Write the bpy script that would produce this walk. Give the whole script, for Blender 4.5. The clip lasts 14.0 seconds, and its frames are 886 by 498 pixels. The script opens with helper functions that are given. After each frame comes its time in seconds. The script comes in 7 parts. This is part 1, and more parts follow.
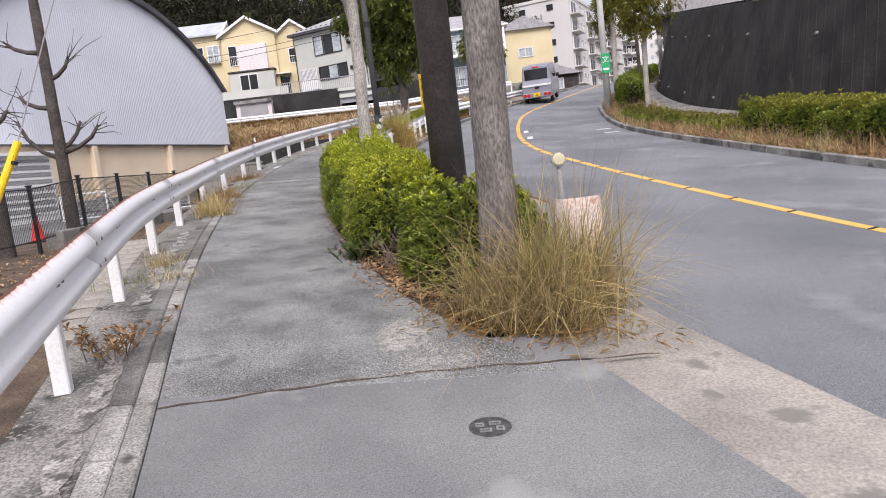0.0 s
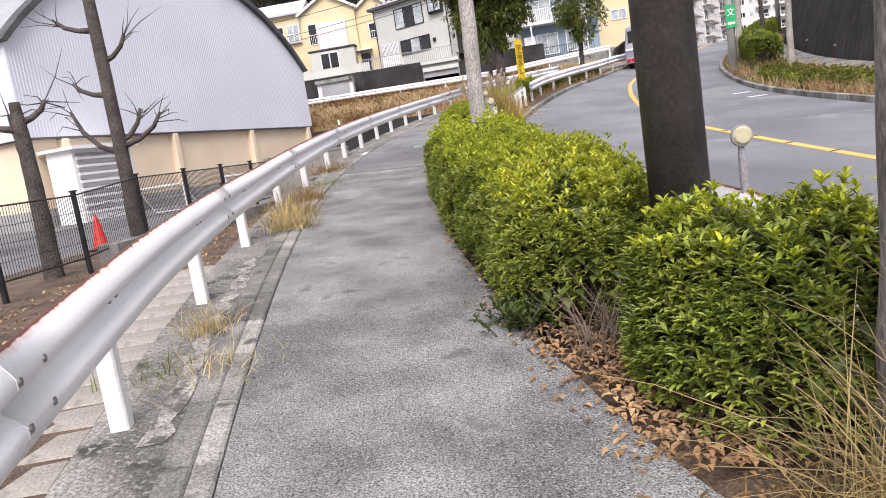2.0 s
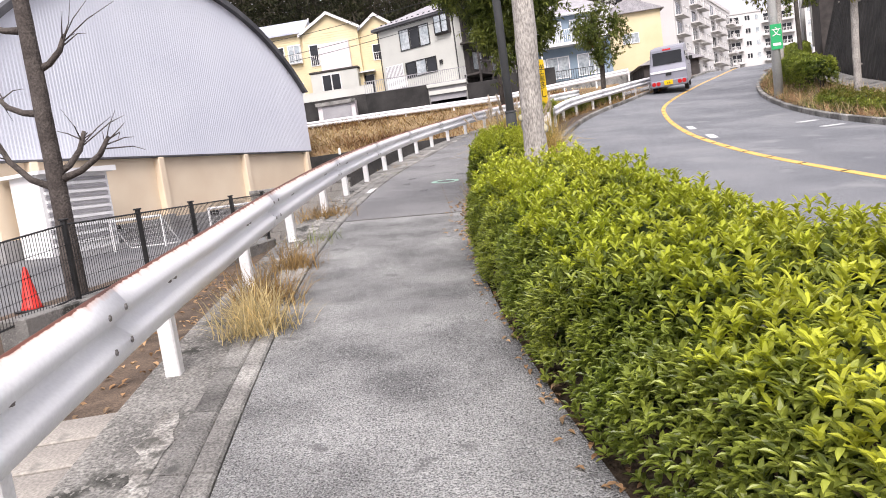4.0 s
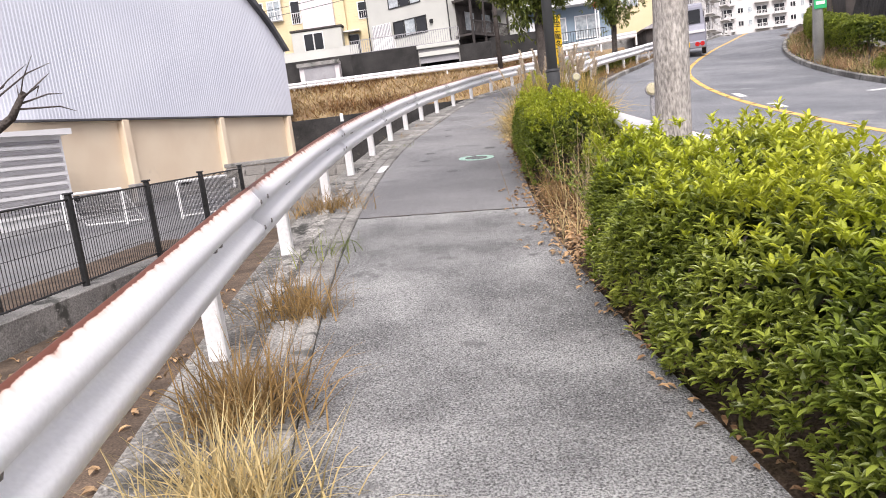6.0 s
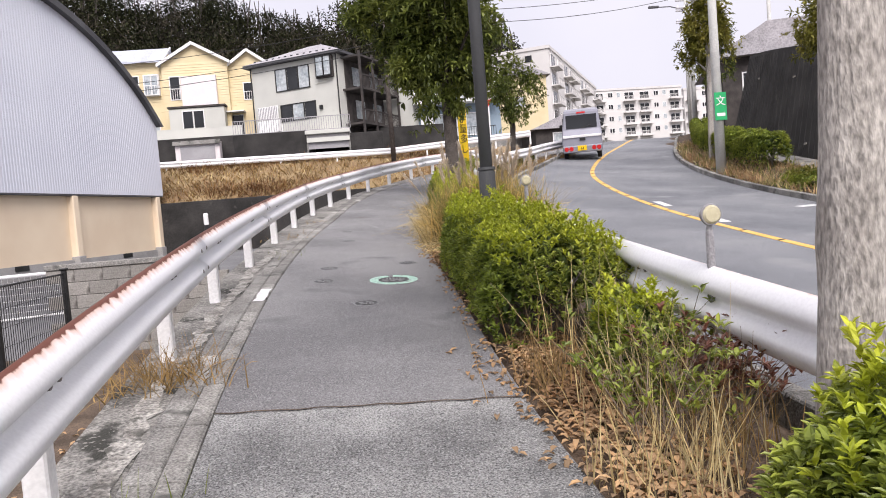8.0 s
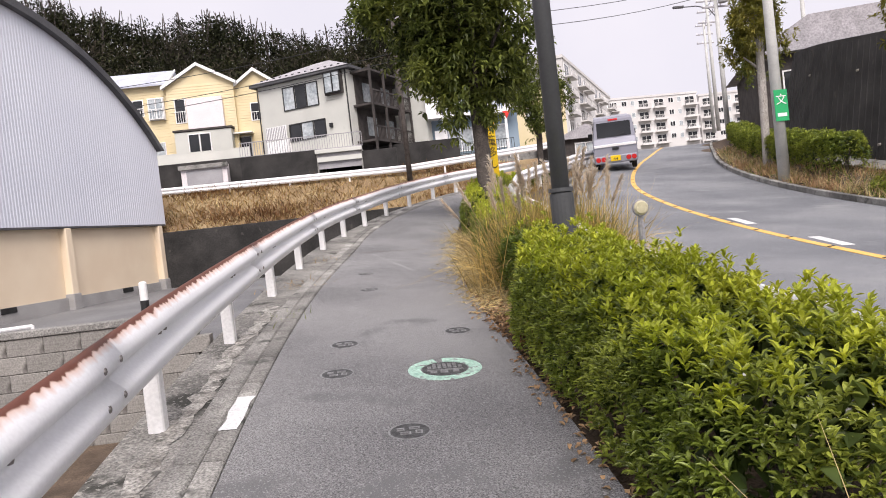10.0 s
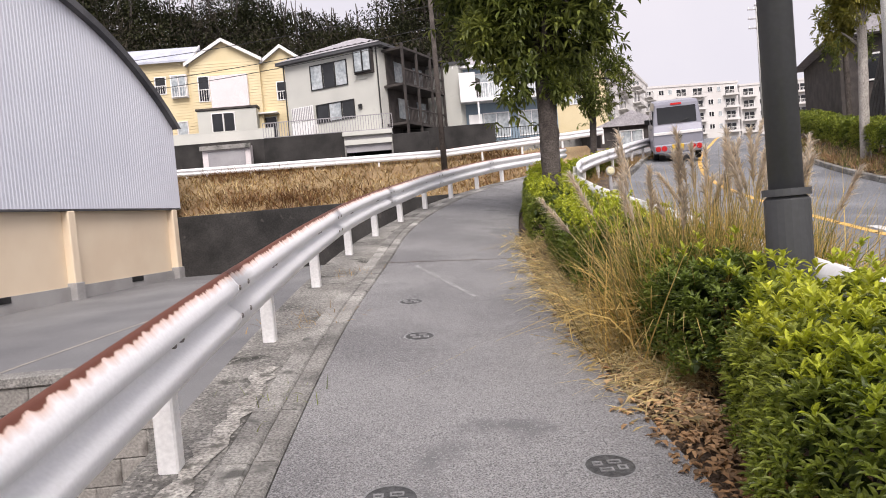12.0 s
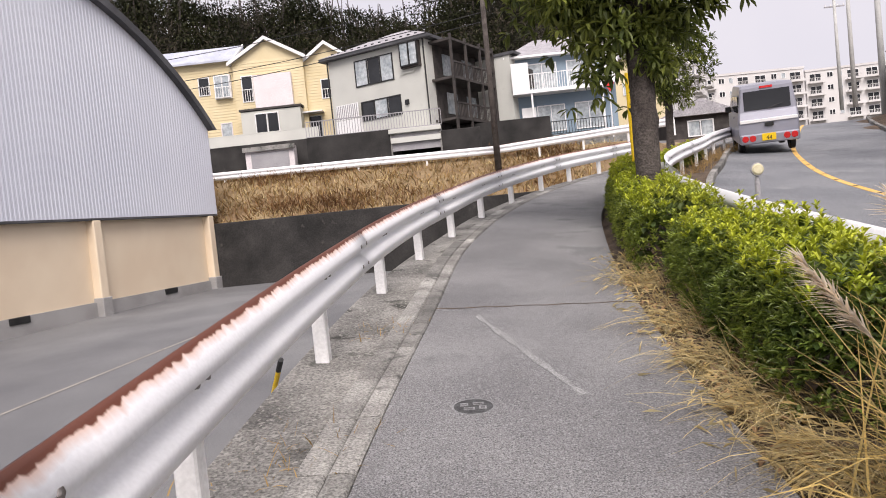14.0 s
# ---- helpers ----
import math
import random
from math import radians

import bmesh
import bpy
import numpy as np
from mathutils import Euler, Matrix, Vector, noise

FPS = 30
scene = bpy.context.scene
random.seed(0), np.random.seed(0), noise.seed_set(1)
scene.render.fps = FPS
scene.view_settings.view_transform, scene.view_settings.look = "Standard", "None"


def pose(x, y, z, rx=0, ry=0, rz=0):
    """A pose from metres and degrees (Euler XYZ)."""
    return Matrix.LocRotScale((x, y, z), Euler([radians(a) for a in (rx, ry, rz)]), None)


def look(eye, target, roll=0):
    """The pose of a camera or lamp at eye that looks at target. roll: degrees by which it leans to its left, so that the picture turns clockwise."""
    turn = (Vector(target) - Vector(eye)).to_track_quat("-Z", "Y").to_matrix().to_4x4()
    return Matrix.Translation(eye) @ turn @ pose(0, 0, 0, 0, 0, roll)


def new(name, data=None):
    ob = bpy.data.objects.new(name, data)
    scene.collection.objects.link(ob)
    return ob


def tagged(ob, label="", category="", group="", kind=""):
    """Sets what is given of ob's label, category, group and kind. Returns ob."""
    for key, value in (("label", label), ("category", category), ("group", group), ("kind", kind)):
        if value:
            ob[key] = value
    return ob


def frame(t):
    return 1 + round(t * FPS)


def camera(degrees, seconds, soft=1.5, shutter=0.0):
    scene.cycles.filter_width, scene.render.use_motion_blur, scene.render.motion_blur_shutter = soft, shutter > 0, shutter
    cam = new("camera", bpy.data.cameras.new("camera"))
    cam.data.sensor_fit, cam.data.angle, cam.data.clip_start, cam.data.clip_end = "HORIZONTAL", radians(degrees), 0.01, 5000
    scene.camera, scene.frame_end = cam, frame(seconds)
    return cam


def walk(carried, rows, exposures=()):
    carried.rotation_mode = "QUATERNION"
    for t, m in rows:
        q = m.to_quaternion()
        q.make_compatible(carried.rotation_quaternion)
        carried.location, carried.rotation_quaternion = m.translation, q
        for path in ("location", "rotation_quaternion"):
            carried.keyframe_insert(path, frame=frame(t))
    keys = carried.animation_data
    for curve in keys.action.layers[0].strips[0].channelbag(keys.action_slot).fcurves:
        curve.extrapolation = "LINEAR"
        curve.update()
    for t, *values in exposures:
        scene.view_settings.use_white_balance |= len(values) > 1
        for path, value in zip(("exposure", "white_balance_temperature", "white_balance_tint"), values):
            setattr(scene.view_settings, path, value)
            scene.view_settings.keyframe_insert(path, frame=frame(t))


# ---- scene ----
cam = camera(65.0, 14.0, soft=1.0)
PATH = [
    (0, (1.026, 0.201, 1.58), (1.026, 2.186, 1.337), -6.73),
    (0.5, (0.919, 0.934, 1.632), (0.864, 2.917, 1.374), -7.62),
    (1, (0.678, 1.645, 1.711), (0.536, 3.623, 1.452), -8.49),
    (1.5, (0.497, 2.429, 1.764), (0.298, 4.401, 1.49), -8.91),
    (2, (0.264, 3.123, 1.841), (0.024, 5.088, 1.557), -8.72),
    (2.5, (0.081, 3.885, 1.909), (-0.164, 5.852, 1.648), -7.91),
    (3, (-0.164, 4.616, 1.956), (-0.392, 6.59, 1.729), -7.24),
    (3.5, (-0.292, 5.416, 2.048), (-0.527, 7.391, 1.837), -7.82),
    (6, (-1.428, 8.846, 2.324), (-1.609, 10.812, 2.004), -7.22),
    (6.5, (-1.59, 9.489, 2.392), (-1.715, 11.456, 2.055), -7.09),
    (7, (-1.757, 10.141, 2.472), (-1.759, 12.122, 2.198), -6.68),
    (7.5, (-1.793, 10.822, 2.563), (-1.677, 12.81, 2.378), -5.99),
    (8, (-1.834, 11.515, 2.631), (-1.652, 13.503, 2.522), -4.57),
    (10.5, (-2.029, 14.77, 2.967), (-1.928, 16.767, 2.907), -7.80),
    (11, (-2.098, 15.455, 3.019), (-2.094, 17.453, 2.922), -8.13),
    (11.5, (-2.175, 16.254, 3.075), (-2.198, 18.25, 2.954), -7.13),
    (12, (-2.239, 16.989, 3.151), (-2.166, 18.985, 3.059), -4.96),
    (12.5, (-2.258, 17.693, 3.226), (-2.06, 19.682, 3.161), -3.73),
    (13, (-2.237, 18.365, 3.274), (-1.996, 20.349, 3.196), -3.80),
    (13.5, (-2.29, 19.002, 3.343), (-2.149, 20.995, 3.245), -4.90),
    (14, (-2.286, 19.66, 3.405), (-2.358, 21.657, 3.318), -5.81),
]
walk(cam, [(t, look(eye, target, roll)) for t, eye, target, roll in PATH], [(0, 0.06, 6300, 17), (1.5, 0.23, 6350, 17), (3, 0.46, 6450, 17), (7, 0.43, 6450, 17), (8, 0.25, 6400, 17), (11, 0.2, 6600, 17), (14, 0.1, 6600, 17)])

# ---- light: a bright overcast winter sky ----
world = bpy.data.worlds.new("overcast_sky")
scene.world = world
world.use_nodes = True
wn, wl = world.node_tree.nodes, world.node_tree.links
bg = wn["Background"]
sky = wn.new("ShaderNodeTexSky")
sky.sky_type, sky.sun_disc = "NISHITA", False
sky.sun_elevation, sky.sun_rotation = radians(48), radians(174)
sky.air_density, sky.dust_density = 1.0, 4.0
tc = wn.new("ShaderNodeTexCoord")
cn = wn.new("ShaderNodeTexNoise")
cn.inputs["Scale"].default_value, cn.inputs["Detail"].default_value = 2.2, 5.0
cr = wn.new("ShaderNodeValToRGB")
cr.color_ramp.elements[0].position, cr.color_ramp.elements[0].color = 0.3, (9.0, 9.1, 10.0, 1)
cr.color_ramp.elements[1].position, cr.color_ramp.elements[1].color = 0.7, (10.6, 10.5, 11.0, 1)
mx = wn.new("ShaderNodeMix")
mx.data_type = "RGBA"
mx.inputs["Factor"].default_value = 0.93
wl.new(tc.outputs["Generated"], cn.inputs["Vector"])
wl.new(cn.outputs["Fac"], cr.inputs["Fac"])
wl.new(sky.outputs["Color"], mx.inputs["A"])
wl.new(cr.outputs["Color"], mx.inputs["B"])
wl.new(mx.outputs["Result"], bg.inputs["Color"])
bg.inputs["Strength"].default_value = 0.079
sun = new("sun", bpy.data.lights.new("sun", "SUN"))
sun.data.energy, sun.data.angle, sun.data.color = 3.7, radians(40), (1.0, 0.97, 0.92)
sun.rotation_euler = (radians(42), 0, radians(6))

# ---- small helpers ----
def part(name, bm, material, parent=None, label="", smooth=False, kind=""):
    """Links a bmesh as one mesh object under a thing or a part."""
    me = bpy.data.meshes.new(name)
    bm.to_mesh(me)
    bm.free()
    return mesh_part(name, me, material, parent, label, smooth, kind)


def mesh_part(name, me, material, parent=None, label="", smooth=False, kind=""):
    if material and not me.materials:
        me.materials.append(material)
    if smooth:
        me.polygons.foreach_set("use_smooth", [True] * len(me.polygons))
    ob = new(name, me)
    ob.parent = parent
    return tagged(ob, label, kind=kind)


def raw(name, verts, faces, material, parent=None, label="", smooth=False, kind="", uv=None):
    me = bpy.data.meshes.new(name)
    me.from_pydata([tuple(v) for v in verts] if not isinstance(verts, np.ndarray) else verts.tolist(), [], faces.tolist() if isinstance(faces, np.ndarray) else faces)
    if uv is not None:
        lay = me.uv_layers.new(name="UVMap")
        idx = np.zeros(len(me.loops), dtype=np.int32)
        me.loops.foreach_get("vertex_index", idx)
        lay.data.foreach_set("uv", np.asarray(uv, dtype=np.float32)[idx].ravel())
    me.update()
    return mesh_part(name, me, material, parent, label, smooth, kind)


def thing(name, m, label, category, group="", kind=""):
    ob = new(name)
    ob.matrix_basis = m if isinstance(m, Matrix) else pose(*m)
    ob.empty_display_size = 0.2
    return tagged(ob, label, category, group, kind)


def box(x0, y0, z0, x1, y1, z1, bevel=0.0, bm=None):
    bm = bm or bmesh.new()
    r = bmesh.ops.create_cube(bm, size=1.0)
    bmesh.ops.scale(bm, vec=(x1 - x0, y1 - y0, z1 - z0), verts=r["verts"])
    bmesh.ops.translate(bm, vec=((x0 + x1) / 2, (y0 + y1) / 2, (z0 + z1) / 2), verts=r["verts"])
    if bevel:
        ed = list({e for v in r["verts"] for e in v.link_edges})
        bmesh.ops.bevel(bm, geom=ed, offset=bevel, segments=1, affect="EDGES", profile=0.5)
    return bm


def tube(pts, radii, sides=10, bm=None, cap=True):
    """A round, tapered bar through the points."""
    bm = bm or bmesh.new()
    pts = [Vector(p) for p in pts]
    rings = []
    for i, p in enumerate(pts):
        d = (pts[min(i + 1, len(pts) - 1)] - pts[max(i - 1, 0)]).normalized()
        a = d.cross(Vector((0, 0, 1)))
        if a.length < 0.05:
            a = d.cross(Vector((1, 0, 0)))
        a.normalize()
        b = d.cross(a)
        r = radii[i] if hasattr(radii, "__len__") else radii
        rings.append([bm.verts.new(p + r * (math.cos(2 * math.pi * k / sides) * a + math.sin(2 * math.pi * k / sides) * b)) for k in range(sides)])
    for q, s in zip(rings, rings[1:]):
        for k in range(sides):
            bm.faces.new((q[k], q[(k + 1) % sides], s[(k + 1) % sides], s[k]))
    if cap:
        bm.faces.new(rings[0][::-1])
        bm.faces.new(rings[-1])
    return bm


def prism(poly, y0, y1, bm=None):
    """A polygon in x, z drawn out from y0 to y1."""
    bm = bm or bmesh.new()
    a = [bm.verts.new((x, y0, z)) for x, z in poly]
    b = [bm.verts.new((x, y1, z)) for x, z in poly]
    bm.faces.new(a)
    bm.faces.new(b[::-1])
    n = len(poly)
    for i in range(n):
        bm.faces.new((a[i], b[i], b[(i + 1) % n], a[(i + 1) % n]))
    bmesh.ops.recalc_face_normals(bm, faces=bm.faces)
    return bm


# ---- materials ----
def mat(name, c1, c2, scale=3.0, rough=0.85, bump=0.3, fine=90.0, metal=0.0, island=0.0, grain=0.25, spot=None, dist=0.01, obj=0.0, spec=0.4, speck=None, stretch=1.0):
    """Two colours in broad patches, a fine grain, a relief; spot: (colour, threshold, scale) of stains."""
    m = bpy.data.materials.new(name)
    m.use_nodes = True
    n, l = m.node_tree.nodes, m.node_tree.links
    b = n["Principled BSDF"]
    b.inputs["Roughness"].default_value, b.inputs["Metallic"].default_value = rough, metal
    b.inputs["Specular IOR Level"].default_value = spec
    co = n.new("ShaderNodeTexCoord").outputs["Object"]
    if stretch != 1.0:
        mpg = n.new("ShaderNodeMapping")
        mpg.inputs["Scale"].default_value = (1, 1, stretch)
        l.new(co, mpg.inputs["Vector"])
        co = mpg.outputs["Vector"]

    def nz(s, det=4.0):
        t = n.new("ShaderNodeTexNoise")
        t.inputs["Scale"].default_value, t.inputs["Detail"].default_value = s, det
        l.new(co, t.inputs["Vector"])
        return t.outputs["Fac"]

    def mixc(f, a, bb, mode="MIX"):
        x = n.new("ShaderNodeMix")
        x.data_type, x.blend_type = "RGBA", mode
        for s, v in (("Factor", f), ("A", a), ("B", bb)):
            if hasattr(v, "is_output"):
                l.new(v, x.inputs[s])
            else:
                x.inputs[s].default_value = v if s == "Factor" else (*v, 1)
        return x.outputs["Result"]

    def rng(f, a, bb, c=0.0, d=1.0):
        x = n.new("ShaderNodeMapRange")
        for i, v in zip(("From Min", "From Max", "To Min", "To Max"), (a, bb, c, d)):
            x.inputs[i].default_value = v
        l.new(f, x.inputs["Value"])
        return x.outputs["Result"]

    broad = nz(scale)
    col = mixc(rng(broad, 0.35, 0.65), c1, c2)
    fn = nz(fine, 2.0)
    col = mixc(1.0, col, mixc(rng(fn, 0.3, 0.7), (1 - grain,) * 3, (1 + grain,) * 3), "MULTIPLY")
    if island:
        g = n.new("ShaderNodeNewGeometry").outputs["Random Per Island"]
        col = mixc(1.0, col, mixc(g, (1 - island, 1 - island * 0.9, 1 - island), (1 + island, 1 + island, 1 + island * 0.3)), "MULTIPLY")
    if obj:
        g = n.new("ShaderNodeObjectInfo").outputs["Random"]
        col = mixc(1.0, col, mixc(g, (1 - obj,) * 3, (1 + obj,) * 3), "MULTIPLY")
    if spot:
        col = mixc(rng(nz(spot[2], 8.0), spot[1], spot[1] + 0.08), col, spot[0])
    if speck:
        col = mixc(rng(nz(speck[2], 1.0), speck[1], speck[1] + 0.05, 0, speck[3]), col, speck[0])
    l.new(col, b.inputs["Base Color"])
    if bump:
        k = n.new("ShaderNodeBump")
        k.inputs["Strength"].default_value, k.inputs["Distance"].default_value = bump, dist
        l.new(fn, k.inputs["Height"])
        l.new(k.outputs["Normal"], b.inputs["Normal"])
    return m


ASPH_PATH = mat("path_asphalt", (0.16, 0.16, 0.158), (0.34, 0.34, 0.33), 1.8, 0.9, 1.0, 110, grain=0.75, spot=((0.16, 0.16, 0.157), 0.62, 3.6), dist=0.022, speck=((0.5, 0.5, 0.48), 0.61, 85, 0.6))
ASPH_SMOOTH = mat("smooth_asphalt", (0.16, 0.158, 0.16), (0.25, 0.247, 0.245), 0.8, 0.85, 0.9, 130, grain=0.65, spot=((0.165, 0.165, 0.166), 0.6, 1.6), dist=0.012, speck=((0.4, 0.39, 0.39), 0.6, 85, 0.6))
ASPH_ROAD = mat("road_asphalt", (0.145, 0.151, 0.164), (0.215, 0.22, 0.23), 0.5, 0.8, 0.6, 140, grain=0.5, spot=((0.24, 0.245, 0.25), 0.6, 0.9), speck=((0.1, 0.1, 0.105), 0.64, 50, 0.4))
ASPH_LOW = mat("yard_asphalt", (0.13, 0.13, 0.135), (0.2, 0.2, 0.2), 0.3, 0.9, 0.4, 100)
CONC = mat("concrete", (0.16, 0.155, 0.145), (0.29, 0.28, 0.26), 1.3, 0.9, 0.6, 70, grain=0.4, spot=((0.07, 0.07, 0.062), 0.57, 2.2), speck=((0.4, 0.38, 0.35), 0.63, 30, 0.6))
FOOT = mat("mossy_footing", (0.12, 0.115, 0.105), (0.3, 0.288, 0.262), 1.7, 0.95, 0.8, 60, grain=0.5, spot=((0.055, 0.054, 0.046), 0.57, 2.6), dist=0.02, speck=((0.42, 0.4, 0.36), 0.6, 34, 0.6))
CONC_KERB = mat("kerb_concrete", (0.16, 0.153, 0.142), (0.33, 0.32, 0.295), 2.5, 0.9, 0.8, 80, grain=0.5, obj=0.4, spot=((0.1, 0.098, 0.09), 0.6, 5.0), dist=0.015)
CONC_PALE = mat("pale_concrete", (0.25, 0.23, 0.205), (0.36, 0.33, 0.29), 2.0, 0.9, 0.5, 60, spot=((0.2, 0.19, 0.17), 0.6, 4.0))
CONC_DARK = mat("stained_concrete", (0.02, 0.019, 0.018), (0.045, 0.042, 0.04), 0.9, 0.95, 0.6, 30, grain=0.35, spot=((0.08, 0.072, 0.065), 0.66, 2.0))
SOIL = mat("soil", (0.07, 0.05, 0.035), (0.14, 0.1, 0.07), 3.0, 0.95, 0.8, 60, grain=0.4)
DRYBANK = mat("dry_grass_soil", (0.2, 0.13, 0.07), (0.3, 0.22, 0.12), 0.8, 0.95, 0.8, 25, grain=0.4)
WOODS = mat("forest_floor", (0.05, 0.045, 0.035), (0.09, 0.08, 0.06), 0.1, 0.95, 0.4, 3)
CREAM = mat("cream_render", (0.74, 0.6, 0.44), (0.8, 0.67, 0.5), 0.5, 0.85, 0.2, 60, grain=0.06, spot=((0.55, 0.44, 0.33), 0.7, 0.7))
GREY_BASE = mat("grey_plinth", (0.3, 0.29, 0.28), (0.38, 0.37, 0.36), 1.0)
STEEL_WHITE = mat("pale_steel_cladding", (0.62, 0.64, 0.71), (0.68, 0.7, 0.76), 0.25, 0.45, 0.05, 30, grain=0.04, spec=0.3)
ROOF_DARK = mat("dark_roof_edge", (0.06, 0.06, 0.065), (0.1, 0.1, 0.105), 1.0, 0.7)
BLACK = mat("black_metal", (0.012, 0.012, 0.012), (0.025, 0.025, 0.025), 3.0, 0.5, 0.1, 50)
GLASS_DARK = mat("dark_glass", (0.015, 0.016, 0.018), (0.03, 0.032, 0.035), 0.5, 0.08, 0.0)
GLASS_PALE = mat("curtained_glass", (0.3, 0.34, 0.36), (0.5, 0.53, 0.54), 1.2, 0.15, 0.0, 5)
WHITE = mat("white_paint", (0.78, 0.77, 0.76), (0.84, 0.83, 0.82), 1.5, 0.5, 0.05, 40, grain=0.05)
ROAD_WHITE = mat("road_white", (0.6, 0.6, 0.6), (0.75, 0.75, 0.74), 3.0, 0.8, 0.3, 60, grain=0.2)
ROAD_YELLOW = mat("road_yellow", (0.68, 0.4, 0.1), (0.75, 0.46, 0.14), 3.0, 0.8, 0.3, 60, grain=0.15, spot=((0.3, 0.26, 0.2), 0.68, 8.0))
YELLOW = mat("yellow_paint", (0.85, 0.55, 0.01), (0.9, 0.6, 0.02), 2.0, 0.45, 0.05)
RED = mat("red_plastic", (0.65, 0.03, 0.02), (0.75, 0.05, 0.04), 3.0, 0.5, 0.05)
GREEN_SIGN = mat("green_sign", (0.02, 0.35, 0.12), (0.03, 0.4, 0.15), 3.0, 0.4, 0.0)
MINT = mat("mint_paint", (0.3, 0.5, 0.4), (0.45, 0.64, 0.54), 14.0, 0.7, 0.3, 60, grain=0.25, spot=((0.22, 0.225, 0.22), 0.57, 16.0))
IRON = mat("cast_iron", (0.06, 0.06, 0.06), (0.12, 0.12, 0.12), 20.0, 0.6, 0.4, 90, metal=0.4)
IRON_PALE = mat("worn_cast_iron", (0.2, 0.2, 0.2), (0.32, 0.32, 0.32), 20.0, 0.6, 0.4, 90, metal=0.3)
POLE_BROWN = mat("brown_painted_steel", (0.05, 0.042, 0.038), (0.08, 0.068, 0.062), 4.0, 0.55, 0.2, 40, spot=((0.12, 0.1, 0.09), 0.66, 3.0))
POLE_GREY = mat("grey_painted_steel", (0.062, 0.064, 0.066), (0.075, 0.077, 0.08), 2.0, 0.5, 0.05, 40, grain=0.06)
POLE_CONC = mat("pole_concrete", (0.45, 0.45, 0.43), (0.55, 0.55, 0.52), 2.0, 0.85, 0.2)
BARK = mat("bark", (0.29, 0.265, 0.24), (0.42, 0.39, 0.355), 7.0, 0.95, 0.9, 65, grain=0.45, spot=((0.17, 0.155, 0.14), 0.66, 12.0), dist=0.012, stretch=0.35)
BARK_MID = mat("brown_bark", (0.12, 0.105, 0.095), (0.22, 0.2, 0.18), 7.0, 0.95, 0.9, 65, grain=0.45, spot=((0.075, 0.068, 0.06), 0.64, 12.0), dist=0.012, stretch=0.35)
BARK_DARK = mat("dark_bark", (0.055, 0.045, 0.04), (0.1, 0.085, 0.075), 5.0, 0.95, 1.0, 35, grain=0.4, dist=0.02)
DEADWOOD = mat("dead_twigs", (0.16, 0.12, 0.09), (0.26, 0.2, 0.15), 5.0, 0.9, 0.4, 40)


def leafmat(name, c1, c2, island=0.35, rough=0.5, trans=0.25, scale=1.2):
    m = mat(name, c1, c2, scale, rough, 0.0, 20, island=island, grain=0.1)
    n, l = m.node_tree.nodes, m.node_tree.links
    b = n["Principled BSDF"]
    t = n.new("ShaderNodeBsdfTranslucent")
    l.new(b.inputs["Base Color"].links[0].from_socket, t.inputs["Color"])
    s = n.new("ShaderNodeMixShader")
    s.inputs["Fac"].default_value = trans
    l.new(b.outputs["BSDF"], s.inputs[1])
    l.new(t.outputs["BSDF"], s.inputs[2])
    l.new(s.outputs["Shader"], n["Material Output"].inputs["Surface"])
    return m


LEAF_TOP = leafmat("young_leaf", (0.36, 0.41, 0.035), (0.52, 0.53, 0.06), 0.35, 0.42)
LEAF_MID = leafmat("hedge_leaf", (0.18, 0.225, 0.045), (0.37, 0.4, 0.095), 0.6, 0.33)
# Dark tone stands for the shade within hedges; one dark weed uses it too.
LEAF_DARK = leafmat("shade_and_weed_leaf", (0.05, 0.08, 0.02), (0.1, 0.13, 0.03), 0.4)
LEAF_TREE = leafmat("tree_leaf", (0.075, 0.1, 0.024), (0.2, 0.22, 0.06), 0.55)
LEAF_OLIVE = leafmat("olive_leaf", (0.16, 0.16, 0.03), (0.24, 0.21, 0.05), 0.4)
LEAF_DRY = leafmat("fallen_leaf", (0.28, 0.16, 0.1), (0.5, 0.33, 0.23), 0.5, 0.8)
LEAF_FOREST = leafmat("forest_leaf", (0.016, 0.02, 0.009), (0.042, 0.044, 0.022), 0.6, 0.95, 0.1, 0.12)
TWIG_FOREST = leafmat("bare_forest", (0.04, 0.034, 0.03), (0.085, 0.07, 0.06), 0.5, 0.9, 0.1, 0.1)
STRAW = leafmat("straw", (0.5, 0.38, 0.22), (0.68, 0.55, 0.36), 0.45, 0.7, 0.3)
STRAW_DULL = leafmat("weathered_straw", (0.33, 0.24, 0.13), (0.52, 0.4, 0.24), 0.5, 0.75, 0.3)
STRAW_BROWN = leafmat("brown_grass", (0.26, 0.16, 0.075), (0.38, 0.25, 0.12), 0.4, 0.8, 0.25, 0.6)
LEAF_SHRUB = leafmat("shrub_leaf", (0.12, 0.165, 0.04), (0.27, 0.32, 0.08), 0.55, 0.36)
GOLD = leafmat("golden_grass", (0.48, 0.33, 0.14), (0.7, 0.52, 0.26), 0.55, 0.7, 0.35)
RUSSET = leafmat("russet_grass", (0.17, 0.085, 0.045), (0.26, 0.14, 0.075), 0.4, 0.8, 0.2, 0.5)
GRASS_GREEN = leafmat("green_grass", (0.12, 0.16, 0.03), (0.22, 0.24, 0.06), 0.35, 0.6, 0.3)
PLUME = leafmat("plume", (0.62, 0.53, 0.47), (0.8, 0.7, 0.64), 0.25, 0.9, 0.5)

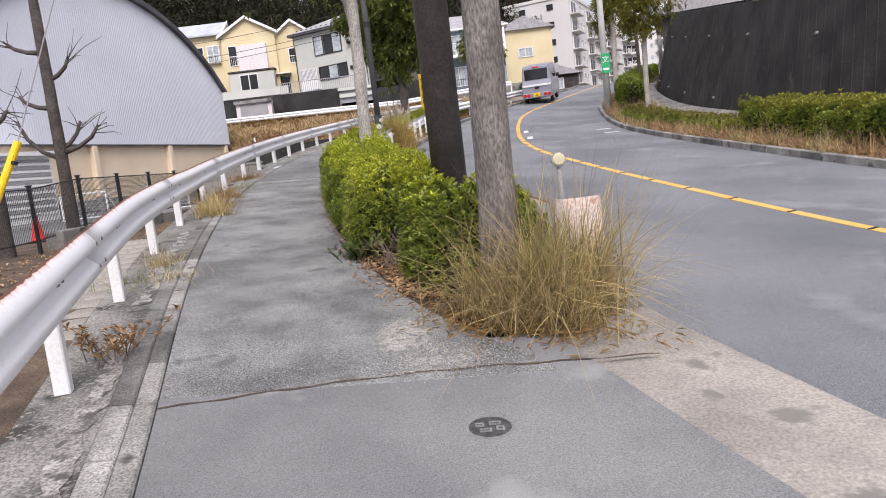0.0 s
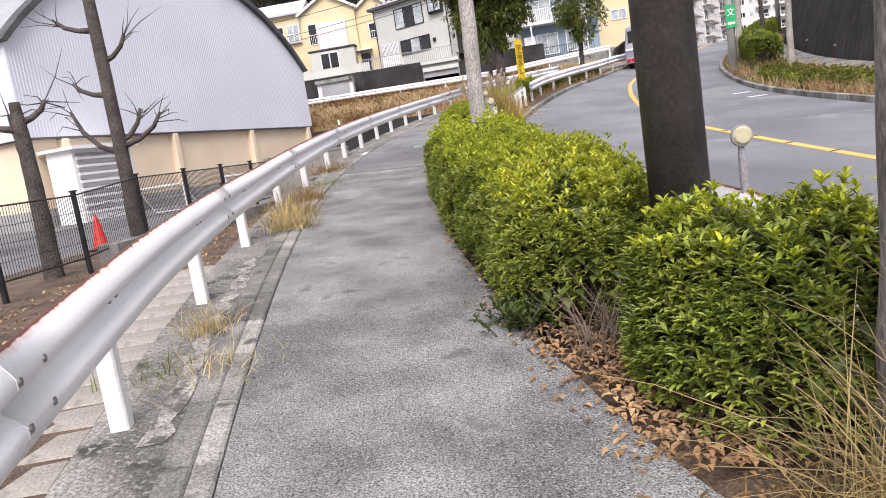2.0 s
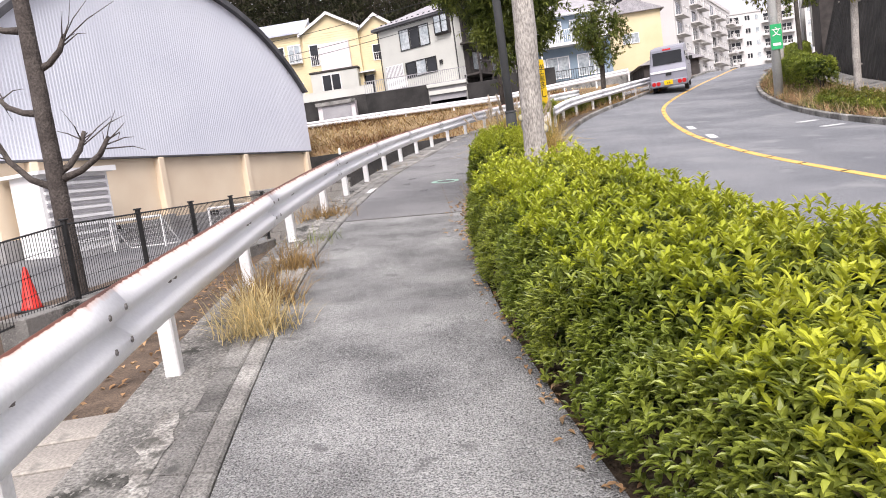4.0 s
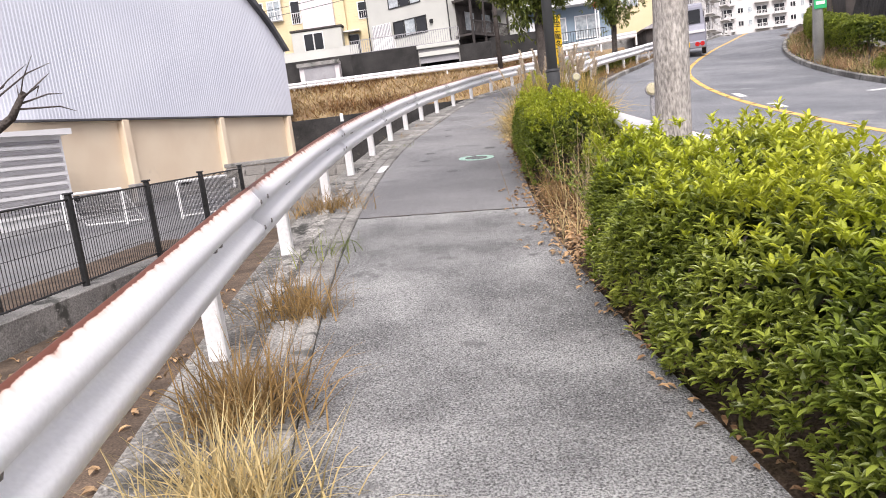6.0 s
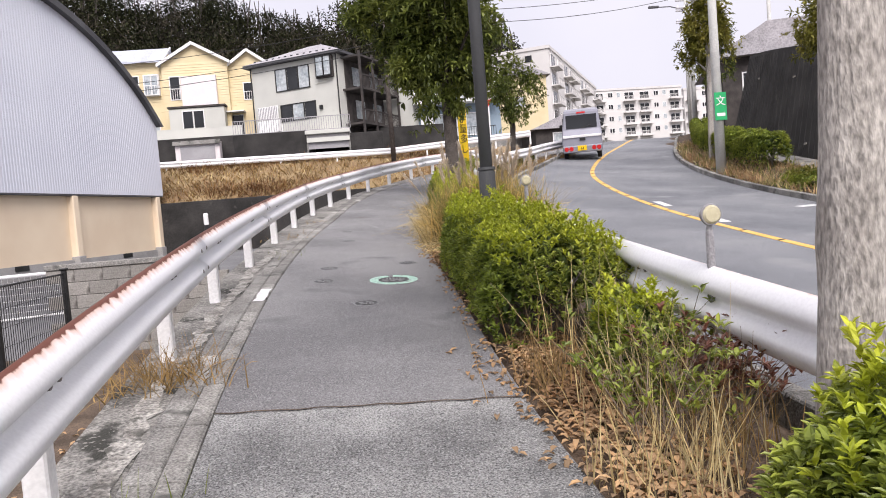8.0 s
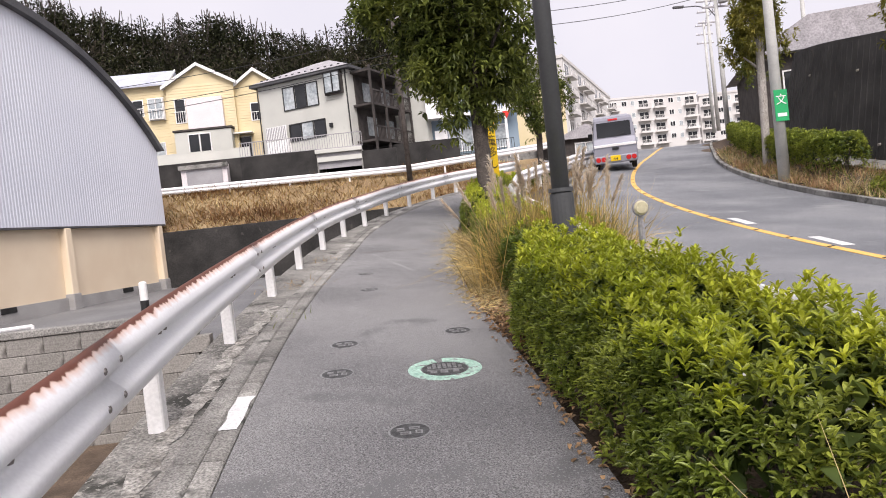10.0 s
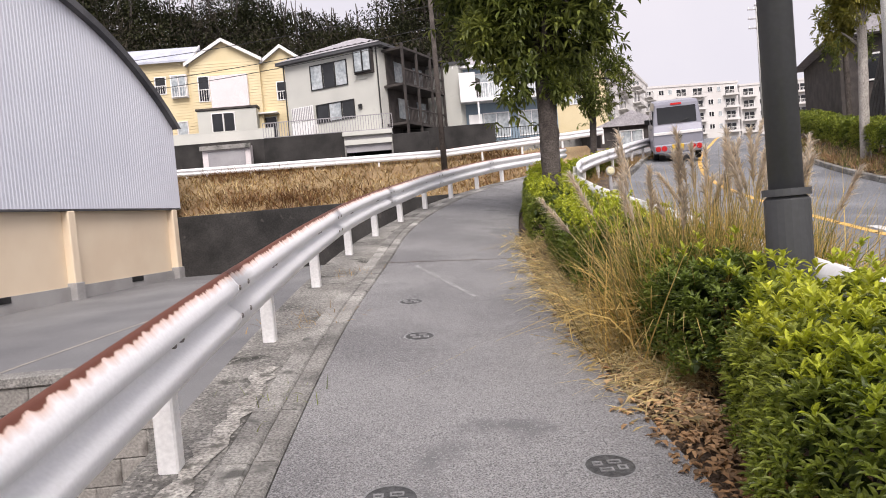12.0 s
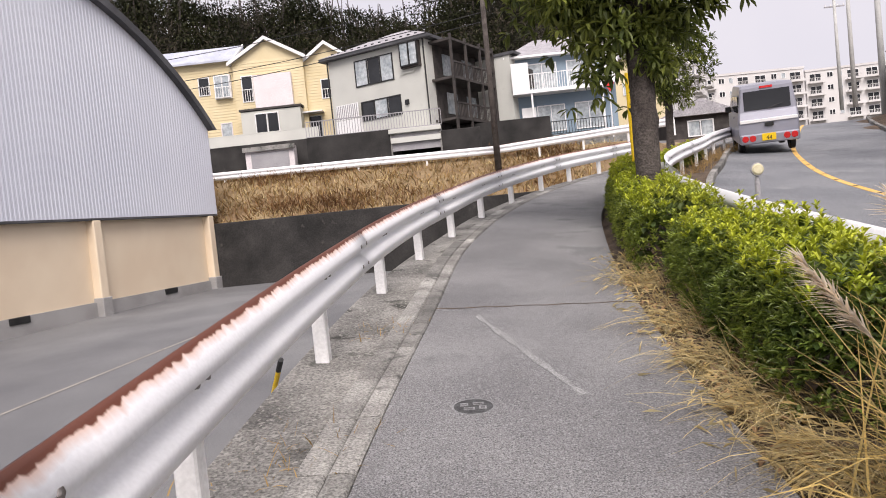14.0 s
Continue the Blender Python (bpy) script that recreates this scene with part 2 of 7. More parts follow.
# ---- the lie of the land ----
def curve(ys, xs):
    """A smooth line x(y) through a few stations."""
    ys, xs = np.array(ys, float), np.array(xs, float)
    sl = np.gradient(xs, ys)

    def f(y):
        y = np.asarray(y, float)
        i = np.clip(np.searchsorted(ys, y) - 1, 0, len(ys) - 2)
        h = ys[i + 1] - ys[i]
        t = (y - ys[i]) / h
        tc_ = np.clip(t, 0, 1)
        v = ((1 + 2 * tc_) * (1 - tc_) ** 2) * xs[i] + tc_ * (1 - tc_) ** 2 * h * sl[i] + tc_**2 * (3 - 2 * tc_) * xs[i + 1] + tc_**2 * (tc_ - 1) * h * sl[i + 1]
        return v + np.where(t > 1, (t - 1) * h * sl[i + 1], 0) + np.where(t < 0, t * h * sl[i], 0)

    return f


PATH_L = curve([-8, 0, 3.2, 6.5, 9.7, 12.9, 17, 22.6, 25.3, 28.8, 31.9, 34, 36.6, 39, 44, 50], [1.6, 0.4, -0.44, -1.32, -2.02, -2.55, -2.87, -2.84, -2.62, -2.27, -1.55, -0.8, 0.5, 2.0, 5.0, 8.6])
PATH_R = curve([-8, 0, 4.2, 5.4, 7.1, 10, 14.3, 18.5, 22.4, 25.3, 28.7, 32, 35, 38, 44, 50], [6.5, 4.0, 1.5, 0.82, 0.22, -0.5, -1.05, -1.14, -1.16, -0.95, -0.5, 0.15, 1.2, 2.7, 6.0, 9.6])
ROAD_L = curve([-8, 0, 4.2, 7, 10, 15, 20, 24, 29, 33.4, 36.1, 39, 43, 46.1, 51.7, 58, 70, 100], [6.2, 3.6, 2.25, 1.55, 0.95, 0.35, 0.25, 0.7, 1.5, 2.6, 3.6, 4.9, 6.6, 8.1, 11.2, 15, 23, 46])
YELLOW_X = curve([-8, 0, 7, 10.9, 15, 19, 22.7, 27.4, 31.2, 35, 40, 45.4, 50, 54, 60, 70, 100], [11, 7.6, 5.41, 4.73, 4.2, 3.87, 3.98, 4.45, 4.98, 5.72, 7.45, 9.8, 12.2, 14.3, 18, 25, 48])
ROAD_R = curve([-8, 0, 11.2, 15.4, 23.7, 28.5, 32, 36, 40, 43, 46.5, 50.4, 54, 60, 70, 100], [14.5, 11.2, 8.1, 7.8, 7.75, 8.3, 8.9, 9.75, 11.0, 12.2, 13.8, 15.6, 17.4, 21, 28, 52])
RAIL = curve([-8, 0, 2.2, 4.2, 6.2, 8.2, 10.1, 12.15, 14.15, 16.3, 18.1, 20.05, 22.14, 24.2, 26.3, 28.06, 29.74, 31.66, 33.5, 35, 36.5, 38.2, 41, 44, 47.6], [1.05, -0.13, -0.75, -1.29, -1.82, -2.28, -2.64, -2.93, -3.14, -3.3, -3.38, -3.4, -3.38, -3.31, -3.15, -2.88, -2.5, -2.0, -1.3, -0.6, 0.2, 1.35, 3.2, 5.0, 7.2])
ROADRAIL = curve([4, 7, 10, 15, 20, 24, 28, 32, 34.6, 37, 40, 43.4, 46.3, 48], [2.3, 1.6, 0.78, 0.05, -0.05, 0.38, 0.72, 1.3, 2.0, 3.05, 4.6, 6.25, 7.9, 8.9])


def rise(y):
    """What the road climbs beyond its even slope."""
    y = np.asarray(y, float)
    a = np.clip(y - 24, 0, 10)
    return 0.0025 * a * a + 0.05 * np.clip(y - 34, 0, None) - 0.12 * np.clip(y - 55, 0, None)


def base(x, y):
    """Height of road and footpath, which fall gently to the right."""
    return 0.038 - 0.047 * np.clip(x, -4, 9) + 0.0972 * np.asarray(y, float) + rise(y)


def yard(y):
    return 0.58 + 0.018 * np.clip(y, -30, 60)


def height(x, y):
    """The ground: footpath slope, the yard below it, the bank, the terrace and the wooded hill."""
    x, y = np.asarray(x, float), np.asarray(y, float)
    z = base(x, y) - 0.14 + 0.09 * ((x > PATH_R(np.clip(y, -8, 50))) & (x < ROAD_L(np.clip(y, -8, 95)) - 0.1) & (y > 5)) + 0.1 * np.clip((x - ROAD_R(np.clip(y, -8, 95)) - 0.2) * 4, 0, 4)
    edge = RAIL(np.clip(y, -8, 47)) + 0.1
    low = np.minimum(yard(y), base(x, y) - 0.1)
    left = np.clip((edge - x) / 0.05, 0, 1)
    bank = np.clip((y - 48.6 - 0.0 * x) / 0.3, 0, 1) * 2.6 + np.clip((y - 49) / 3.0, 0, 1) * 2.0
    terrace = np.clip((y - 67) / 6, 0, 1) * 2.5
    zl = low + bank + terrace
    zl = np.where(y > 46, np.minimum(zl, np.maximum(base(np.clip(x, -4, 9), y) + 1.5, 4.3)), zl)
    z = z * (1 - left) + zl * left
    ridge = np.clip((y - 84) / 48, 0, 1)
    ridge = ridge * ridge * (3 - 2 * ridge)
    side = np.clip((16 + 0.45 * (y - 84) - x) / 22, 0, 1)
    hill = 8 + (23.2 + 0.09 * np.clip(-x, 0, 40)) * ridge * side * side * (3 - 2 * side) + 2.0 * np.sin(x * 0.09) * ridge + 1.5 * np.sin(x * 0.23 + 1) * ridge
    far = np.clip((y - 66) / 18, 0, 1)
    z = z * (1 - far) + np.where(x < 54, hill, 9.5) * far
    back = np.clip((y - 170) / 300, 0, 1)
    return z * (1 - back) + 5 * back


def strip(f0, f1, y0, y1, step, lift, cross=2, x_lift=None):
    """A sheet between two lines, laid on the road's slope."""
    ys = np.arange(y0, y1 + 1e-6, step)
    vs, fs = [], []
    for y in ys:
        a, b = float(f0(y)), float(f1(y))
        for k in range(cross + 1):
            x = a + (b - a) * k / cross
            vs.append((x, y, float(base(x, y)) + lift))
    n = cross + 1
    for i in range(len(ys) - 1):
        for k in range(cross):
            fs.append((i * n + k, i * n + k + 1, (i + 1) * n + k + 1, (i + 1) * n + k))
    return vs, fs


def slab(name, f0, f1, y0, y1, step, top, bottom, material, parent=None, label="", kind=""):
    """A strip with thickness."""
    ys = np.arange(y0, y1 + 1e-6, step)
    vs, fs = [], []
    for y in ys:
        a, b = float(f0(y)), float(f1(y))
        for x, dz in ((a, top), (b, top), (b, bottom), (a, bottom)):
            vs.append((x, y, float(base(x, y)) + dz))
    for i in range(len(ys) - 1):
        for k in range(4):
            fs.append((i * 4 + k, i * 4 + (k + 1) % 4, i * 4 + 4 + (k + 1) % 4, i * 4 + 4 + k))
    fs += [(3, 2, 1, 0), tuple(range(len(vs) - 4, len(vs)))]
    return raw(name, vs, fs, material, parent, label, kind=kind)

# ---- ground, road, footpath ----
gx = np.concatenate([[-3000, -900, -400, -200, -130, -100, -80], np.arange(-64, -14, 2.0), np.arange(-14, 14, 0.25), np.arange(14, 60, 2.0), [80, 110, 160, 260, 500, 1200, 3000]])
gy = np.concatenate([[-3000, -800, -300, -120, -60, -30], np.arange(-16, 48, 0.5), np.arange(48, 54, 0.15), np.arange(54, 90, 1.0), np.arange(90, 180, 4.0), [200, 260, 340, 500, 900, 3000]])
GXX, GYY = np.meshgrid(gx, gy)
GZZ = height(GXX, GYY)
gn = len(gx)
ii, jj = np.meshgrid(np.arange(len(gy) - 1), np.arange(gn - 1), indexing="ij")
q = (ii * gn + jj).ravel()
gf = np.stack([q, q + 1, q + 1 + gn, q + gn], 1)
ground = raw("ground", np.stack([GXX.ravel(), GYY.ravel(), GZZ.ravel()], 1), gf, None, smooth=False)
for m_ in (SOIL, ASPH_LOW, DRYBANK, WOODS):
    ground.data.materials.append(m_)
cx, cy = GXX[:-1, :-1].ravel(), GYY[:-1, :-1].ravel()
mi = np.zeros(len(gf), np.int32)
mi[(cx < RAIL(np.clip(cy, -8, 47)) - 0.1) & (cy > 21.5) & (cy < 48.5)] = 1
mi[(cx < -8.5) & (cy > 12) & (cy < 48.5)] = 1
mi[(cy >= 48.5) & (cx < 8)] = 2
mi[(cy > 52.8) & (cx < 8)] = 1
mi[(cy > 70)] = 3
ground.data.polygons.foreach_set("material_index", mi)
tagged(ground, "bare earth, yard asphalt, dry bank and wooded hillside", "ground", kind="structure")

road = raw("road", *strip(ROAD_L, ROAD_R, -16, 100, 0.5, -0.06, 14), ASPH_ROAD, None, "grey worn asphalt road climbing a bend", kind="structure")
slab("road_bed", ROAD_L, ROAD_R, -16, 100, 0.5, -0.17, -0.4, CONC, road)
tagged(road, category="road")
path_rough = slab("footpath", PATH_L, PATH_R, 4.0, 15.25, 0.25, 0.0, -0.25, ASPH_PATH, None, "coarse worn asphalt footpath between guardrail and hedge", "structure")
tagged(path_rough, category="pavement")
path_smooth = slab("footpath", PATH_L, PATH_R, 15.25, 51, 0.25, 0.006, -0.25, ASPH_SMOOTH, None, "smoother dark asphalt footpath with small iron covers", "structure")
tagged(path_smooth, category="pavement")
apron = slab("footpath", PATH_L, lambda y: ROAD_L(y) - 0.45, -12, 4.0, 0.25, 0.0, -0.25, mat("apron_asphalt", (0.16, 0.16, 0.165), (0.23, 0.23, 0.23), 1.0, 0.9, 0.6, 120, grain=0.3, spot=((0.3, 0.3, 0.29), 0.62, 1.2)), None, "paler patched asphalt apron at the footpath's start", "structure")
tagged(apron, category="pavement")
tagged(slab("footpath", PATH_R, lambda y: ROAD_L(y) - 0.45, 4.0, 4.62, 0.155, -0.002, -0.25, apron.data.materials[0], None, "asphalt before the planting strip", "structure"), category="pavement")
vs = []
for k in range(25):
    x = -0.62 + 2.85 * k / 24
    y = 3.87 + 0.27 * math.sin(min(k / 16, 1) * 1.5) + 0.012 * math.sin(k * 1.7)
    w = 0.012 + 0.006 * math.sin(k * 2.3)
    vs += [(x, y - w, float(base(x, y)) + 0.003), (x, y + w, float(base(x, y)) + 0.003)]
fs = [(2 * k, 2 * k + 2, 2 * k + 3, 2 * k + 1) for k in range(24)]
tagged(raw("expansion_joint", vs, fs, SOIL, None, "dirt-filled joint across the footpath", kind="structure"), category="joint")
gutter = slab("gutter", lambda y: ROAD_L(y) - 0.43, lambda y: ROAD_L(y) + 0.42, -12, 5.2, 0.3, -0.03, -0.2, CONC_PALE, None, "pale pebbly concrete gutter beside the road", "structure")
tagged(gutter, category="gutter")

# yellow centre line with dark studs, white marks, kerbs
yl = slab("centre_line", lambda y: YELLOW_X(y) - 0.075, lambda y: YELLOW_X(y) + 0.075, -14, 95, 0.5, -0.054, -0.08, ROAD_YELLOW, None, "worn yellow centre line on the road", "structure")
tagged(yl, category="road marking")
stud_me = bpy.data.meshes.new("rib")
b_ = box(-0.075, -0.02, -0.002, 0.075, 0.02, 0.006, 0.003)
b_.to_mesh(stud_me)
b_.free()
stud_me.materials.append(BLACK)
for y in np.arange(6.0, 44, 1.15):
    o = new("gap", stud_me)
    o.parent = yl
    o.matrix_basis = pose(float(YELLOW_X(y)), y, float(base(YELLOW_X(y), y)) - 0.053, 5.5, 0, 30)


def flat_mark(name, x0, y0, x1, y1, label):
    a = Vector((x0, y0, 0))
    d = (Vector((x1, y1, 0)) - a).normalized()
    n_ = Vector((-d.y, d.x, 0)) * 0.09
    vs = [a + n_, a - n_, Vector((x1, y1, 0)) - n_, Vector((x1, y1, 0)) + n_]
    vs = [(v.x, v.y, float(base(v.x, v.y)) - 0.054) for v in vs] + [(v.x, v.y, float(base(v.x, v.y)) - 0.08) for v in vs]
    fs = [(0, 1, 2, 3), (7, 6, 5, 4), (0, 4, 5, 1), (1, 5, 6, 2), (2, 6, 7, 3), (3, 7, 4, 0)]
    return tagged(raw(name, vs, fs, ROAD_WHITE, None, label, kind="structure"), category="road marking")


for y in (23.3, 26.4):
    flat_mark("white_dash", float(YELLOW_X(y)) + 0.28, y, float(YELLOW_X(y)) + 0.42, y + 1.0, "worn white dash beside the centre line")
for y in (23.6, 25.4):
    flat_mark("white_dash", float(ROAD_R(y)) - 0.9, y, float(ROAD_R(y)) - 0.35, y + 0.25, "worn white dash at the road edge")


def kerb_run(f, y0, y1, width, top, bottom, length, parent, material, step_out=0.0):
    """Separate kerb stones with open joints along a line."""
    y = y0
    while y < y1:
        ye = y + length - 0.012
        ob_v, n = [], 3
        for k in range(n + 1):
            yy = y + (ye - y) * k / n
            x = float(f(yy))
            for dx, dz in ((0, bottom), (0, top - 0.012), (0.012, top), (width - 0.012, top), (width, top - 0.012), (width, bottom)):
                ob_v.append((x + dx, yy, float(base(x + dx, yy)) + dz))
        fs = [tuple(6 * k + i for i in o_) for k in range(n) for o_ in ((0, 1, 7, 6), (1, 2, 8, 7), (2, 3, 9, 8), (3, 4, 10, 9), (4, 5, 11, 10))]
        fs += [(5, 4, 3, 2, 1, 0), tuple(6 * n + i for i in range(6))]
        raw("kerb_stone", ob_v, fs, material, parent)
        y += length


kerb_r = thing("kerb", (0, 0, 0), "weathered concrete kerb along the far verge", "kerb", kind="structure")
kerb_run(lambda y: ROAD_R(y), 4, 60, 0.16, 0.08, -0.2, 0.62, kerb_r, CONC_KERB)
kerb_l = thing("kerb", (0, 0, 0), "concrete kerb between planting strip and road", "kerb", kind="structure")
kerb_run(lambda y: ROAD_L(y) - 0.16, 5.0, 60, 0.15, 0.07, -0.2, 0.62, kerb_l, CONC_KERB)
edge_in = thing("edging", (0, 0, 0), "worn concrete edging stones beside the footpath", "edging", kind="structure")
kerb_run(lambda y: PATH_L(y) - 0.125, -6, 46, 0.12, 0.022, -0.3, 0.62, edge_in, CONC_KERB)
edge_out = thing("edging", (0, 0, 0), "second row of concrete edging stones under the guardrail", "edging", kind="structure")
kerb_run(lambda y: PATH_L(y) - 0.275, -6, 46, 0.145, 0.018, -0.3, 0.62, edge_out, CONC_KERB)
foot = slab("rail_footing", lambda y: RAIL(y) - 0.17, lambda y: PATH_L(y) - 0.28, -8, 47, 0.5, 0.0, -0.35, FOOT, None, "stained concrete footing under the guardrail posts", "structure")
tagged(foot, category="footing")
ys_ = np.arange(6.0, 47.01, 0.5)
vs, fs = [], []
for y in ys_:
    x = float(RAIL(y)) - 0.17
    zt, zb = float(base(x, y)) - 0.04, min(float(yard(y)) - 0.3, float(base(x, y)) - 0.3)
    vs += [(x - 0.004, y, zt), (x - 0.12 - 0.12 * (zt - zb), y, zb), (x + 0.3, y, zb), (x + 0.3, y, zt)]
for i in range(len(ys_) - 1):
    for k in range(4):
        fs.append((i * 4 + k, i * 4 + 4 + k, i * 4 + 4 + (k + 1) % 4, i * 4 + (k + 1) % 4))
fs += [(0, 1, 2, 3), tuple(len(vs) - 1 - i for i in range(4))]
tagged(raw("retaining_wall", vs, fs, CONC, None, "grey concrete retaining wall below the footpath", kind="structure"), category="wall")

# ---- guardrails ----
def railmat(name, rust):
    m = mat(name, (0.84, 0.84, 0.86), (0.9, 0.9, 0.91), 1.2, 0.55, 0.05, 60, grain=0.04, spot=((0.6, 0.55, 0.52), 0.74, 5.0))
    n, l = m.node_tree.nodes, m.node_tree.links
    b = n["Principled BSDF"]
    old = b.inputs["Base Color"].links[0].from_socket
    uv = n.new("ShaderNodeUVMap").outputs["UV"]
    sep = n.new("ShaderNodeSeparateXYZ")
    l.new(uv, sep.inputs[0])
    mp = n.new("ShaderNodeMapping")
    mp.inputs["Scale"].default_value = (9.0, 0.8, 1)
    l.new(uv, mp.inputs["Vector"])
    nz = n.new("ShaderNodeTexNoise")
    nz.inputs["Scale"].default_value, nz.inputs["Detail"].default_value = 1.6, 9.0
    l.new(mp.outputs["Vector"], nz.inputs["Vector"])
    # u grows along the rail: the rust creeps deeper further on
    grow = n.new("ShaderNodeMapRange")
    for i, v in zip(("From Min", "From Max", "To Min", "To Max"), (8.0, 17.0, 0.2, rust)):
        grow.inputs[i].default_value = v
    l.new(sep.outputs["X"], grow.inputs["Value"])
    ad = n.new("ShaderNodeMath")
    ad.operation = "ADD"
    l.new(nz.outputs["Fac"], ad.inputs[0])
    l.new(grow.outputs["Result"], ad.inputs[1])
    ad2 = n.new("ShaderNodeMath")
    ad2.operation = "MULTIPLY_ADD"
    ad2.inputs[1].default_value, ad2.inputs[2].default_value = -7.0, 0.0
    l.new(sep.outputs["Y"], ad2.inputs[0])
    ad3 = n.new("ShaderNodeMath")
    ad3.operation = "ADD"
    l.new(ad.outputs[0], ad3.inputs[0])
    l.new(ad2.outputs[0], ad3.inputs[1])
    f = n.new("ShaderNodeMapRange")
    f.inputs["From Min"].default_value, f.inputs["From Max"].default_value = 0.34, 0.44
    l.new(ad3.outputs[0], f.inputs["Value"])
    halo = n.new("ShaderNodeMapRange")
    halo.inputs["From Min"].default_value, halo.inputs["From Max"].default_value, halo.inputs["To Max"].default_value = -0.05, 0.4, 0.75
    l.new(ad3.outputs[0], halo.inputs["Value"])
    m1 = n.new("ShaderNodeMix")
    m1.data_type = "RGBA"
    m1.inputs["B"].default_value = (0.62, 0.34, 0.22, 1)
    l.new(halo.outputs["Result"], m1.inputs["Factor"])
    l.new(old, m1.inputs["A"])
    m2 = n.new("ShaderNodeMix")
    m2.data_type = "RGBA"
    m2.inputs["B"].default_value = (0.13, 0.04, 0.022, 1)
    l.new(f.outputs["Result"], m2.inputs["Factor"])
    l.new(m1.outputs["Result"], m2.inputs["A"])
    l.new(m2.outputs["Result"], b.inputs["Base Color"])
    return m


RAIL_NEAR = railmat("chipped_white_rail", 0.54)
RAIL_FAR = railmat("white_rail", -0.5)
POST_WHITE = mat("white_post", (0.78, 0.77, 0.75), (0.86, 0.85, 0.84), 3.0, 0.5, 0.1, 50, grain=0.08, spot=((0.36, 0.17, 0.1), 0.67, 5.0))

# the W-shaped beam: (out from the post, height), from the top lip round both waves to the bottom lip
W = [(0.012, 0.0), (0.03, -0.012), (0.062, -0.05), (0.085, -0.082), (0.085, -0.118), (0.045, -0.15), (0.012, -0.172), (0.012, -0.188), (0.045, -0.21), (0.085, -0.242), (0.085, -0.278), (0.062, -0.31), (0.03, -0.348), (0.012, -0.36)]
W = [(0.012 + (o_ - 0.012) * 0.9, dz * 1.02) for o_, dz in W]


def beam_piece(pts, nrm, top, parent, material, u0, name="beam"):
    """pts: line of post faces with ground heights; nrm: unit vectors out of the rail."""
    vs, fs, uv = [], [], []
    k = len(W)
    acc = u0
    for i, (p, n_) in enumerate(zip(pts, nrm)):
        if i:
            acc += (Vector(p) - Vector(pts[i - 1])).length
        for s, (o_, dz) in enumerate(W):
            vs.append((p[0] + n_[0] * o_, p[1] + n_[1] * o_, p[2] + top + dz))
            uv.append((acc, s / (k - 1)))
        for s, (o_, dz) in enumerate(W):
            vs.append((p[0] + n_[0] * (o_ - 0.005), p[1] + n_[1] * (o_ - 0.005), p[2] + top + dz))
            uv.append((acc, s / (k - 1)))
    r = 2 * k
    for i in range(len(pts) - 1):
        a, b = i * r, (i + 1) * r
        for s in range(k - 1):
            fs.append((a + s, a + s + 1, b + s + 1, b + s))
            fs.append((a + k + s + 1, a + k + s, b + k + s, b + k + s + 1))
        fs.append((a + k, a, b, b + k))
        fs.append((a + k - 1, a + r - 1, b + r - 1, b + k - 1))
    for a in (0, (len(pts) - 1) * r):
        for s in range(k - 1):
            fs.append((a + s, a + s + 1, a + k + s + 1, a + k + s))
    ob = raw(name, vs, fs, material, parent, uv=uv, smooth=True)
    return ob


def post_mesh(h, r=0.046):
    bm = box(-r, -r, -0.1, r, r, h, 0.009)
    me = bpy.data.meshes.new("post")
    bm.to_mesh(me)
    bm.free()
    me.materials.append(POST_WHITE)
    return me


bolt_me = bpy.data.meshes.new("bolt")
b_ = tube([(0, 0, 0), (0.014, 0, 0), (0.018, 0, 0)], [0.017, 0.017, 0.009], 6)
b_.to_mesh(b_ and bolt_me)
b_.free()
bolt_me.materials.append(mat("bolt_steel", (0.12, 0.1, 0.09), (0.3, 0.28, 0.27), 20, 0.6, 0.1, metal=0.5))


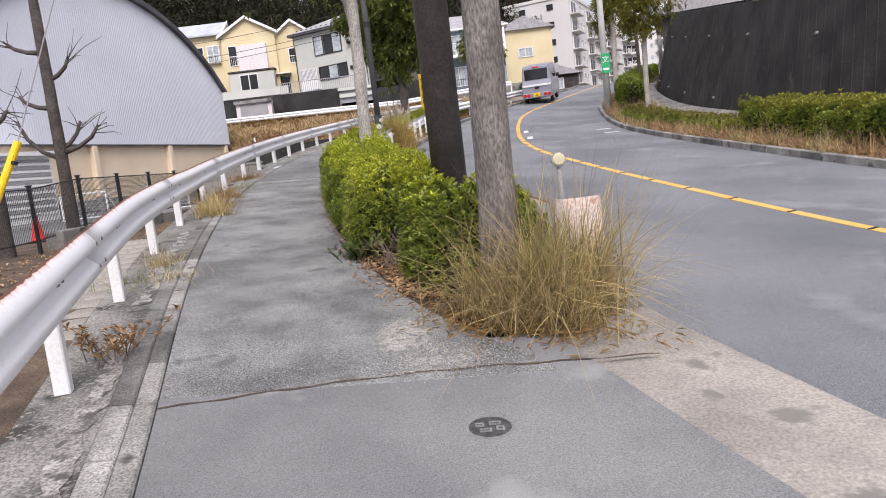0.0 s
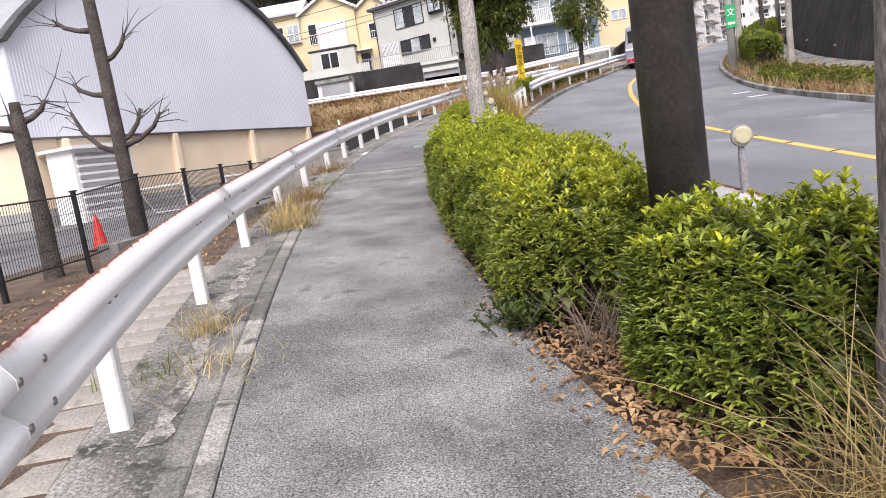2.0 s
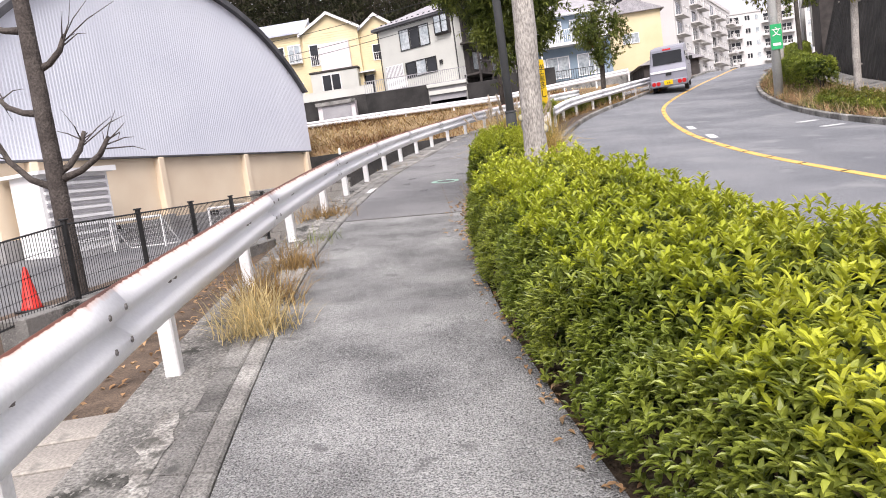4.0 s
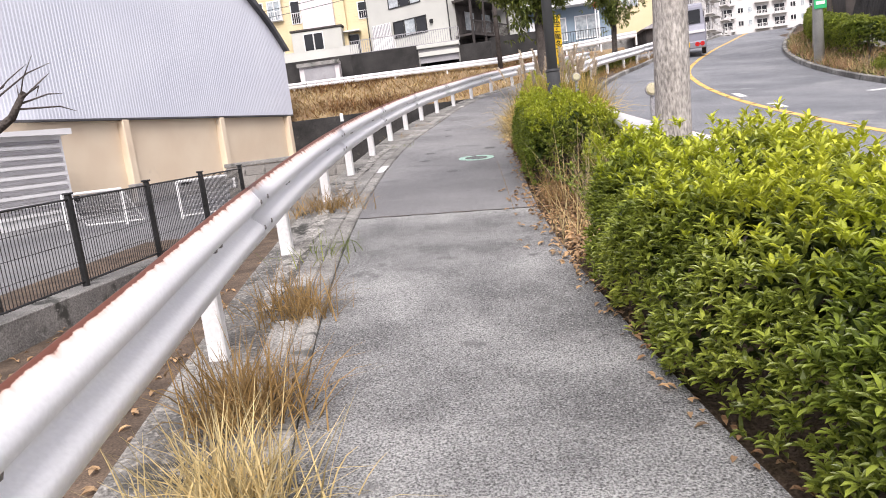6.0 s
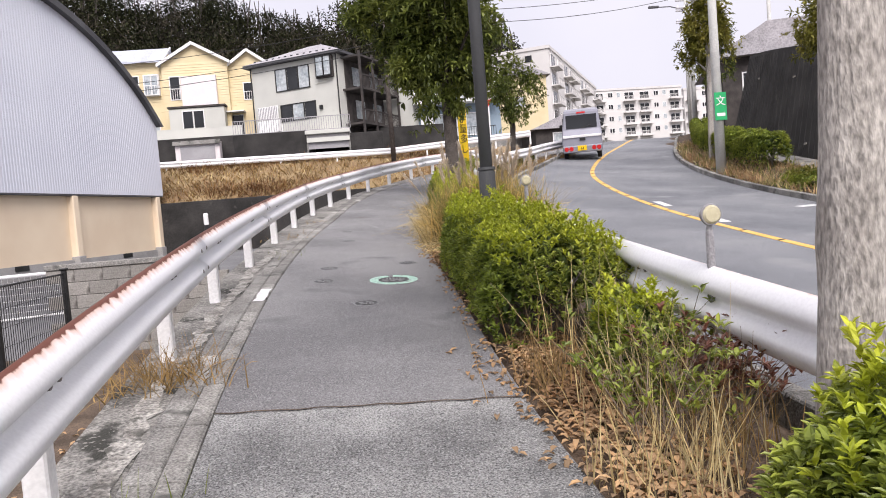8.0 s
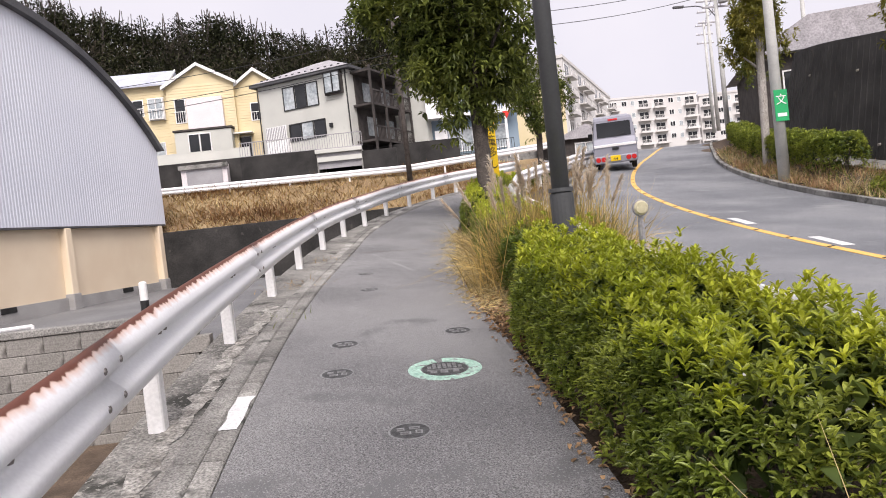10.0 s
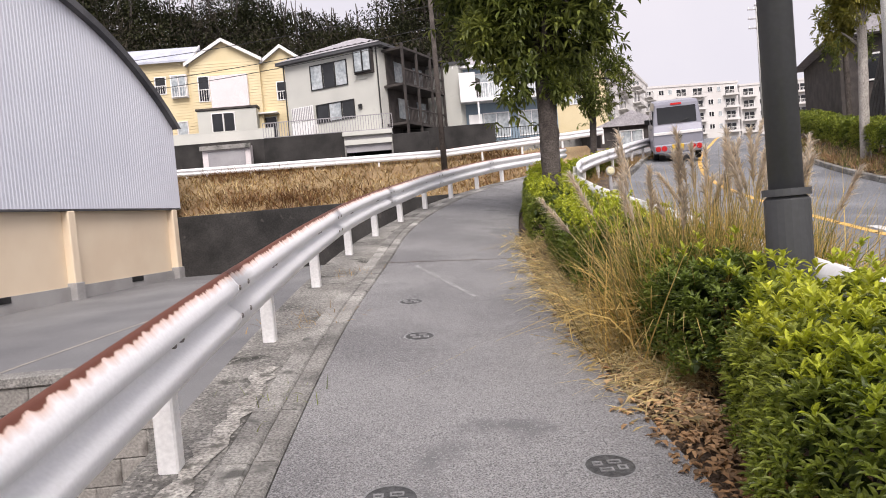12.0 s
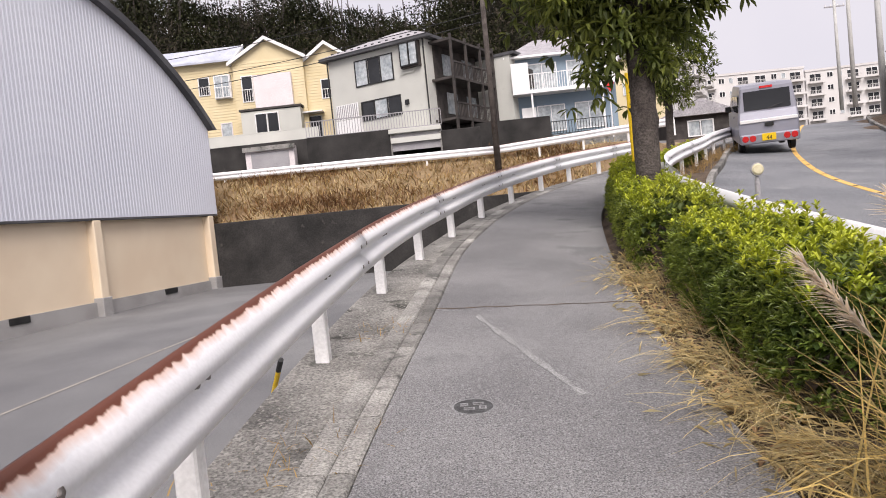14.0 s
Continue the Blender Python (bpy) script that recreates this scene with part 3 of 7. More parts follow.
def guardrail(line, ys, ground_z, post_h, beam_top, label, material, side=1.0, lead=0.9, label_post=""):
    """A guardrail through posts at stations ys of x = line(y). side: 1 has the beam on the right of the posts."""
    x0 = float(line(ys[0]))
    th = thing("guardrail", (x0, ys[0], float(ground_z(x0, ys[0]))), label, "guardrail")
    org = Vector((x0, ys[0], float(ground_z(x0, ys[0]))))
    pm = post_mesh(post_h)

    def at(y):
        x = float(line(y))
        s = (float(line(y + 0.1)) - float(line(y - 0.1))) / 0.2
        n_ = Vector((1, -s, 0)).normalized() * side
        return Vector((x, y, float(ground_z(x, y)))) - org, n_

    for y in ys:
        p, n_ = at(y)
        o = new("post", pm)
        o.parent = th
        o.matrix_basis = pose(*p, 0, 0, math.degrees(math.atan2(n_.y, n_.x)))
    y, u = ys[0] - lead, 0.0
    ends = [ys[0] - lead] + [(a + b) / 2 for a, b in zip(ys[1::2], ys[2::2])] + [ys[-1] + lead]
    for a, b in zip(ends, ends[1:]):
        st = np.linspace(a - 0.12, b + 0.12, max(4, int((b - a) / 0.35)))
        pts, nr = zip(*[at(v) for v in st])
        lap = 0.003 if ends.index(a) % 2 else 0.0
        pts = [p + n_ * (0.046 + lap) for p, n_ in zip(pts, nr)]
        beam_piece(pts, nr, beam_top, th, material, a)
    for y in ys:
        for dy, dz in ((-0.05, -0.15), (0.05, -0.15)):
            p, n_ = at(y + dy)
            o = new("bolt", bolt_me)
            o.parent = th
            o.matrix_basis = pose(*(p + n_ * (0.046 + 0.03) + Vector((0, 0, beam_top + dz))), 0, 0, math.degrees(math.atan2(n_.y, n_.x)))
    for y in ends[1:-1]:
        for dy, dz in ((-0.1, -0.1), (0.1, -0.1), (-0.1, -0.26), (0.1, -0.26)):
            p, n_ = at(y + dy)
            o = new("bolt", bolt_me)
            o.parent = th
            o.matrix_basis = pose(*(p + n_ * (0.046 + 0.07) + Vector((0, 0, beam_top + dz))), 0, 0, math.degrees(math.atan2(n_.y, n_.x)))
    return th


POSTS = [-5.7, -3.7, -1.7, 0.3, 2.25, 4.2, 6.2, 8.2, 10.1, 12.15, 14.15, 16.3, 18.1, 20.05, 22.14, 24.2, 26.3, 28.06, 29.74, 31.66, 33.4, 35.1, 36.7, 38.2, 39.7]
guardrail(RAIL, POSTS, lambda x, y: base(x, y) + 0.09 * np.clip((11 - y) / 4, 0, 1), 0.6, 0.71, "chipped white guardrail with a rusty top edge beside the footpath", RAIL_NEAR)
guardrail(ROADRAIL, list(np.arange(6.2, 31, 1.96)), lambda x, y: base(x, y), 0.62, 0.7, "white guardrail between planting strip and road", RAIL_FAR, side=-1.0, lead=0.5)
guardrail(ROADRAIL, list(np.arange(31.68, 47.5, 1.94)), lambda x, y: base(x, y), 0.62, 0.7, "white guardrail with its beam facing the bend of the road", RAIL_FAR, lead=0.5)


def straight_rail(x0, y0, z0, x1, y1, z1, n, label):
    """A straight guardrail from one point to another."""
    th = thing("guardrail", (x0, y0, z0), label, "guardrail")
    pm = post_mesh(0.62)
    d = Vector((x1 - x0, y1 - y0, z1 - z0))
    nr = Vector((d.y, -d.x, 0)).normalized()
    for k in range(n + 1):
        o = new("post", pm)
        o.parent = th
        o.location = d * (k / n)
    beam_piece([d * (k / n) + nr * 0.057 for k in range(n + 1)], [nr] * (n + 1), 0.7, th, RAIL_FAR, 0)
    return th


straight_rail(-26, 52.6, 6.05, -0.6, 51.6, 5.75, 8, "white guardrail on the bank below the houses")
straight_rail(-0.6, 51.6, 5.75, 7.2, 50.6, 6.1, 4, "white guardrail where the upper lane joins")

# ---- the gymnasium ----
# local x runs along the gable wall away from its far corner, local y goes into the building
hd = math.degrees(math.atan2(-0.97237, -0.23345))
hall = thing("gymnasium", pose(-12.69, 48.87, 0, 0, 0, hd), "barrel-roofed gymnasium with pale ribbed steel cladding over cream walls", "gymnasium")
HW, EAVE, SPRING, TOP, DEEP = 21.6, 4.54, 8.15, 12.75, 34.0
rad = ((HW / 2) ** 2 + (TOP - SPRING) ** 2) / (2 * (TOP - SPRING))


def arch(s, grow=0.0):
    return TOP + grow - (rad - math.sqrt(rad * rad - (s - HW / 2) ** 2))


# local -y is outwards here: the wall's inside lies at +y after the turn below
SGN = -1.0
def hb(x0, y0, z0, x1, y1, z1, bv=0.0, bm=None):
    a, b = sorted((SGN * y0, SGN * y1))
    return box(x0, a, z0, x1, b, z1, bv, bm)


part("lower_wall", hb(0.25, 0.3, 0.6, HW - 0.25, DEEP, EAVE + 0.3), CREAM, hall)
part("plinth", hb(0.15, 0.2, 0.4, HW - 0.15, DEEP + 0.1, 1.82), GREY_BASE, hall, "grey concrete plinth")
part("soffit", hb(0.05, 0.02, EAVE - 0.04, HW - 0.05, DEEP, EAVE + 0.03), ROOF_DARK, hall)
for s in (0.35, 6.75, 13.15, 19.6):
    part("pilaster", hb(s, 0.0, 1.0, s + 0.36, 0.4, EAVE - 0.04, 0.03), CREAM, hall)
    part("pilaster_base", hb(s - 0.04, -0.06, 0.6, s + 0.4, 0.4, 1.95, 0.02), GREY_BASE, hall)
for s in (3.0, 9.8, 16.2):
    v = part("floor_vent", hb(s, 0.16, 1.62, s + 0.7, 0.3, 1.82, 0.01), BLACK, hall)
# ribbed cladding: narrow proud ribs on a sheet, cut to the arch
prof = [(s, arch(s)) for s in np.linspace(0, HW, 49)]
part("gable_sheet", prism([(0, EAVE), *prof, (HW, EAVE)][::-1], SGN * 0.03, SGN * 0.2), STEEL_WHITE, hall)
vs, fs = [], []
for s in np.arange(0.08, HW - 0.05, 0.15):
    z1 = arch(s) - 0.02
    k = len(vs)
    for x, o_ in ((s - 0.045, 0.03), (s - 0.025, 0.021), (s + 0.025, 0.021), (s + 0.045, 0.03)):
        vs += [(x, SGN * o_, EAVE), (x, SGN * o_, z1)]
    fs += [(k, k + 2, k + 3, k + 1), (k + 2, k + 4, k + 5, k + 3), (k + 4, k + 6, k + 7, k + 5)]
raw("cladding_ribs", vs, fs, STEEL_WHITE, hall, "fine vertical cladding ribs", kind="stuff")
ring = [(s, arch(s, 0.24)) for s in np.linspace(-0.25, HW + 0.25, 49) if abs(s - HW / 2) < rad]
inner = [(s, arch(s, -0.06)) for s in np.linspace(0.0, HW, 49)]
part("roof_edge", prism(ring + inner[::-1], SGN * -0.25, SGN * 0.25), ROOF_DARK, hall, "dark curved roof edge")
roofp = [(s, arch(s, 0.2)) for s in np.linspace(-0.2, HW + 0.2, 49)]
part("barrel_roof", prism(roofp + [(s, z - 0.25) for s, z in roofp][::-1], SGN * 0.2, SGN * DEEP), mat("roof_sheet", (0.3, 0.31, 0.33), (0.38, 0.39, 0.41), 0.6, 0.5, 0.2, 20), hall)
part("side_wall", hb(0.0, 0.2, EAVE, 0.15, DEEP, SPRING), STEEL_WHITE, hall)
part("side_wall", hb(HW - 0.15, 0.2, EAVE, HW, DEEP, SPRING), STEEL_WHITE, hall)

# dark retaining wall and dry bank beyond the gymnasium
bw = box(-30, 48.55, 0.8, 1.2, 48.95, 4.15, 0.03)
tagged(part("wall_bank", bw, CONC_DARK, None, "dark stained concrete wall below the dry bank", kind="structure"), category="wall")

# ---- houses ----
def window(parent, x, z, w, h, y=0.0, frame_m=None, glass=None, panes=2, name="window", bars=0, sill=True):
    """A framed window on a wall that faces -y, centred at x, z. Panes are parts of it."""
    fm, gm = frame_m or WHITE, glass or GLASS_DARK
    t = 0.07
    bm = box(x - w / 2, y - 0.07, z - h / 2, x - w / 2 + t, y + 0.02, z + h / 2)
    box(x + w / 2 - t, y - 0.07, z - h / 2, x + w / 2, y + 0.02, z + h / 2, bm=bm)
    box(x - w / 2 + t, y - 0.07, z + h / 2 - t, x + w / 2 - t, y + 0.02, z + h / 2, bm=bm)
    box(x - w / 2 + t, y - 0.07, z - h / 2, x + w / 2 - t, y + 0.02, z - h / 2 + t, bm=bm)
    for k in range(1, panes):
        xx = x - w / 2 + w * k / panes
        box(xx - t / 2, y - 0.055, z - h / 2 + t, xx + t / 2, y + 0.02, z + h / 2 - t, bm=bm)
    f = part(name, bm, fm, parent)
    for k in range(panes):
        a, b = x - w / 2 + w * k / panes, x - w / 2 + w * (k + 1) / panes
        part("pane", box(a + t, y - 0.03, z - h / 2 + t, b - t, y - 0.01, z + h / 2 - t), gm if not isinstance(gm, (list, tuple)) else gm[k % len(gm)], f)
    if bars:
        for k in range(bars):
            xx = x - w / 2 + w * (k + 0.5) / bars
            part("guard_bar", box(xx - 0.015, y - 0.2, z - h / 2, xx + 0.015, y - 0.17, z - h / 2 + h * 0.45), WHITE, f)
        part("guard_rail", box(x - w / 2, y - 0.21, z - h / 2 + h * 0.45, x + w / 2, y - 0.16, z - h / 2 + h * 0.45 + 0.05), WHITE, f)
    return f


def railing(parent, x0, x1, y, z0, h, material, gap=0.12, name="railing", solid=False):
    bm = box(x0, y - 0.03, z0 + h - 0.05, x1, y + 0.03, z0 + h)
    if solid:
        box(x0, y - 0.02, z0, x1, y + 0.02, z0 + h - 0.05, bm=bm)
    else:
        box(x0, y - 0.02, z0, x1, y + 0.02, z0 + 0.05, bm=bm)
        n = max(1, int((x1 - x0) / gap))
        for k in range(n + 1):
            xx = x0 + (x1 - x0) * k / n
            box(xx - 0.018, y - 0.015, z0 + 0.05, xx + 0.018, y + 0.015, z0 + h - 0.05, bm=bm)
    return part(name, bm, material, parent)


def gable(parent, x0, x1, y0, y1, eave, top, wall_m, roof_m, over=0.35):
    """A block whose gable faces -y, with two roof slopes."""
    xm = (x0 + x1) / 2
    part("gable_wall", prism([(x0, eave - 0.02), (xm, top - 0.05), (x1, eave - 0.02)], y0, y1), wall_m, parent)
    d = Vector((xm - x0, 0, top - eave)).normalized()
    for a, sg in ((x0, 1), (x1, -1)):
        ex, ez = a - sg * over * d.x, eave - over * d.z
        part("roof", prism([(ex, ez), (xm, top), (xm, top + 0.16), (ex, ez + 0.16)], y0 - over, y1 + over), roof_m, parent)
        part("bargeboard", prism([(ex, ez - 0.1), (xm, top - 0.1), (xm, top + 0.17), (ex, ez + 0.17)], y0 - over - 0.05, y0 - over), WHITE, parent)


SIDING = mat("yellow_siding", (0.66, 0.55, 0.33), (0.72, 0.61, 0.39), 0.6, 0.7, 0.1, 30, grain=0.05)
ROOF_PALE = mat("pale_roof", (0.4, 0.42, 0.5), (0.5, 0.52, 0.58), 1.0, 0.6, 0.2, 20)
ROOF_GREY = mat("grey_tile_roof", (0.3, 0.29, 0.3), (0.4, 0.38, 0.4), 2.0, 0.8, 0.4, 12)
OFFWHITE = mat("offwhite_render", (0.5, 0.5, 0.46), (0.58, 0.58, 0.53), 0.4, 0.85, 0.2, 50, grain=0.06, spot=((0.46, 0.46, 0.42), 0.68, 0.8))
TEAL = mat("blue_grey_render", (0.2, 0.27, 0.33), (0.25, 0.32, 0.38), 0.5, 0.85, 0.2, 50, grain=0.08)
DARKWOOD = mat("dark_timber", (0.035, 0.03, 0.028), (0.07, 0.06, 0.055), 2.0, 0.8, 0.3, 30)
APT = mat("apartment_render", (0.62, 0.6, 0.58), (0.7, 0.68, 0.66), 0.15, 0.85, 0.1, 20, grain=0.05, spot=((0.5, 0.48, 0.46), 0.68, 0.5))
LILAC = mat("pale_panel", (0.7, 0.64, 0.64), (0.76, 0.7, 0.7), 1.0, 0.6)
SHUTTER = mat("grey_shutter", (0.3, 0.29, 0.3), (0.36, 0.35, 0.36), 1.0, 0.6)

yh = thing("house", (0, 73, 0), "yellow-sided terraced house with three white-edged gables", "house")
part("wall", box(-25.6, 0.0, 9.0, -18.75, 7, 17.15), SIDING, yh)
part("wall", box(-18.75, -0.4, 9.0, -13.35, 7, 16.75), SIDING, yh)
part("wall", box(-13.35, 0.1, 9.0, -9.6, 7, 16.4), SIDING, yh)
# lapped siding boards on the fronts
for x0, x1, y, zt in ((-25.6, -18.75, 0.0, 17.1), (-18.75, -13.35, -0.4, 16.7), (-13.35, -9.6, 0.1, 16.35)):
    for z in np.arange(10.2, zt - 0.1, 0.22):
        raw("siding_board", [(x0, y - 0.03, z), (x1, y - 0.03, z), (x1, y - 0.005, z + 0.215), (x0, y - 0.005, z + 0.215), (x0, y, z), (x1, y, z)], [(0, 1, 2, 3), (4, 5, 1, 0)], SIDING, yh)
gable(yh, -18.75, -13.35, -0.4, 7, 16.75, 18.3, SIDING, ROOF_PALE)
gable(yh, -13.35, -10.0, 0.1, 7, 16.4, 17.6, SIDING, ROOF_PALE)
part("roof", prism([(0, 17.1), (2.6, 18.7), (5.2, 17.1), (5.2, 16.95), (2.6, 18.5), (0, 16.95)], 0, 6.8), ROOF_PALE, yh).matrix_basis = pose(-18.55, -0.5, 0, 0, 0, 90)
part("gable_wall", prism([(0.3, 17.1), (2.6, 18.5), (4.9, 17.1)], 0, 0.2), SIDING, yh).matrix_basis = pose(-18.8, -0.5, 0, 0, 0, 90)
part("bargeboard", prism([(-0.2, 16.9), (2.6, 18.6), (2.6, 18.8), (-0.2, 17.1)], -0.08, 0.0), WHITE, yh).matrix_basis = pose(-18.55, -0.5, 0, 0, 0, 90)
window(yh, -21.2, 15.3, 0.9, 1.4, 0, WHITE, GLASS_DARK, 1, bars=5)
window(yh, -19.7, 15.1, 1.2, 1.7, -0.35, WHITE, GLASS_PALE, 2, "bay_window", bars=6)
part("bay_box", box(-20.35, -0.3, 14.2, -19.05, 0, 16.0), WHITE, yh)
window(yh, -17.75, 14.7, 0.9, 2.0, -0.4, WHITE, GLASS_DARK, 1, bars=5)
part("balcony_panel", box(-17.2, -0.75, 13.0, -14.3, -0.4, 15.6, 0.02), LILAC, yh, "pale pink balcony panel")
part("balcony_floor", box(-18.3, -1.5, 12.85, -13.6, -0.4, 13.0), DARKWOOD, yh)
window(yh, -11.75, 14.2, 1.0, 1.5, 0.1, WHITE, GLASS_DARK, 1, bars=5)
part("porch", box(-18.2, -1.4, 9.4, -13.7, -0.4, 12.8), OFFWHITE, yh)
window(yh, -16.25, 11.65, 1.8, 1.9, -1.42, WHITE, GLASS_DARK, 2, "glass_door")
window(yh, -13.0, 11.3, 1.2, 1.9, 0.1, OFFWHITE, GLASS_DARK, 1, "entrance")
part("door_hood", box(-14.0, -0.8, 12.4, -12.2, 0.1, 12.5), WHITE, yh)
window(yh, -19.8, 11.6, 0.9, 1.6, 0, LILAC, GLASS_PALE, 1)
tagged(part("terrace_wall", box(-30, 66.9, 6.0, -11.4, 72.4, 9.75, 0.03), CONC_DARK, None, "dark concrete terrace below the yellow house", kind="structure"), category="wall")
tf = thing("terrace_fence", (0, 67.0, 9.75), "white panel fence on the terrace of the yellow house", "fence")
railing(tf, -22, -11.6, 0.0, 0, 0.75, OFFWHITE, solid=True)
gh = thing("garage", (-14.8, 66.0, 0), "pale plastered garage under the yellow house", "garage")
part("body", box(-1.7, 0, 6.2, 1.6, 0.85, 9.35, 0.03), LILAC, gh)
part("lintel", box(-1.8, -0.25, 9.1, 1.7, -0.02, 9.4), CONC, gh)
part("shutter", box(-1.3, -0.06, 6.6, 1.25, -0.01, 9.0), SHUTTER, gh, "pale roller shutter")

wr = -28.0
ws = thing("house", pose(-10.64, 67.96, 0, 0, 0, wr), "off-white two-storey house with hipped roof and dark timber side", "house")
part("wall", box(0, 0, 8.2, 7.8, 7.0, 14.95), OFFWHITE, ws)
part("eave", box(-0.45, -0.45, 14.9, 8.3, 7.5, 15.1), ROOF_DARK, ws)
bm = bmesh.new()
vq = [bm.verts.new(v) for v in ((-0.5, -0.5, 15.1), (8.3, -0.5, 15.1), (8.3, 7.5, 15.1), (-0.5, 7.5, 15.1), (3.4, 3.2, 16.7), (4.6, 3.2, 16.7))]
for f_ in ((0, 1, 5, 4), (1, 2, 5), (2, 3, 4, 5), (3, 0, 4), (3, 2, 1, 0)):
    bm.faces.new([vq[k] for k in f_])
part("roof", bm, ROOF_GREY, ws, "grey tiled hipped roof")
for k in range(14):
    part("snow_guard", box(0.2 + k * 0.57, 0.15, 15.35, 0.38 + k * 0.57, 0.24, 15.46), BLACK, ws)
window(ws, 3.75, 13.65, 3.1, 1.75, 0, BLACK, [GLASS_PALE, GLASS_DARK], 3)
window(ws, 6.75, 14.1, 1.35, 1.5, -0.35, BLACK, GLASS_PALE, 2, "bay_window")
part("bay_box", box(6.05, -0.33, 13.25, 7.45, 0, 14.85), DARKWOOD, ws)
window(ws, 4.05, 11.1, 3.2, 1.3, 0, BLACK, [GLASS_DARK, GLASS_PALE, GLASS_DARK], 3)
lat = part("lattice", box(0.55, -0.35, 10.75, 2.4, -0.3, 11.75), WHITE, ws, "white lattice screen")
part("panel", box(0.5, -0.4, 9.75, 2.45, 0, 10.7), WHITE, ws)
bm = bmesh.new()
for k in range(12):
    box(0.6 + k * 0.15, -0.37, 10.8, 0.66 + k * 0.15, -0.352, 11.7, bm=bm)
part("lattice_gap", bm, SHUTTER, lat)
for x in (-0.03, 7.72):
    part("downpipe", tube([(x, -0.08, 8.5), (x, -0.08, 14.9)], 0.05, 8), BLACK, ws)
part("meter_box", box(6.0, -0.15, 11.0, 6.25, 0, 11.3), BLACK, ws)
part("cable_pipe", tube([(5.8, -0.08, 12.9), (6.1, -0.1, 13.0), (6.9, -0.1, 13.0)], 0.02, 6), OFFWHITE, ws)
# the dark timber balconies of its right side
for z in (9.6, 12.2, 14.6):
    part("deck", box(7.8, 0.5, z, 9.4, 6.8, z + 0.15), DARKWOOD, ws)
for y in (0.6, 2.6, 4.7, 6.7):
    part("timber_post", box(9.25, y - 0.07, 8.2, 9.4, y + 0.07, 15.0), DARKWOOD, ws)
for z in (12.35, 9.75):
    bm = box(9.28, 0.5, z + 0.9, 9.36, 6.8, z + 1.0)
    for k in range(32):
        box(9.3, 0.55 + k * 0.2, z, 9.34, 0.6 + k * 0.2, z + 0.9, bm=bm)
    part("timber_rail", bm, DARKWOOD, ws)
part("side_cladding", box(7.8, 0.9, 8.2, 7.86, 6.9, 14.8), DARKWOOD, ws)
for y, z in ((2.0, 13.5), (4.8, 13.5), (2.2, 11.0), (5.0, 11.0)):
    part("side_window", box(7.86, y, z - 0.7, 7.9, y + 1.4, z + 0.7), GLASS_PALE, ws)
part("back_wing", box(5.5, 7.0, 8.2, 10.5, 12.5, 14.4), OFFWHITE, ws)
part("wing_deck", box(9.9, 7.5, 12.0, 11.6, 12.0, 13.3), DARKWOOD, ws)
part("wing_roof", box(5.2, 6.9, 14.4, 10.9, 12.8, 14.6), ROOF_DARK, ws)
tagged(part("front_wall", box(-11.0, 60.0, 5.8, -6.1, 66.5, 8.85, 0.03), CONC_DARK, None, "dark weathered concrete wall below the off-white house", kind="structure"), category="wall")
tagged(part("front_wall", box(-3.2, 60.2, 5.8, -0.9, 66.5, 8.5, 0.03), CONC_DARK, None, "dark weathered concrete wall beside the garage", kind="structure"), category="wall")
tagged(part("terrace", box(-11.0, 66.5, 5.8, 4.0, 84, 9.5), CONC_DARK, None, "terrace of the hillside house", kind="structure"), category="terrace")
g2 = thing("garage", (-4.65, 60.0, 5.8), "grey garage with a half-raised white shutter", "garage")
part("roof_slab", box(-1.55, -0.15, 2.75, 1.5, 6.4, 3.0, 0.02), OFFWHITE, g2)
part("shutter", box(-1.4, 0.1, 1.75, 1.38, 0.2, 2.72), SHUTTER, g2, "pale roller shutter, half raised")
part("shutter_box", box(-1.45, -0.1, 2.2, 1.45, 0.08, 2.5), OFFWHITE, g2)
part("side", box(-1.5, 0.0, -0.2, -1.4, 6.3, 2.75), CONC, g2)
part("side", box(1.38, 0.0, -0.2, 1.48, 6.3, 2.75), CONC, g2)
part("back", box(-1.4, 6.2, -0.2, 1.38, 6.3, 2.75), BLACK, g2)
hf = thing("garden_fence", (0, 60.2, 8.85), "thin metal railing above the concrete wall", "railing")
railing(hf, -11.0, -3.1, 0, 0, 0.95, SHUTTER, 0.16)

bl = thing("house", (5.4, 70, 8.4), "blue-grey house with a white upper balcony", "house")
part("wall", box(-3.4, 0, 0, 3.9, 7.5, 5.7), TEAL, bl)
part("eave", box(-3.9, -0.6, 5.7, 4.4, 8.0, 5.85), WHITE, bl)
bm = bmesh.new()
vq = [bm.verts.new(v) for v in ((-3.9, -0.6, 5.85), (4.4, -0.6, 5.85), (4.4, 8.0, 5.85), (-3.9, 8.0, 5.85), (-1.2, 3.6, 7.8), (1.8, 3.6, 7.8))]
for f_ in ((0, 1, 5, 4), (1, 2, 5), (2, 3, 4, 5), (3, 0, 4), (3, 2, 1, 0)):
    bm.faces.new([vq[k] for k in f_])
part("roof", bm, ROOF_GREY, bl, "grey hipped roof")
part("balcony_floor", box(-3.5, -1.3, 3.05, 3.0, 0, 3.25), WHITE, bl)
railing(bl, -2.3, 2.6, -1.25, 3.25, 1.15, WHITE, 0.17, "balcony_rail")
part("balcony_side", box(-3.5, -1.3, 3.25, -2.3, -1.2, 5.2), WHITE, bl)
part("balcony_side", box(2.6, -1.3, 3.25, 3.9, -1.2, 5.4), WHITE, bl)
for x in (-1.2, 1.6):
    window(bl, x, 4.35, 2.1, 1.9, 0, WHITE, GLASS_PALE, 2)
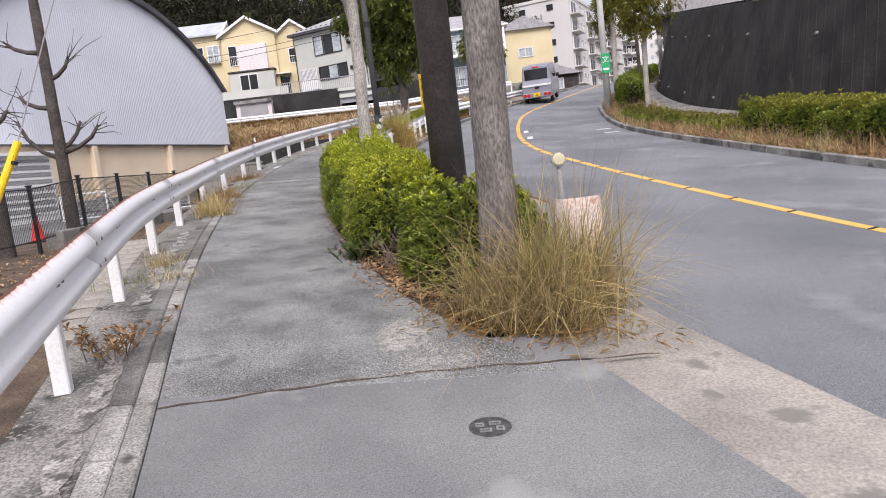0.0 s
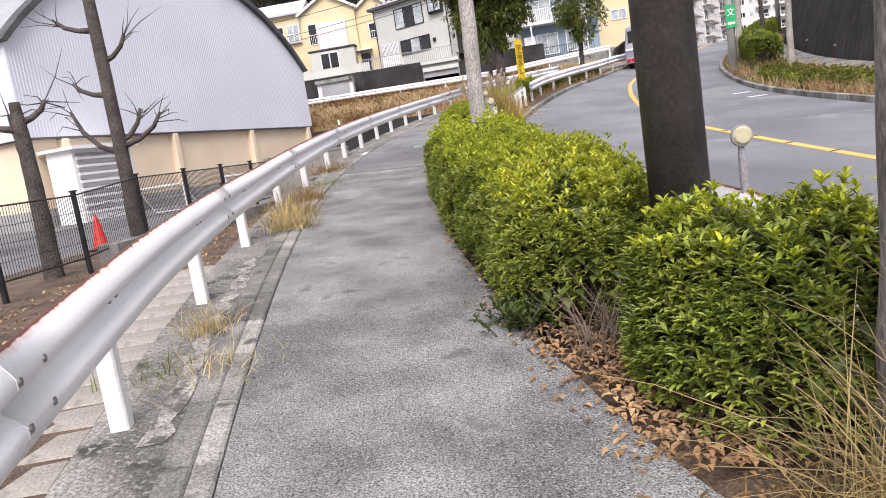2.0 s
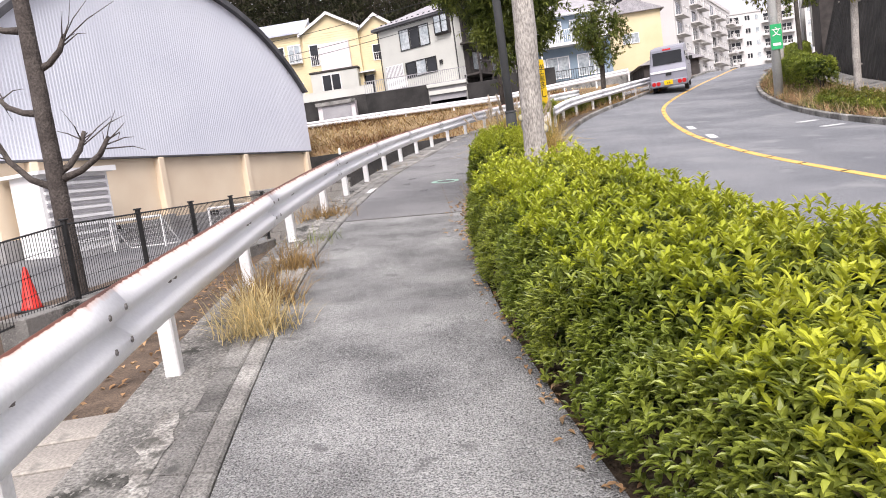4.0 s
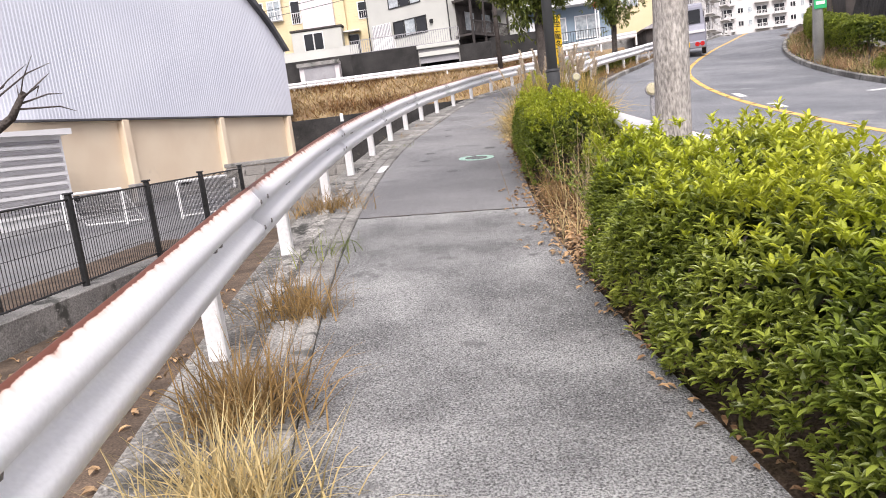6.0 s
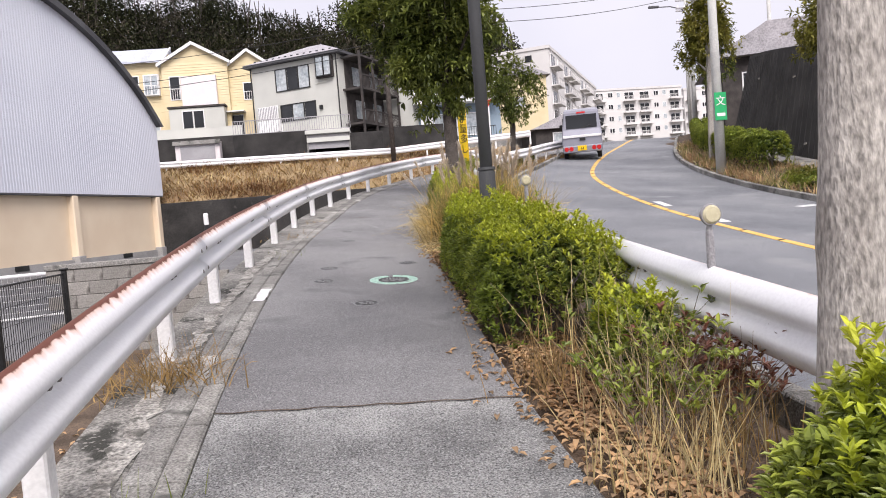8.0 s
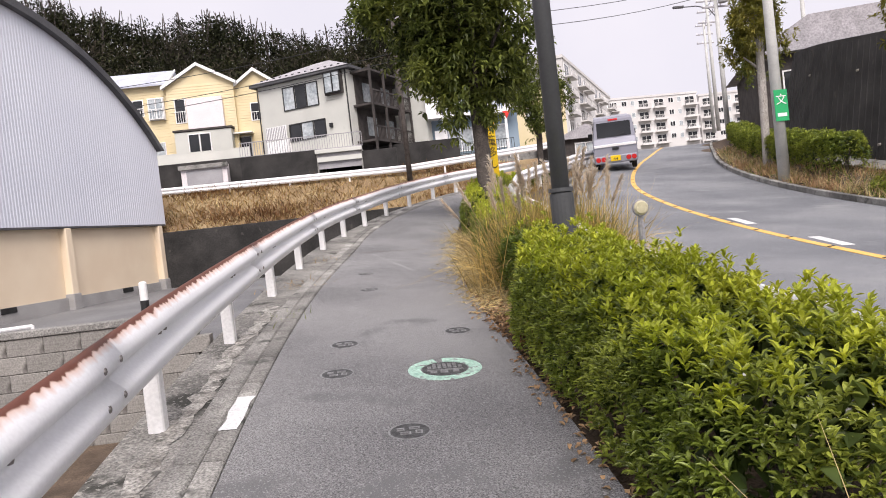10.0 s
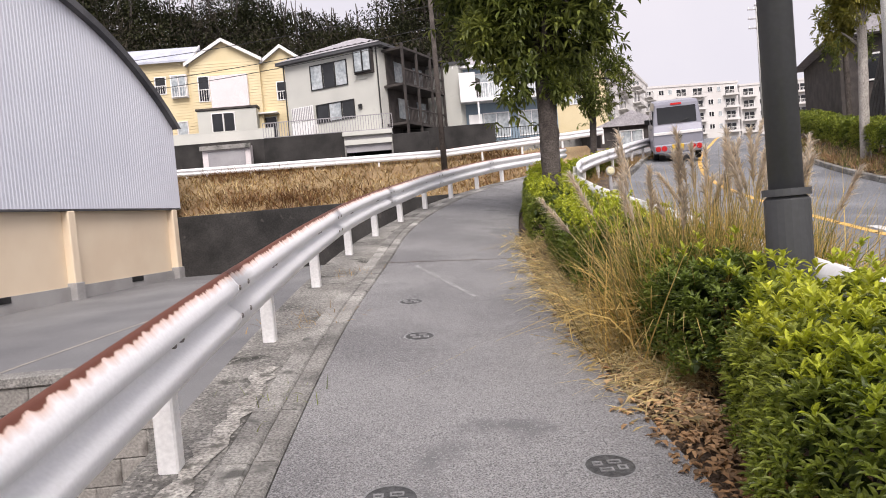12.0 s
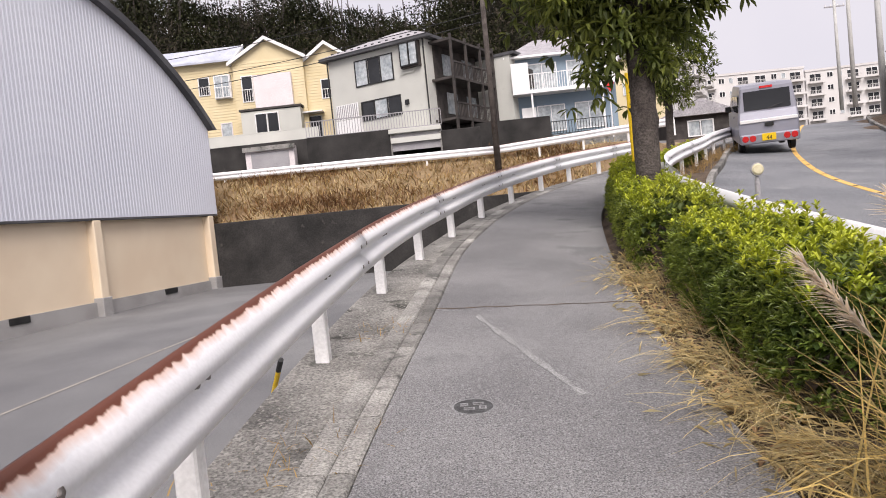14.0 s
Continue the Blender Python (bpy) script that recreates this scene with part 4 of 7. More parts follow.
for x in (-0.8, 1.9):
    window(bl, x, 1.35, 2.0, 1.9, 0, WHITE, GLASS_PALE, 2)
for x in (-2.2, 2.7):
    part("balcony_post", box(x - 0.06, -1.25, 0, x + 0.06, -1.13, 3.05), WHITE, bl)
part("side_panel", box(-2.9, -0.4, 0.2, -1.9, -0.3, 2.2), WHITE, bl)
part("lean_to", box(-4.4, 0.2, 0, -3.4, 4, 2.4), TEAL, bl)
part("lean_to_roof", box(-4.7, -0.2, 2.4, -3.4, 4.3, 2.55), ROOF_PALE, bl)
part("plinth", box(-7, -1.5, -2.4, 6, 9, 0), CONC, bl)
bf = thing("garden_fence", (4.0, 68.2, 8.4), "dark metal railing before the blue-grey house", "railing")
railing(bf, -5.0, 4.5, 0, 0, 0.9, BLACK, 0.2)
bw_ = thing("garden_wall", (-1.5, 67.6, 8.3), "low white garden wall panel", "wall")
part("panel", box(-1.0, 0, 0, 1.0, 0.1, 1.0), WHITE, bw_)
# smaller houses behind, part hidden by trees
for x, y, z, w, h, m_, lab in ((12.5, 78, 9.5, 6, 5.4, SIDING, "small yellow house behind the blue-grey one"), (12.6, 63, 6.4, 4.2, 1.7, DARKWOOD, "dark low house beside the road")):
    hh = thing("house" if h > 2.5 else "shed", (x, y, z), lab, "house")
    part("wall", box(-w / 2, 0, -2.5, w / 2, 5, h), m_, hh)
    part("roof", prism([(-w / 2 - 0.4, h), (w / 2 + 0.4, h), (0, h + 1.4 * w / 6)], -0.4, 5.4), ROOF_GREY, hh)
    window(hh, 0, h * 0.55, min(1.6, w * 0.5), 1.0, 0, WHITE, GLASS_PALE, 2)

# ---- apartment blocks ----
def apartment(m, length, floors, bays, label, depth=10.5):
    th = thing("apartment_building", m, label, "apartment building")
    H = floors * 2.65
    part("wall", box(0, 0, -4, length, depth, H), APT, th)
    part("parapet", box(-0.15, -0.15, H, length + 0.15, depth + 0.15, H + 0.45), APT, th)
    part("roof", box(0.2, 0.2, H + 0.42, length - 0.2, depth - 0.2, H + 0.5), ROOF_GREY, th)
    bw = length / bays
    for f in range(floors):
        for k in range(bays):
            x = (k + 0.5) * bw
            z = f * 2.65
            if k % 3 == 1:
                window(th, x - 0.8, z + 1.6, 1.2, 1.1, 0, WHITE, GLASS_DARK, 2)
                window(th, x + 1.2, z + 1.6, 0.9, 1.1, 0, WHITE, GLASS_PALE, 1)
                continue
            window(th, x, z + 1.15, bw * 0.62, 1.9, 0, WHITE, GLASS_DARK, 2, "balcony_door")
            b = part("balcony", box(x - bw * 0.42, -1.2, z, x + bw * 0.42, 0, z + 0.16), APT, th)
            bm = box(x - bw * 0.42, -1.2, z + 0.16, x + bw * 0.42, -1.12, z + 0.45)
            box(x - bw * 0.42, -1.2, z + 1.05, x + bw * 0.42, -1.12, z + 1.13, bm=bm)
            for q in range(11):
                xx = x - bw * 0.41 + bw * 0.82 * q / 10
                box(xx - 0.03, -1.18, z + 0.45, xx + 0.03, -1.14, z + 1.05, bm=bm)
            part("rail", bm, APT, b)
    return th


a1 = apartment(pose(24.5, 110, 11.3, 0, 0, 63.5), 44, 5, 9, "five-storey off-white apartment block with balconies")
for f in range(5):
    for yy in (3.0, 7.5):
        part("end_window", box(-0.08, yy - 0.5, f * 2.65 + 1.1, 0.02, yy + 0.5, f * 2.65 + 2.0), GLASS_DARK, a1)
apartment(pose(48, 165, 16.0, 0, 0, 4), 22, 4, 6, "four-storey off-white apartment block up the road")
apartment(pose(73, 172, 16.0, 0, 0, -6), 30, 4, 8, "long four-storey apartment block beyond the bend")
sg_txt = bpy.data.curves.new("block_number", "FONT")
sg_txt.body, sg_txt.size, sg_txt.extrude, sg_txt.align_x = "13-1", 1.1, 0.02, "CENTER"
so = new("block_number", sg_txt)
so.parent = a1
so.matrix_basis = pose(-0.1, 5.2, 10.6, 90, 0, -90)
so.data.materials.append(BLACK)

# ---- planting ----
rg = np.random.default_rng(7)


def unit(v):
    return v / np.maximum(np.linalg.norm(v, axis=-1, keepdims=True), 1e-9)


def leaf_sheet(name, p, d, length, width, material, parent=None, label="", kind="stuff", fold=0.25, up=None):
    """Many small folded leaves: foot p, way d."""
    n = len(p)
    d = unit(d)
    u = np.tile([0.0, 0.0, 1.0], (n, 1)) if up is None else up
    s = unit(np.cross(d, u) + 1e-4)
    nn = np.cross(s, d)
    L = np.broadcast_to(np.asarray(length, float), (n,))[:, None]
    Wd = np.broadcast_to(np.asarray(width, float), (n,))[:, None]
    a_, b_ = p + d * L * 0.34 + nn * Wd * fold * 0.8, p + d * L * 0.72 + nn * Wd * fold * 0.6
    v = np.stack([p, a_ + s * Wd * 0.44, b_ + s * Wd * 0.42, p + d * L - nn * L * 0.14, b_ - s * Wd * 0.42, a_ - s * Wd * 0.44], 1).reshape(-1, 3)
    f = np.arange(6 * n).reshape(-1, 6)
    return raw(name, v, f, material, parent, label, kind=kind)


def rosettes(c, axis, k, length, jitter=0.35, spread=0.95):
    """Feet and ways of k leaves round each shoot tip."""
    n = len(c)
    a = unit(axis)
    t = unit(np.cross(a, rg.normal(size=(n, 3))))
    b = np.cross(a, t)
    ph = rg.uniform(0, 6.28, (n, 1)) + np.arange(k)[None] * 2.4
    op = spread * (0.55 + 0.65 * rg.random((n, k)))
    d = np.cos(op)[..., None] * a[:, None] + np.sin(op)[..., None] * (np.cos(ph)[..., None] * t[:, None] + np.sin(ph)[..., None] * b[:, None])
    d = d + rg.normal(0, jitter * 0.3, d.shape)
    f = c[:, None] - a[:, None] * (rg.random((n, k, 1)) * 0.04)
    return f.reshape(-1, 3), d.reshape(-1, 3)


def blades(name, foot, way, length, width, material, parent=None, label="", droop=0.5, seg=4, kind="stuff"):
    """Thin curved grass blades."""
    n = len(foot)
    w = unit(way)
    out = w * [1, 1, 0]
    s = unit(np.cross(w, [0, 0, 1.0]) + rg.normal(0, 0.2, (n, 3)))
    L = np.broadcast_to(np.asarray(length, float), (n,))[:, None]
    Wd = np.broadcast_to(np.asarray(width, float), (n,))[:, None]
    dr = np.broadcast_to(np.asarray(droop, float), (n,))[:, None]
    rows = []
    for i in range(seg + 1):
        t = i / seg
        c = foot + w * L * t + out * L * dr * t * t * 0.6 - np.array([0, 0, 1.0]) * L * dr * t**2.2 * 0.55
        ww = Wd * (1 - t) ** 0.7 * 0.5 + 0.0004
        rows += [c - s * ww, c + s * ww]
    v = np.stack(rows, 1)
    m = 2 * (seg + 1)
    f = []
    o = (np.arange(n) * m)[:, None]
    q = np.concatenate([o + np.array([2 * i, 2 * i + 1, 2 * i + 3, 2 * i + 2])[None] for i in range(seg)], 0)
    return raw(name, v.reshape(-1, 3), q, material, parent, label, kind=kind)


def wob(p, s, amp):
    """Cheap smooth lumps."""
    return amp * (np.sin(p[:, 0] * s * 1.7 + 1.3) * np.sin(p[:, 1] * s * 1.3 + 0.4) + 0.6 * np.sin(p[:, 0] * s * 3.9 + p[:, 1] * s * 3.1) + 0.4 * np.sin(p[:, 2] * s * 4.7 + p[:, 1] * s * 2.3))


def hedge(f0, f1, y0, y1, h, label, dens=330, low=0.0, leaf=0.058, young=0.55, round_=0.32, ground=None, group="planting strip", name="hedge", box_top=False, mid_m=None, top_m=None):
    """A clipped evergreen hedge between two lines: stems, inside leaves coloured dark as shade, leafy skin and pale
    young shoots.
    """
    gz = ground or (lambda x, y: base(x, y) - 0.04)
    ym = (y0 + y1) / 2
    xm = float(f0(ym) + f1(ym)) / 2
    org = np.array([xm, ym, float(gz(xm, ym))])
    th = thing(name, tuple(org), label, "hedge", group)
    wid = float(np.mean([f1(v) - f0(v) for v in (y0, ym, y1)]))
    area = (y1 - y0) * (wid + 2 * h) + 2 * wid * h
    n = int(area * dens)
    # skin of a rounded loaf: a superellipse cross-section, ends rounded in
    a = rg.uniform(-0.15, math.pi + 0.15, n * 2)
    e = 0.55 if not box_top else 0.4
    cxs, czs = np.sign(np.cos(a)) * np.abs(np.cos(a)) ** e, np.abs(np.sin(a)) ** e * np.where(np.sin(a) < 0, -0.1, 1)
    yy = rg.uniform(y0, y1, n * 2)
    endd = np.minimum(yy - y0, y1 - yy)
    shrink = np.clip(endd / round_, 0, 1)
    shrink = np.sqrt(np.clip(1 - (1 - shrink) ** 2, 0.03, 1))
    dep = 1 - np.abs(rg.normal(0, 0.05, n * 2))
    hw = (f1(yy) - f0(yy)) / 2
    cx = (f1(yy) + f0(yy)) / 2
    lump = 1 + wob(np.stack([cxs * 2, yy, czs], 1), 2.1, 0.05) + wob(np.stack([cxs * 3, yy * 1.3, czs * 2], 1), 5.3, 0.022)
    X = cx + cxs * hw * shrink * dep * lump
    Z = (low + (h - low) * czs * (0.55 + 0.45 * shrink) * dep * lump)
    keep = Z > 0.06
    P = np.stack([X, yy, Z + gz(X, yy)], 1)[keep] - org
    nrm = unit(np.stack([np.cos(a) * 0.9, np.clip((yy - ym) / (y1 - y0) * 2, -1, 1) ** 9, np.sin(a) * 0.9 + 0.25], 1)[keep])
    zt = Z[keep] / h
    P, nrm, zt = P[:n], nrm[:n], zt[:n]
    pick = rg.random(len(P)) < np.clip((zt - 0.72) * 4, 0, 1) * young
    axis = unit(nrm * 0.7 + np.array([0, 0, 0.8]) + rg.normal(0, 0.25, P.shape))
    f, d = rosettes(P[~pick], axis[~pick], 7, leaf)
    leaf_sheet("foliage", f, d, leaf * rg.uniform(0.7, 1.2, len(f)), leaf * 0.36, mid_m or LEAF_MID, th)
    if pick.any():
        pp = P[pick] + np.array([0, 0, 1]) * rg.uniform(0, 1, (pick.sum(), 1)) ** 2.5 * 0.15
        f, d = rosettes(pp, axis[pick] * 0.4 + np.array([0, 0, 1.0]), 8, leaf, spread=0.85)
        leaf_sheet("young_growth", f, d, leaf * rg.uniform(0.7, 1.15, len(f)), leaf * 0.34, top_m or LEAF_TOP, th, "yellow-green young shoots")
    # Large inside leaves close the gaps, with the hedge's inner shade in their colour.
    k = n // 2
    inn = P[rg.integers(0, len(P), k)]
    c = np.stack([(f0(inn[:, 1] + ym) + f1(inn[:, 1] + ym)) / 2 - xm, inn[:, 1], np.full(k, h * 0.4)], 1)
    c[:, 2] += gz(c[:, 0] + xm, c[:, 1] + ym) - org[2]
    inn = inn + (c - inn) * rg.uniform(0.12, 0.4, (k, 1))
    leaf_sheet("inner_foliage", inn, rg.normal(size=(k, 3)), leaf * 2.0, leaf * 1.1, LEAF_DARK, th, "large inner leaves coloured dark to stand for shade inside the hedge")
    bm = bmesh.new()
    for y in np.arange(y0 + 0.25, y1 - 0.2, 0.3):
        x = float(f0(y) + (f1(y) - f0(y)) * rg.uniform(0.3, 0.7))
        z = float(gz(x, y))
        for q in range(3):
            dx, dy = rg.normal(0, 0.14, 2)
            tube([np.array((x, y, z - 0.05)) - org, np.array((x + dx * 0.4, y + dy * 0.4, z + h * 0.35)) - org, np.array((x + dx, y + dy, z + h * 0.72)) - org], [0.014, 0.01, 0.004], 5, bm, False)
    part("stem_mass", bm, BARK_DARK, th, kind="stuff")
    return th


STRIP_L = lambda y: PATH_R(y) + 0.02
STRIP_R = lambda y: np.minimum(ROADRAIL(y) - 0.12, PATH_R(y) + 1.35)
hedge(lambda y: PATH_R(y) + 0.14, lambda y: PATH_R(y) + 1.3, 5.5, 6.62, 0.86, "clipped evergreen bush at the end of the planting strip", 430, young=0.3, leaf=0.056, round_=0.45)
hedge(lambda y: PATH_R(y) - 0.02, lambda y: PATH_R(y) + 1.35 - 0.7 * np.clip((8.1 - y) / 0.9, 0, 1), 6.95, 13.45, 0.86, "long clipped evergreen hedge with pale young tips", 560, young=0.6, round_=0.4, leaf=0.052)
hedge(lambda y: STRIP_L(y) + 0.3 * np.clip(y - 19.3, 0, 1), lambda y: STRIP_R(y) + 0.1, 16.0, 20.25, 0.78, "clipped evergreen hedge beside the iron covers", 500, young=0.65, leaf=0.052)
hedge(lambda y: PATH_R(y) + 0.3, STRIP_R, 20.3, 22.1, 0.74, "dark bushy evergreen shrub under the lamp post", 330, young=0.12, mid_m=LEAF_SHRUB)
hedge(lambda y: PATH_R(y) + 0.3, STRIP_R, 22.7, 25.9, 0.72, "bright evergreen hedge among dry grass", 420, young=0.5, mid_m=LEAF_SHRUB)
hedge(lambda y: PATH_R(y) + 0.12, lambda y: np.minimum(PATH_R(y) + 1.15, ROADRAIL(y) - 0.15), 26.2, 34.0, 0.78, "evergreen hedge round the foot of a tree", 260)
hedge(lambda y: PATH_R(y) + 0.1, lambda y: ROADRAIL(y) - 0.1, 34.3, 42.0, 0.5, "evergreen hedge along the far planting strip", 120, leaf=0.09)
LEAF_YOLIVE = leafmat("yellow_olive_leaf", (0.24, 0.25, 0.04), (0.36, 0.34, 0.07), 0.4)
VERGE = lambda y: ROAD_R(y) + 0.55
hedge(VERGE, lambda y: ROAD_R(y) + 1.75, 6.0, 17.0, 0.86, "low box-cut hedge on the far verge", 190, leaf=0.075, young=0.9, box_top=True, ground=lambda x, y: base(x, y) + 0.05, group="far verge", top_m=LEAF_YOLIVE)
hedge(VERGE, lambda y: ROAD_R(y) + 1.7, 17.3, 29.5, 0.38, "ragged low hedge on the far verge", 160, leaf=0.075, young=0.6, ground=lambda x, y: base(x, y) + 0.05, group="far verge", top_m=LEAF_OLIVE)
hedge(lambda y: ROAD_R(y) + 0.9, lambda y: ROAD_R(y) + 2.1, 31.5, 38.0, 1.1, "box-cut hedge beside the sign pole", 110, leaf=0.1, young=0.0, box_top=True, ground=lambda x, y: base(x, y) + 0.2, group="far verge")
hedge(lambda y: ROAD_R(y) + 1.0, lambda y: ROAD_R(y) + 2.2, 38.4, 50.0, 1.0, "box-cut hedge beside the upper verge path", 70, leaf=0.12, young=0.0, box_top=True, ground=lambda x, y: base(x, y) + 0.2, group="far verge")


def tuft(x, y, n, h, spread, material, label, name="grass_tuft", droop=0.5, width=0.006, gz=None, lean=(0, 0), group="dry grass", r=None, kind=""):
    z = float((gz or (lambda a, b: base(a, b) - 0.02))(x, y))
    th = thing(name, (x, y, z), label, "grass", group)
    r = spread * 0.3 if r is None else r
    foot = np.stack([rg.normal(0, r, n), rg.normal(0, r, n), np.full(n, -0.03)], 1)
    way = np.stack([rg.normal(lean[0], spread, n), rg.normal(lean[1], spread, n), np.ones(n)], 1)
    blades("grass", foot, way, h * rg.uniform(0.45, 1.12, n), width, material, th, droop=rg.uniform(0, droop * 2, n))
    return th


# straw round the end of the strip
for x, y, n, h, sp in ((1.8, 4.8, 480, 1.15, 0.38), (1.5, 4.95, 400, 1.05, 0.36), (2.02, 5.15, 480, 1.35, 0.32), (1.25, 5.15, 200, 0.9, 0.3), (1.7, 5.1, 460, 1.35, 0.3)):
    t_ = tuft(x, y, n, h, sp, STRAW_DULL, "tall dry straw-coloured grass at the strip's end", "dry_grass", 0.7, 0.0065, r=0.14)
    blades("green_grass", rg.normal(0, 0.1, (n // 14, 3)) * [1, 1, 0], rg.normal(0, 0.3, (n // 14, 3)) * [1, 1, 0] + [0, 0, 1], h * 0.8, 0.007, GRASS_GREEN, t_)
# tufts along the rail
for x, y, n, h, sp, m_, lab in (
    (-0.95, 2.6, 160, 0.4, 0.3, STRAW_BROWN, "small dry tuft in the rail footing"), (-1.61, 6.85, 130, 0.26, 0.5, STRAW, "small dry tuft by the edging"),
    (-1.97, 6.9, 90, 0.2, 0.45, GRASS_GREEN, "small green tuft by the edging"), (-1.93, 7.5, 150, 0.36, 0.28, STRAW, "dry tuft by a rail post"),
    (-2.37, 10.8, 620, 0.52, 0.34, STRAW, "large clump of dry grass under the guardrail"), (-2.55, 11.5, 520, 0.5, 0.36, STRAW_BROWN, "large clump of dry grass under the guardrail"),
    (-2.68, 12.7, 320, 0.42, 0.36, STRAW_BROWN, "dry grass clump by a rail post"), (-2.8, 14.0, 80, 0.3, 0.4, GRASS_GREEN, "green and brown tuft by a rail post"),
    (-3.2, 15.9, 420, 0.36, 0.6, STRAW_BROWN, "spreading brown tuft on the footing"), (-3.15, 20.9, 50, 0.18, 0.5, GRASS_GREEN, "small green tuft in the footing"),
    (-3.2, 22.9, 110, 0.16, 0.7, STRAW_BROWN, "low brown cushion weed on the footing"), (-3.0, 25.0, 60, 0.16, 0.5, STRAW_BROWN, "low brown weed on the footing")):
    tuft(x, y, n, h, sp, m_, lab, width=0.008)
# drooping straw over the footpath edge, dry weeds in the gap of the hedge
for x, y, n, h in ((-0.8, 20.9, 380, 0.46), (-0.8, 21.4, 430, 0.5), (-0.82, 21.9, 420, 0.5), (-0.8, 22.5, 360, 0.5), (-0.82, 23.1, 300, 0.52), (-0.8, 23.8, 280, 0.52), (-0.7, 24.7, 200, 0.6), (-0.6, 26.2, 200, 0.6)):
    tuft(x, y, n, h, 0.32, STRAW, "straw-coloured grass drooping over the footpath", "dry_grass", 0.9, 0.006, lean=(-0.8, -0.25), r=0.13)
for x, y, n, h, m_ in ((-0.7, 14.2, 150, 0.55, STRAW), (-0.55, 14.9, 140, 0.75, STRAW), (-0.85, 15.4, 130, 0.6, STRAW_BROWN), (-0.3, 14.5, 120, 0.6, STRAW_BROWN), (-0.4, 15.7, 110, 0.8, STRAW), (-0.2, 16.2, 90, 0.7, STRAW_BROWN)):
    tuft(x, y, n, h, 0.25, m_, "dry stalks and weeds in the gap of the hedge", "dry_weeds", 0.3, 0.006, r=0.16)


def twigs(x, y, n, h, label, material=DEADWOOD, leafm=None):
    z = float(base(x, y)) - 0.04
    th = thing("weed_bush", (x, y, z), label, "shrub", "dry weeds")
    bm = bmesh.new()
    tips = []
    for k in range(n):
        a, l_ = rg.uniform(0, 6.28), h * rg.uniform(0.5, 1.0)
        o = rg.uniform(0.2, 0.9) * l_
        p0 = np.array([rg.normal(0, 0.08), rg.normal(0, 0.08), 0])
        p1 = p0 + [math.cos(a) * o * 0.5, math.sin(a) * o * 0.5, l_ * 0.55]
        p2 = p1 + [math.cos(a + 0.5) * o * 0.6, math.sin(a + 0.5) * o * 0.6, l_ * 0.45]
        tube([p0, p1, p2], [0.0045, 0.003, 0.0012], 4, bm, False)
        p3 = p1 + rg.normal(0, 0.12, 3) * h + [0, 0, 0.1 * h]
        tube([p1, (p1 + p3) / 2 + rg.normal(0, 0.02, 3), p3], [0.0025, 0.002, 0.001], 4, bm, False)
        tips += [p1, p2, (p1 + p2) / 2]
    part("twig_mass", bm, material, th, kind="stuff")
    if leafm:
        c = np.array(tips)
        f, d = rosettes(c, np.tile([0, 0, 1.0], (len(c), 1)), 5, 0.05)
        leaf_sheet("foliage", f, d, 0.055, 0.022, leafm, th)
    return th


hedge(lambda y: PATH_R(y) + 0.45, lambda y: PATH_R(y) + 0.95, 15.0, 15.75, 0.5, "small bright evergreen bush among dry stalks", 430, young=0.7, leaf=0.05, round_=0.3)
twigs(-0.55, 14.6, 40, 0.6, "half-bare weed bush with a few green leaves", DEADWOOD, LEAF_MID)
twigs(-0.2, 15.3, 26, 0.7, "half-bare weed bush with a few green leaves", DEADWOOD, LEAF_MID)
twigs(-0.12, 14.9, 46, 0.6, "dry reddish weed bush", DEADWOOD, leafmat("russet_leaf", (0.13, 0.05, 0.04), (0.24, 0.1, 0.08), 0.4))
twigs(0.75, 6.9, 34, 0.5, "bare grey twigs at the foot of the hedge", DEADWOOD)
twigs(1.0, 7.2, 34, 0.6, "bare grey twigs at the foot of the hedge", DEADWOOD, LEAF_OLIVE)
twigs(0.65, 6.75, 40, 0.45, "bare grey twigs at the foot of the bush", DEADWOOD)
twigs(0.22, 7.2, 60, 0.22, "dark matted weed at the footpath edge", BARK_DARK, LEAF_DARK)
twigs(-1.2, 4.75, 16, 0.32, "small dead weed by the edging", DEADWOOD, LEAF_DRY)

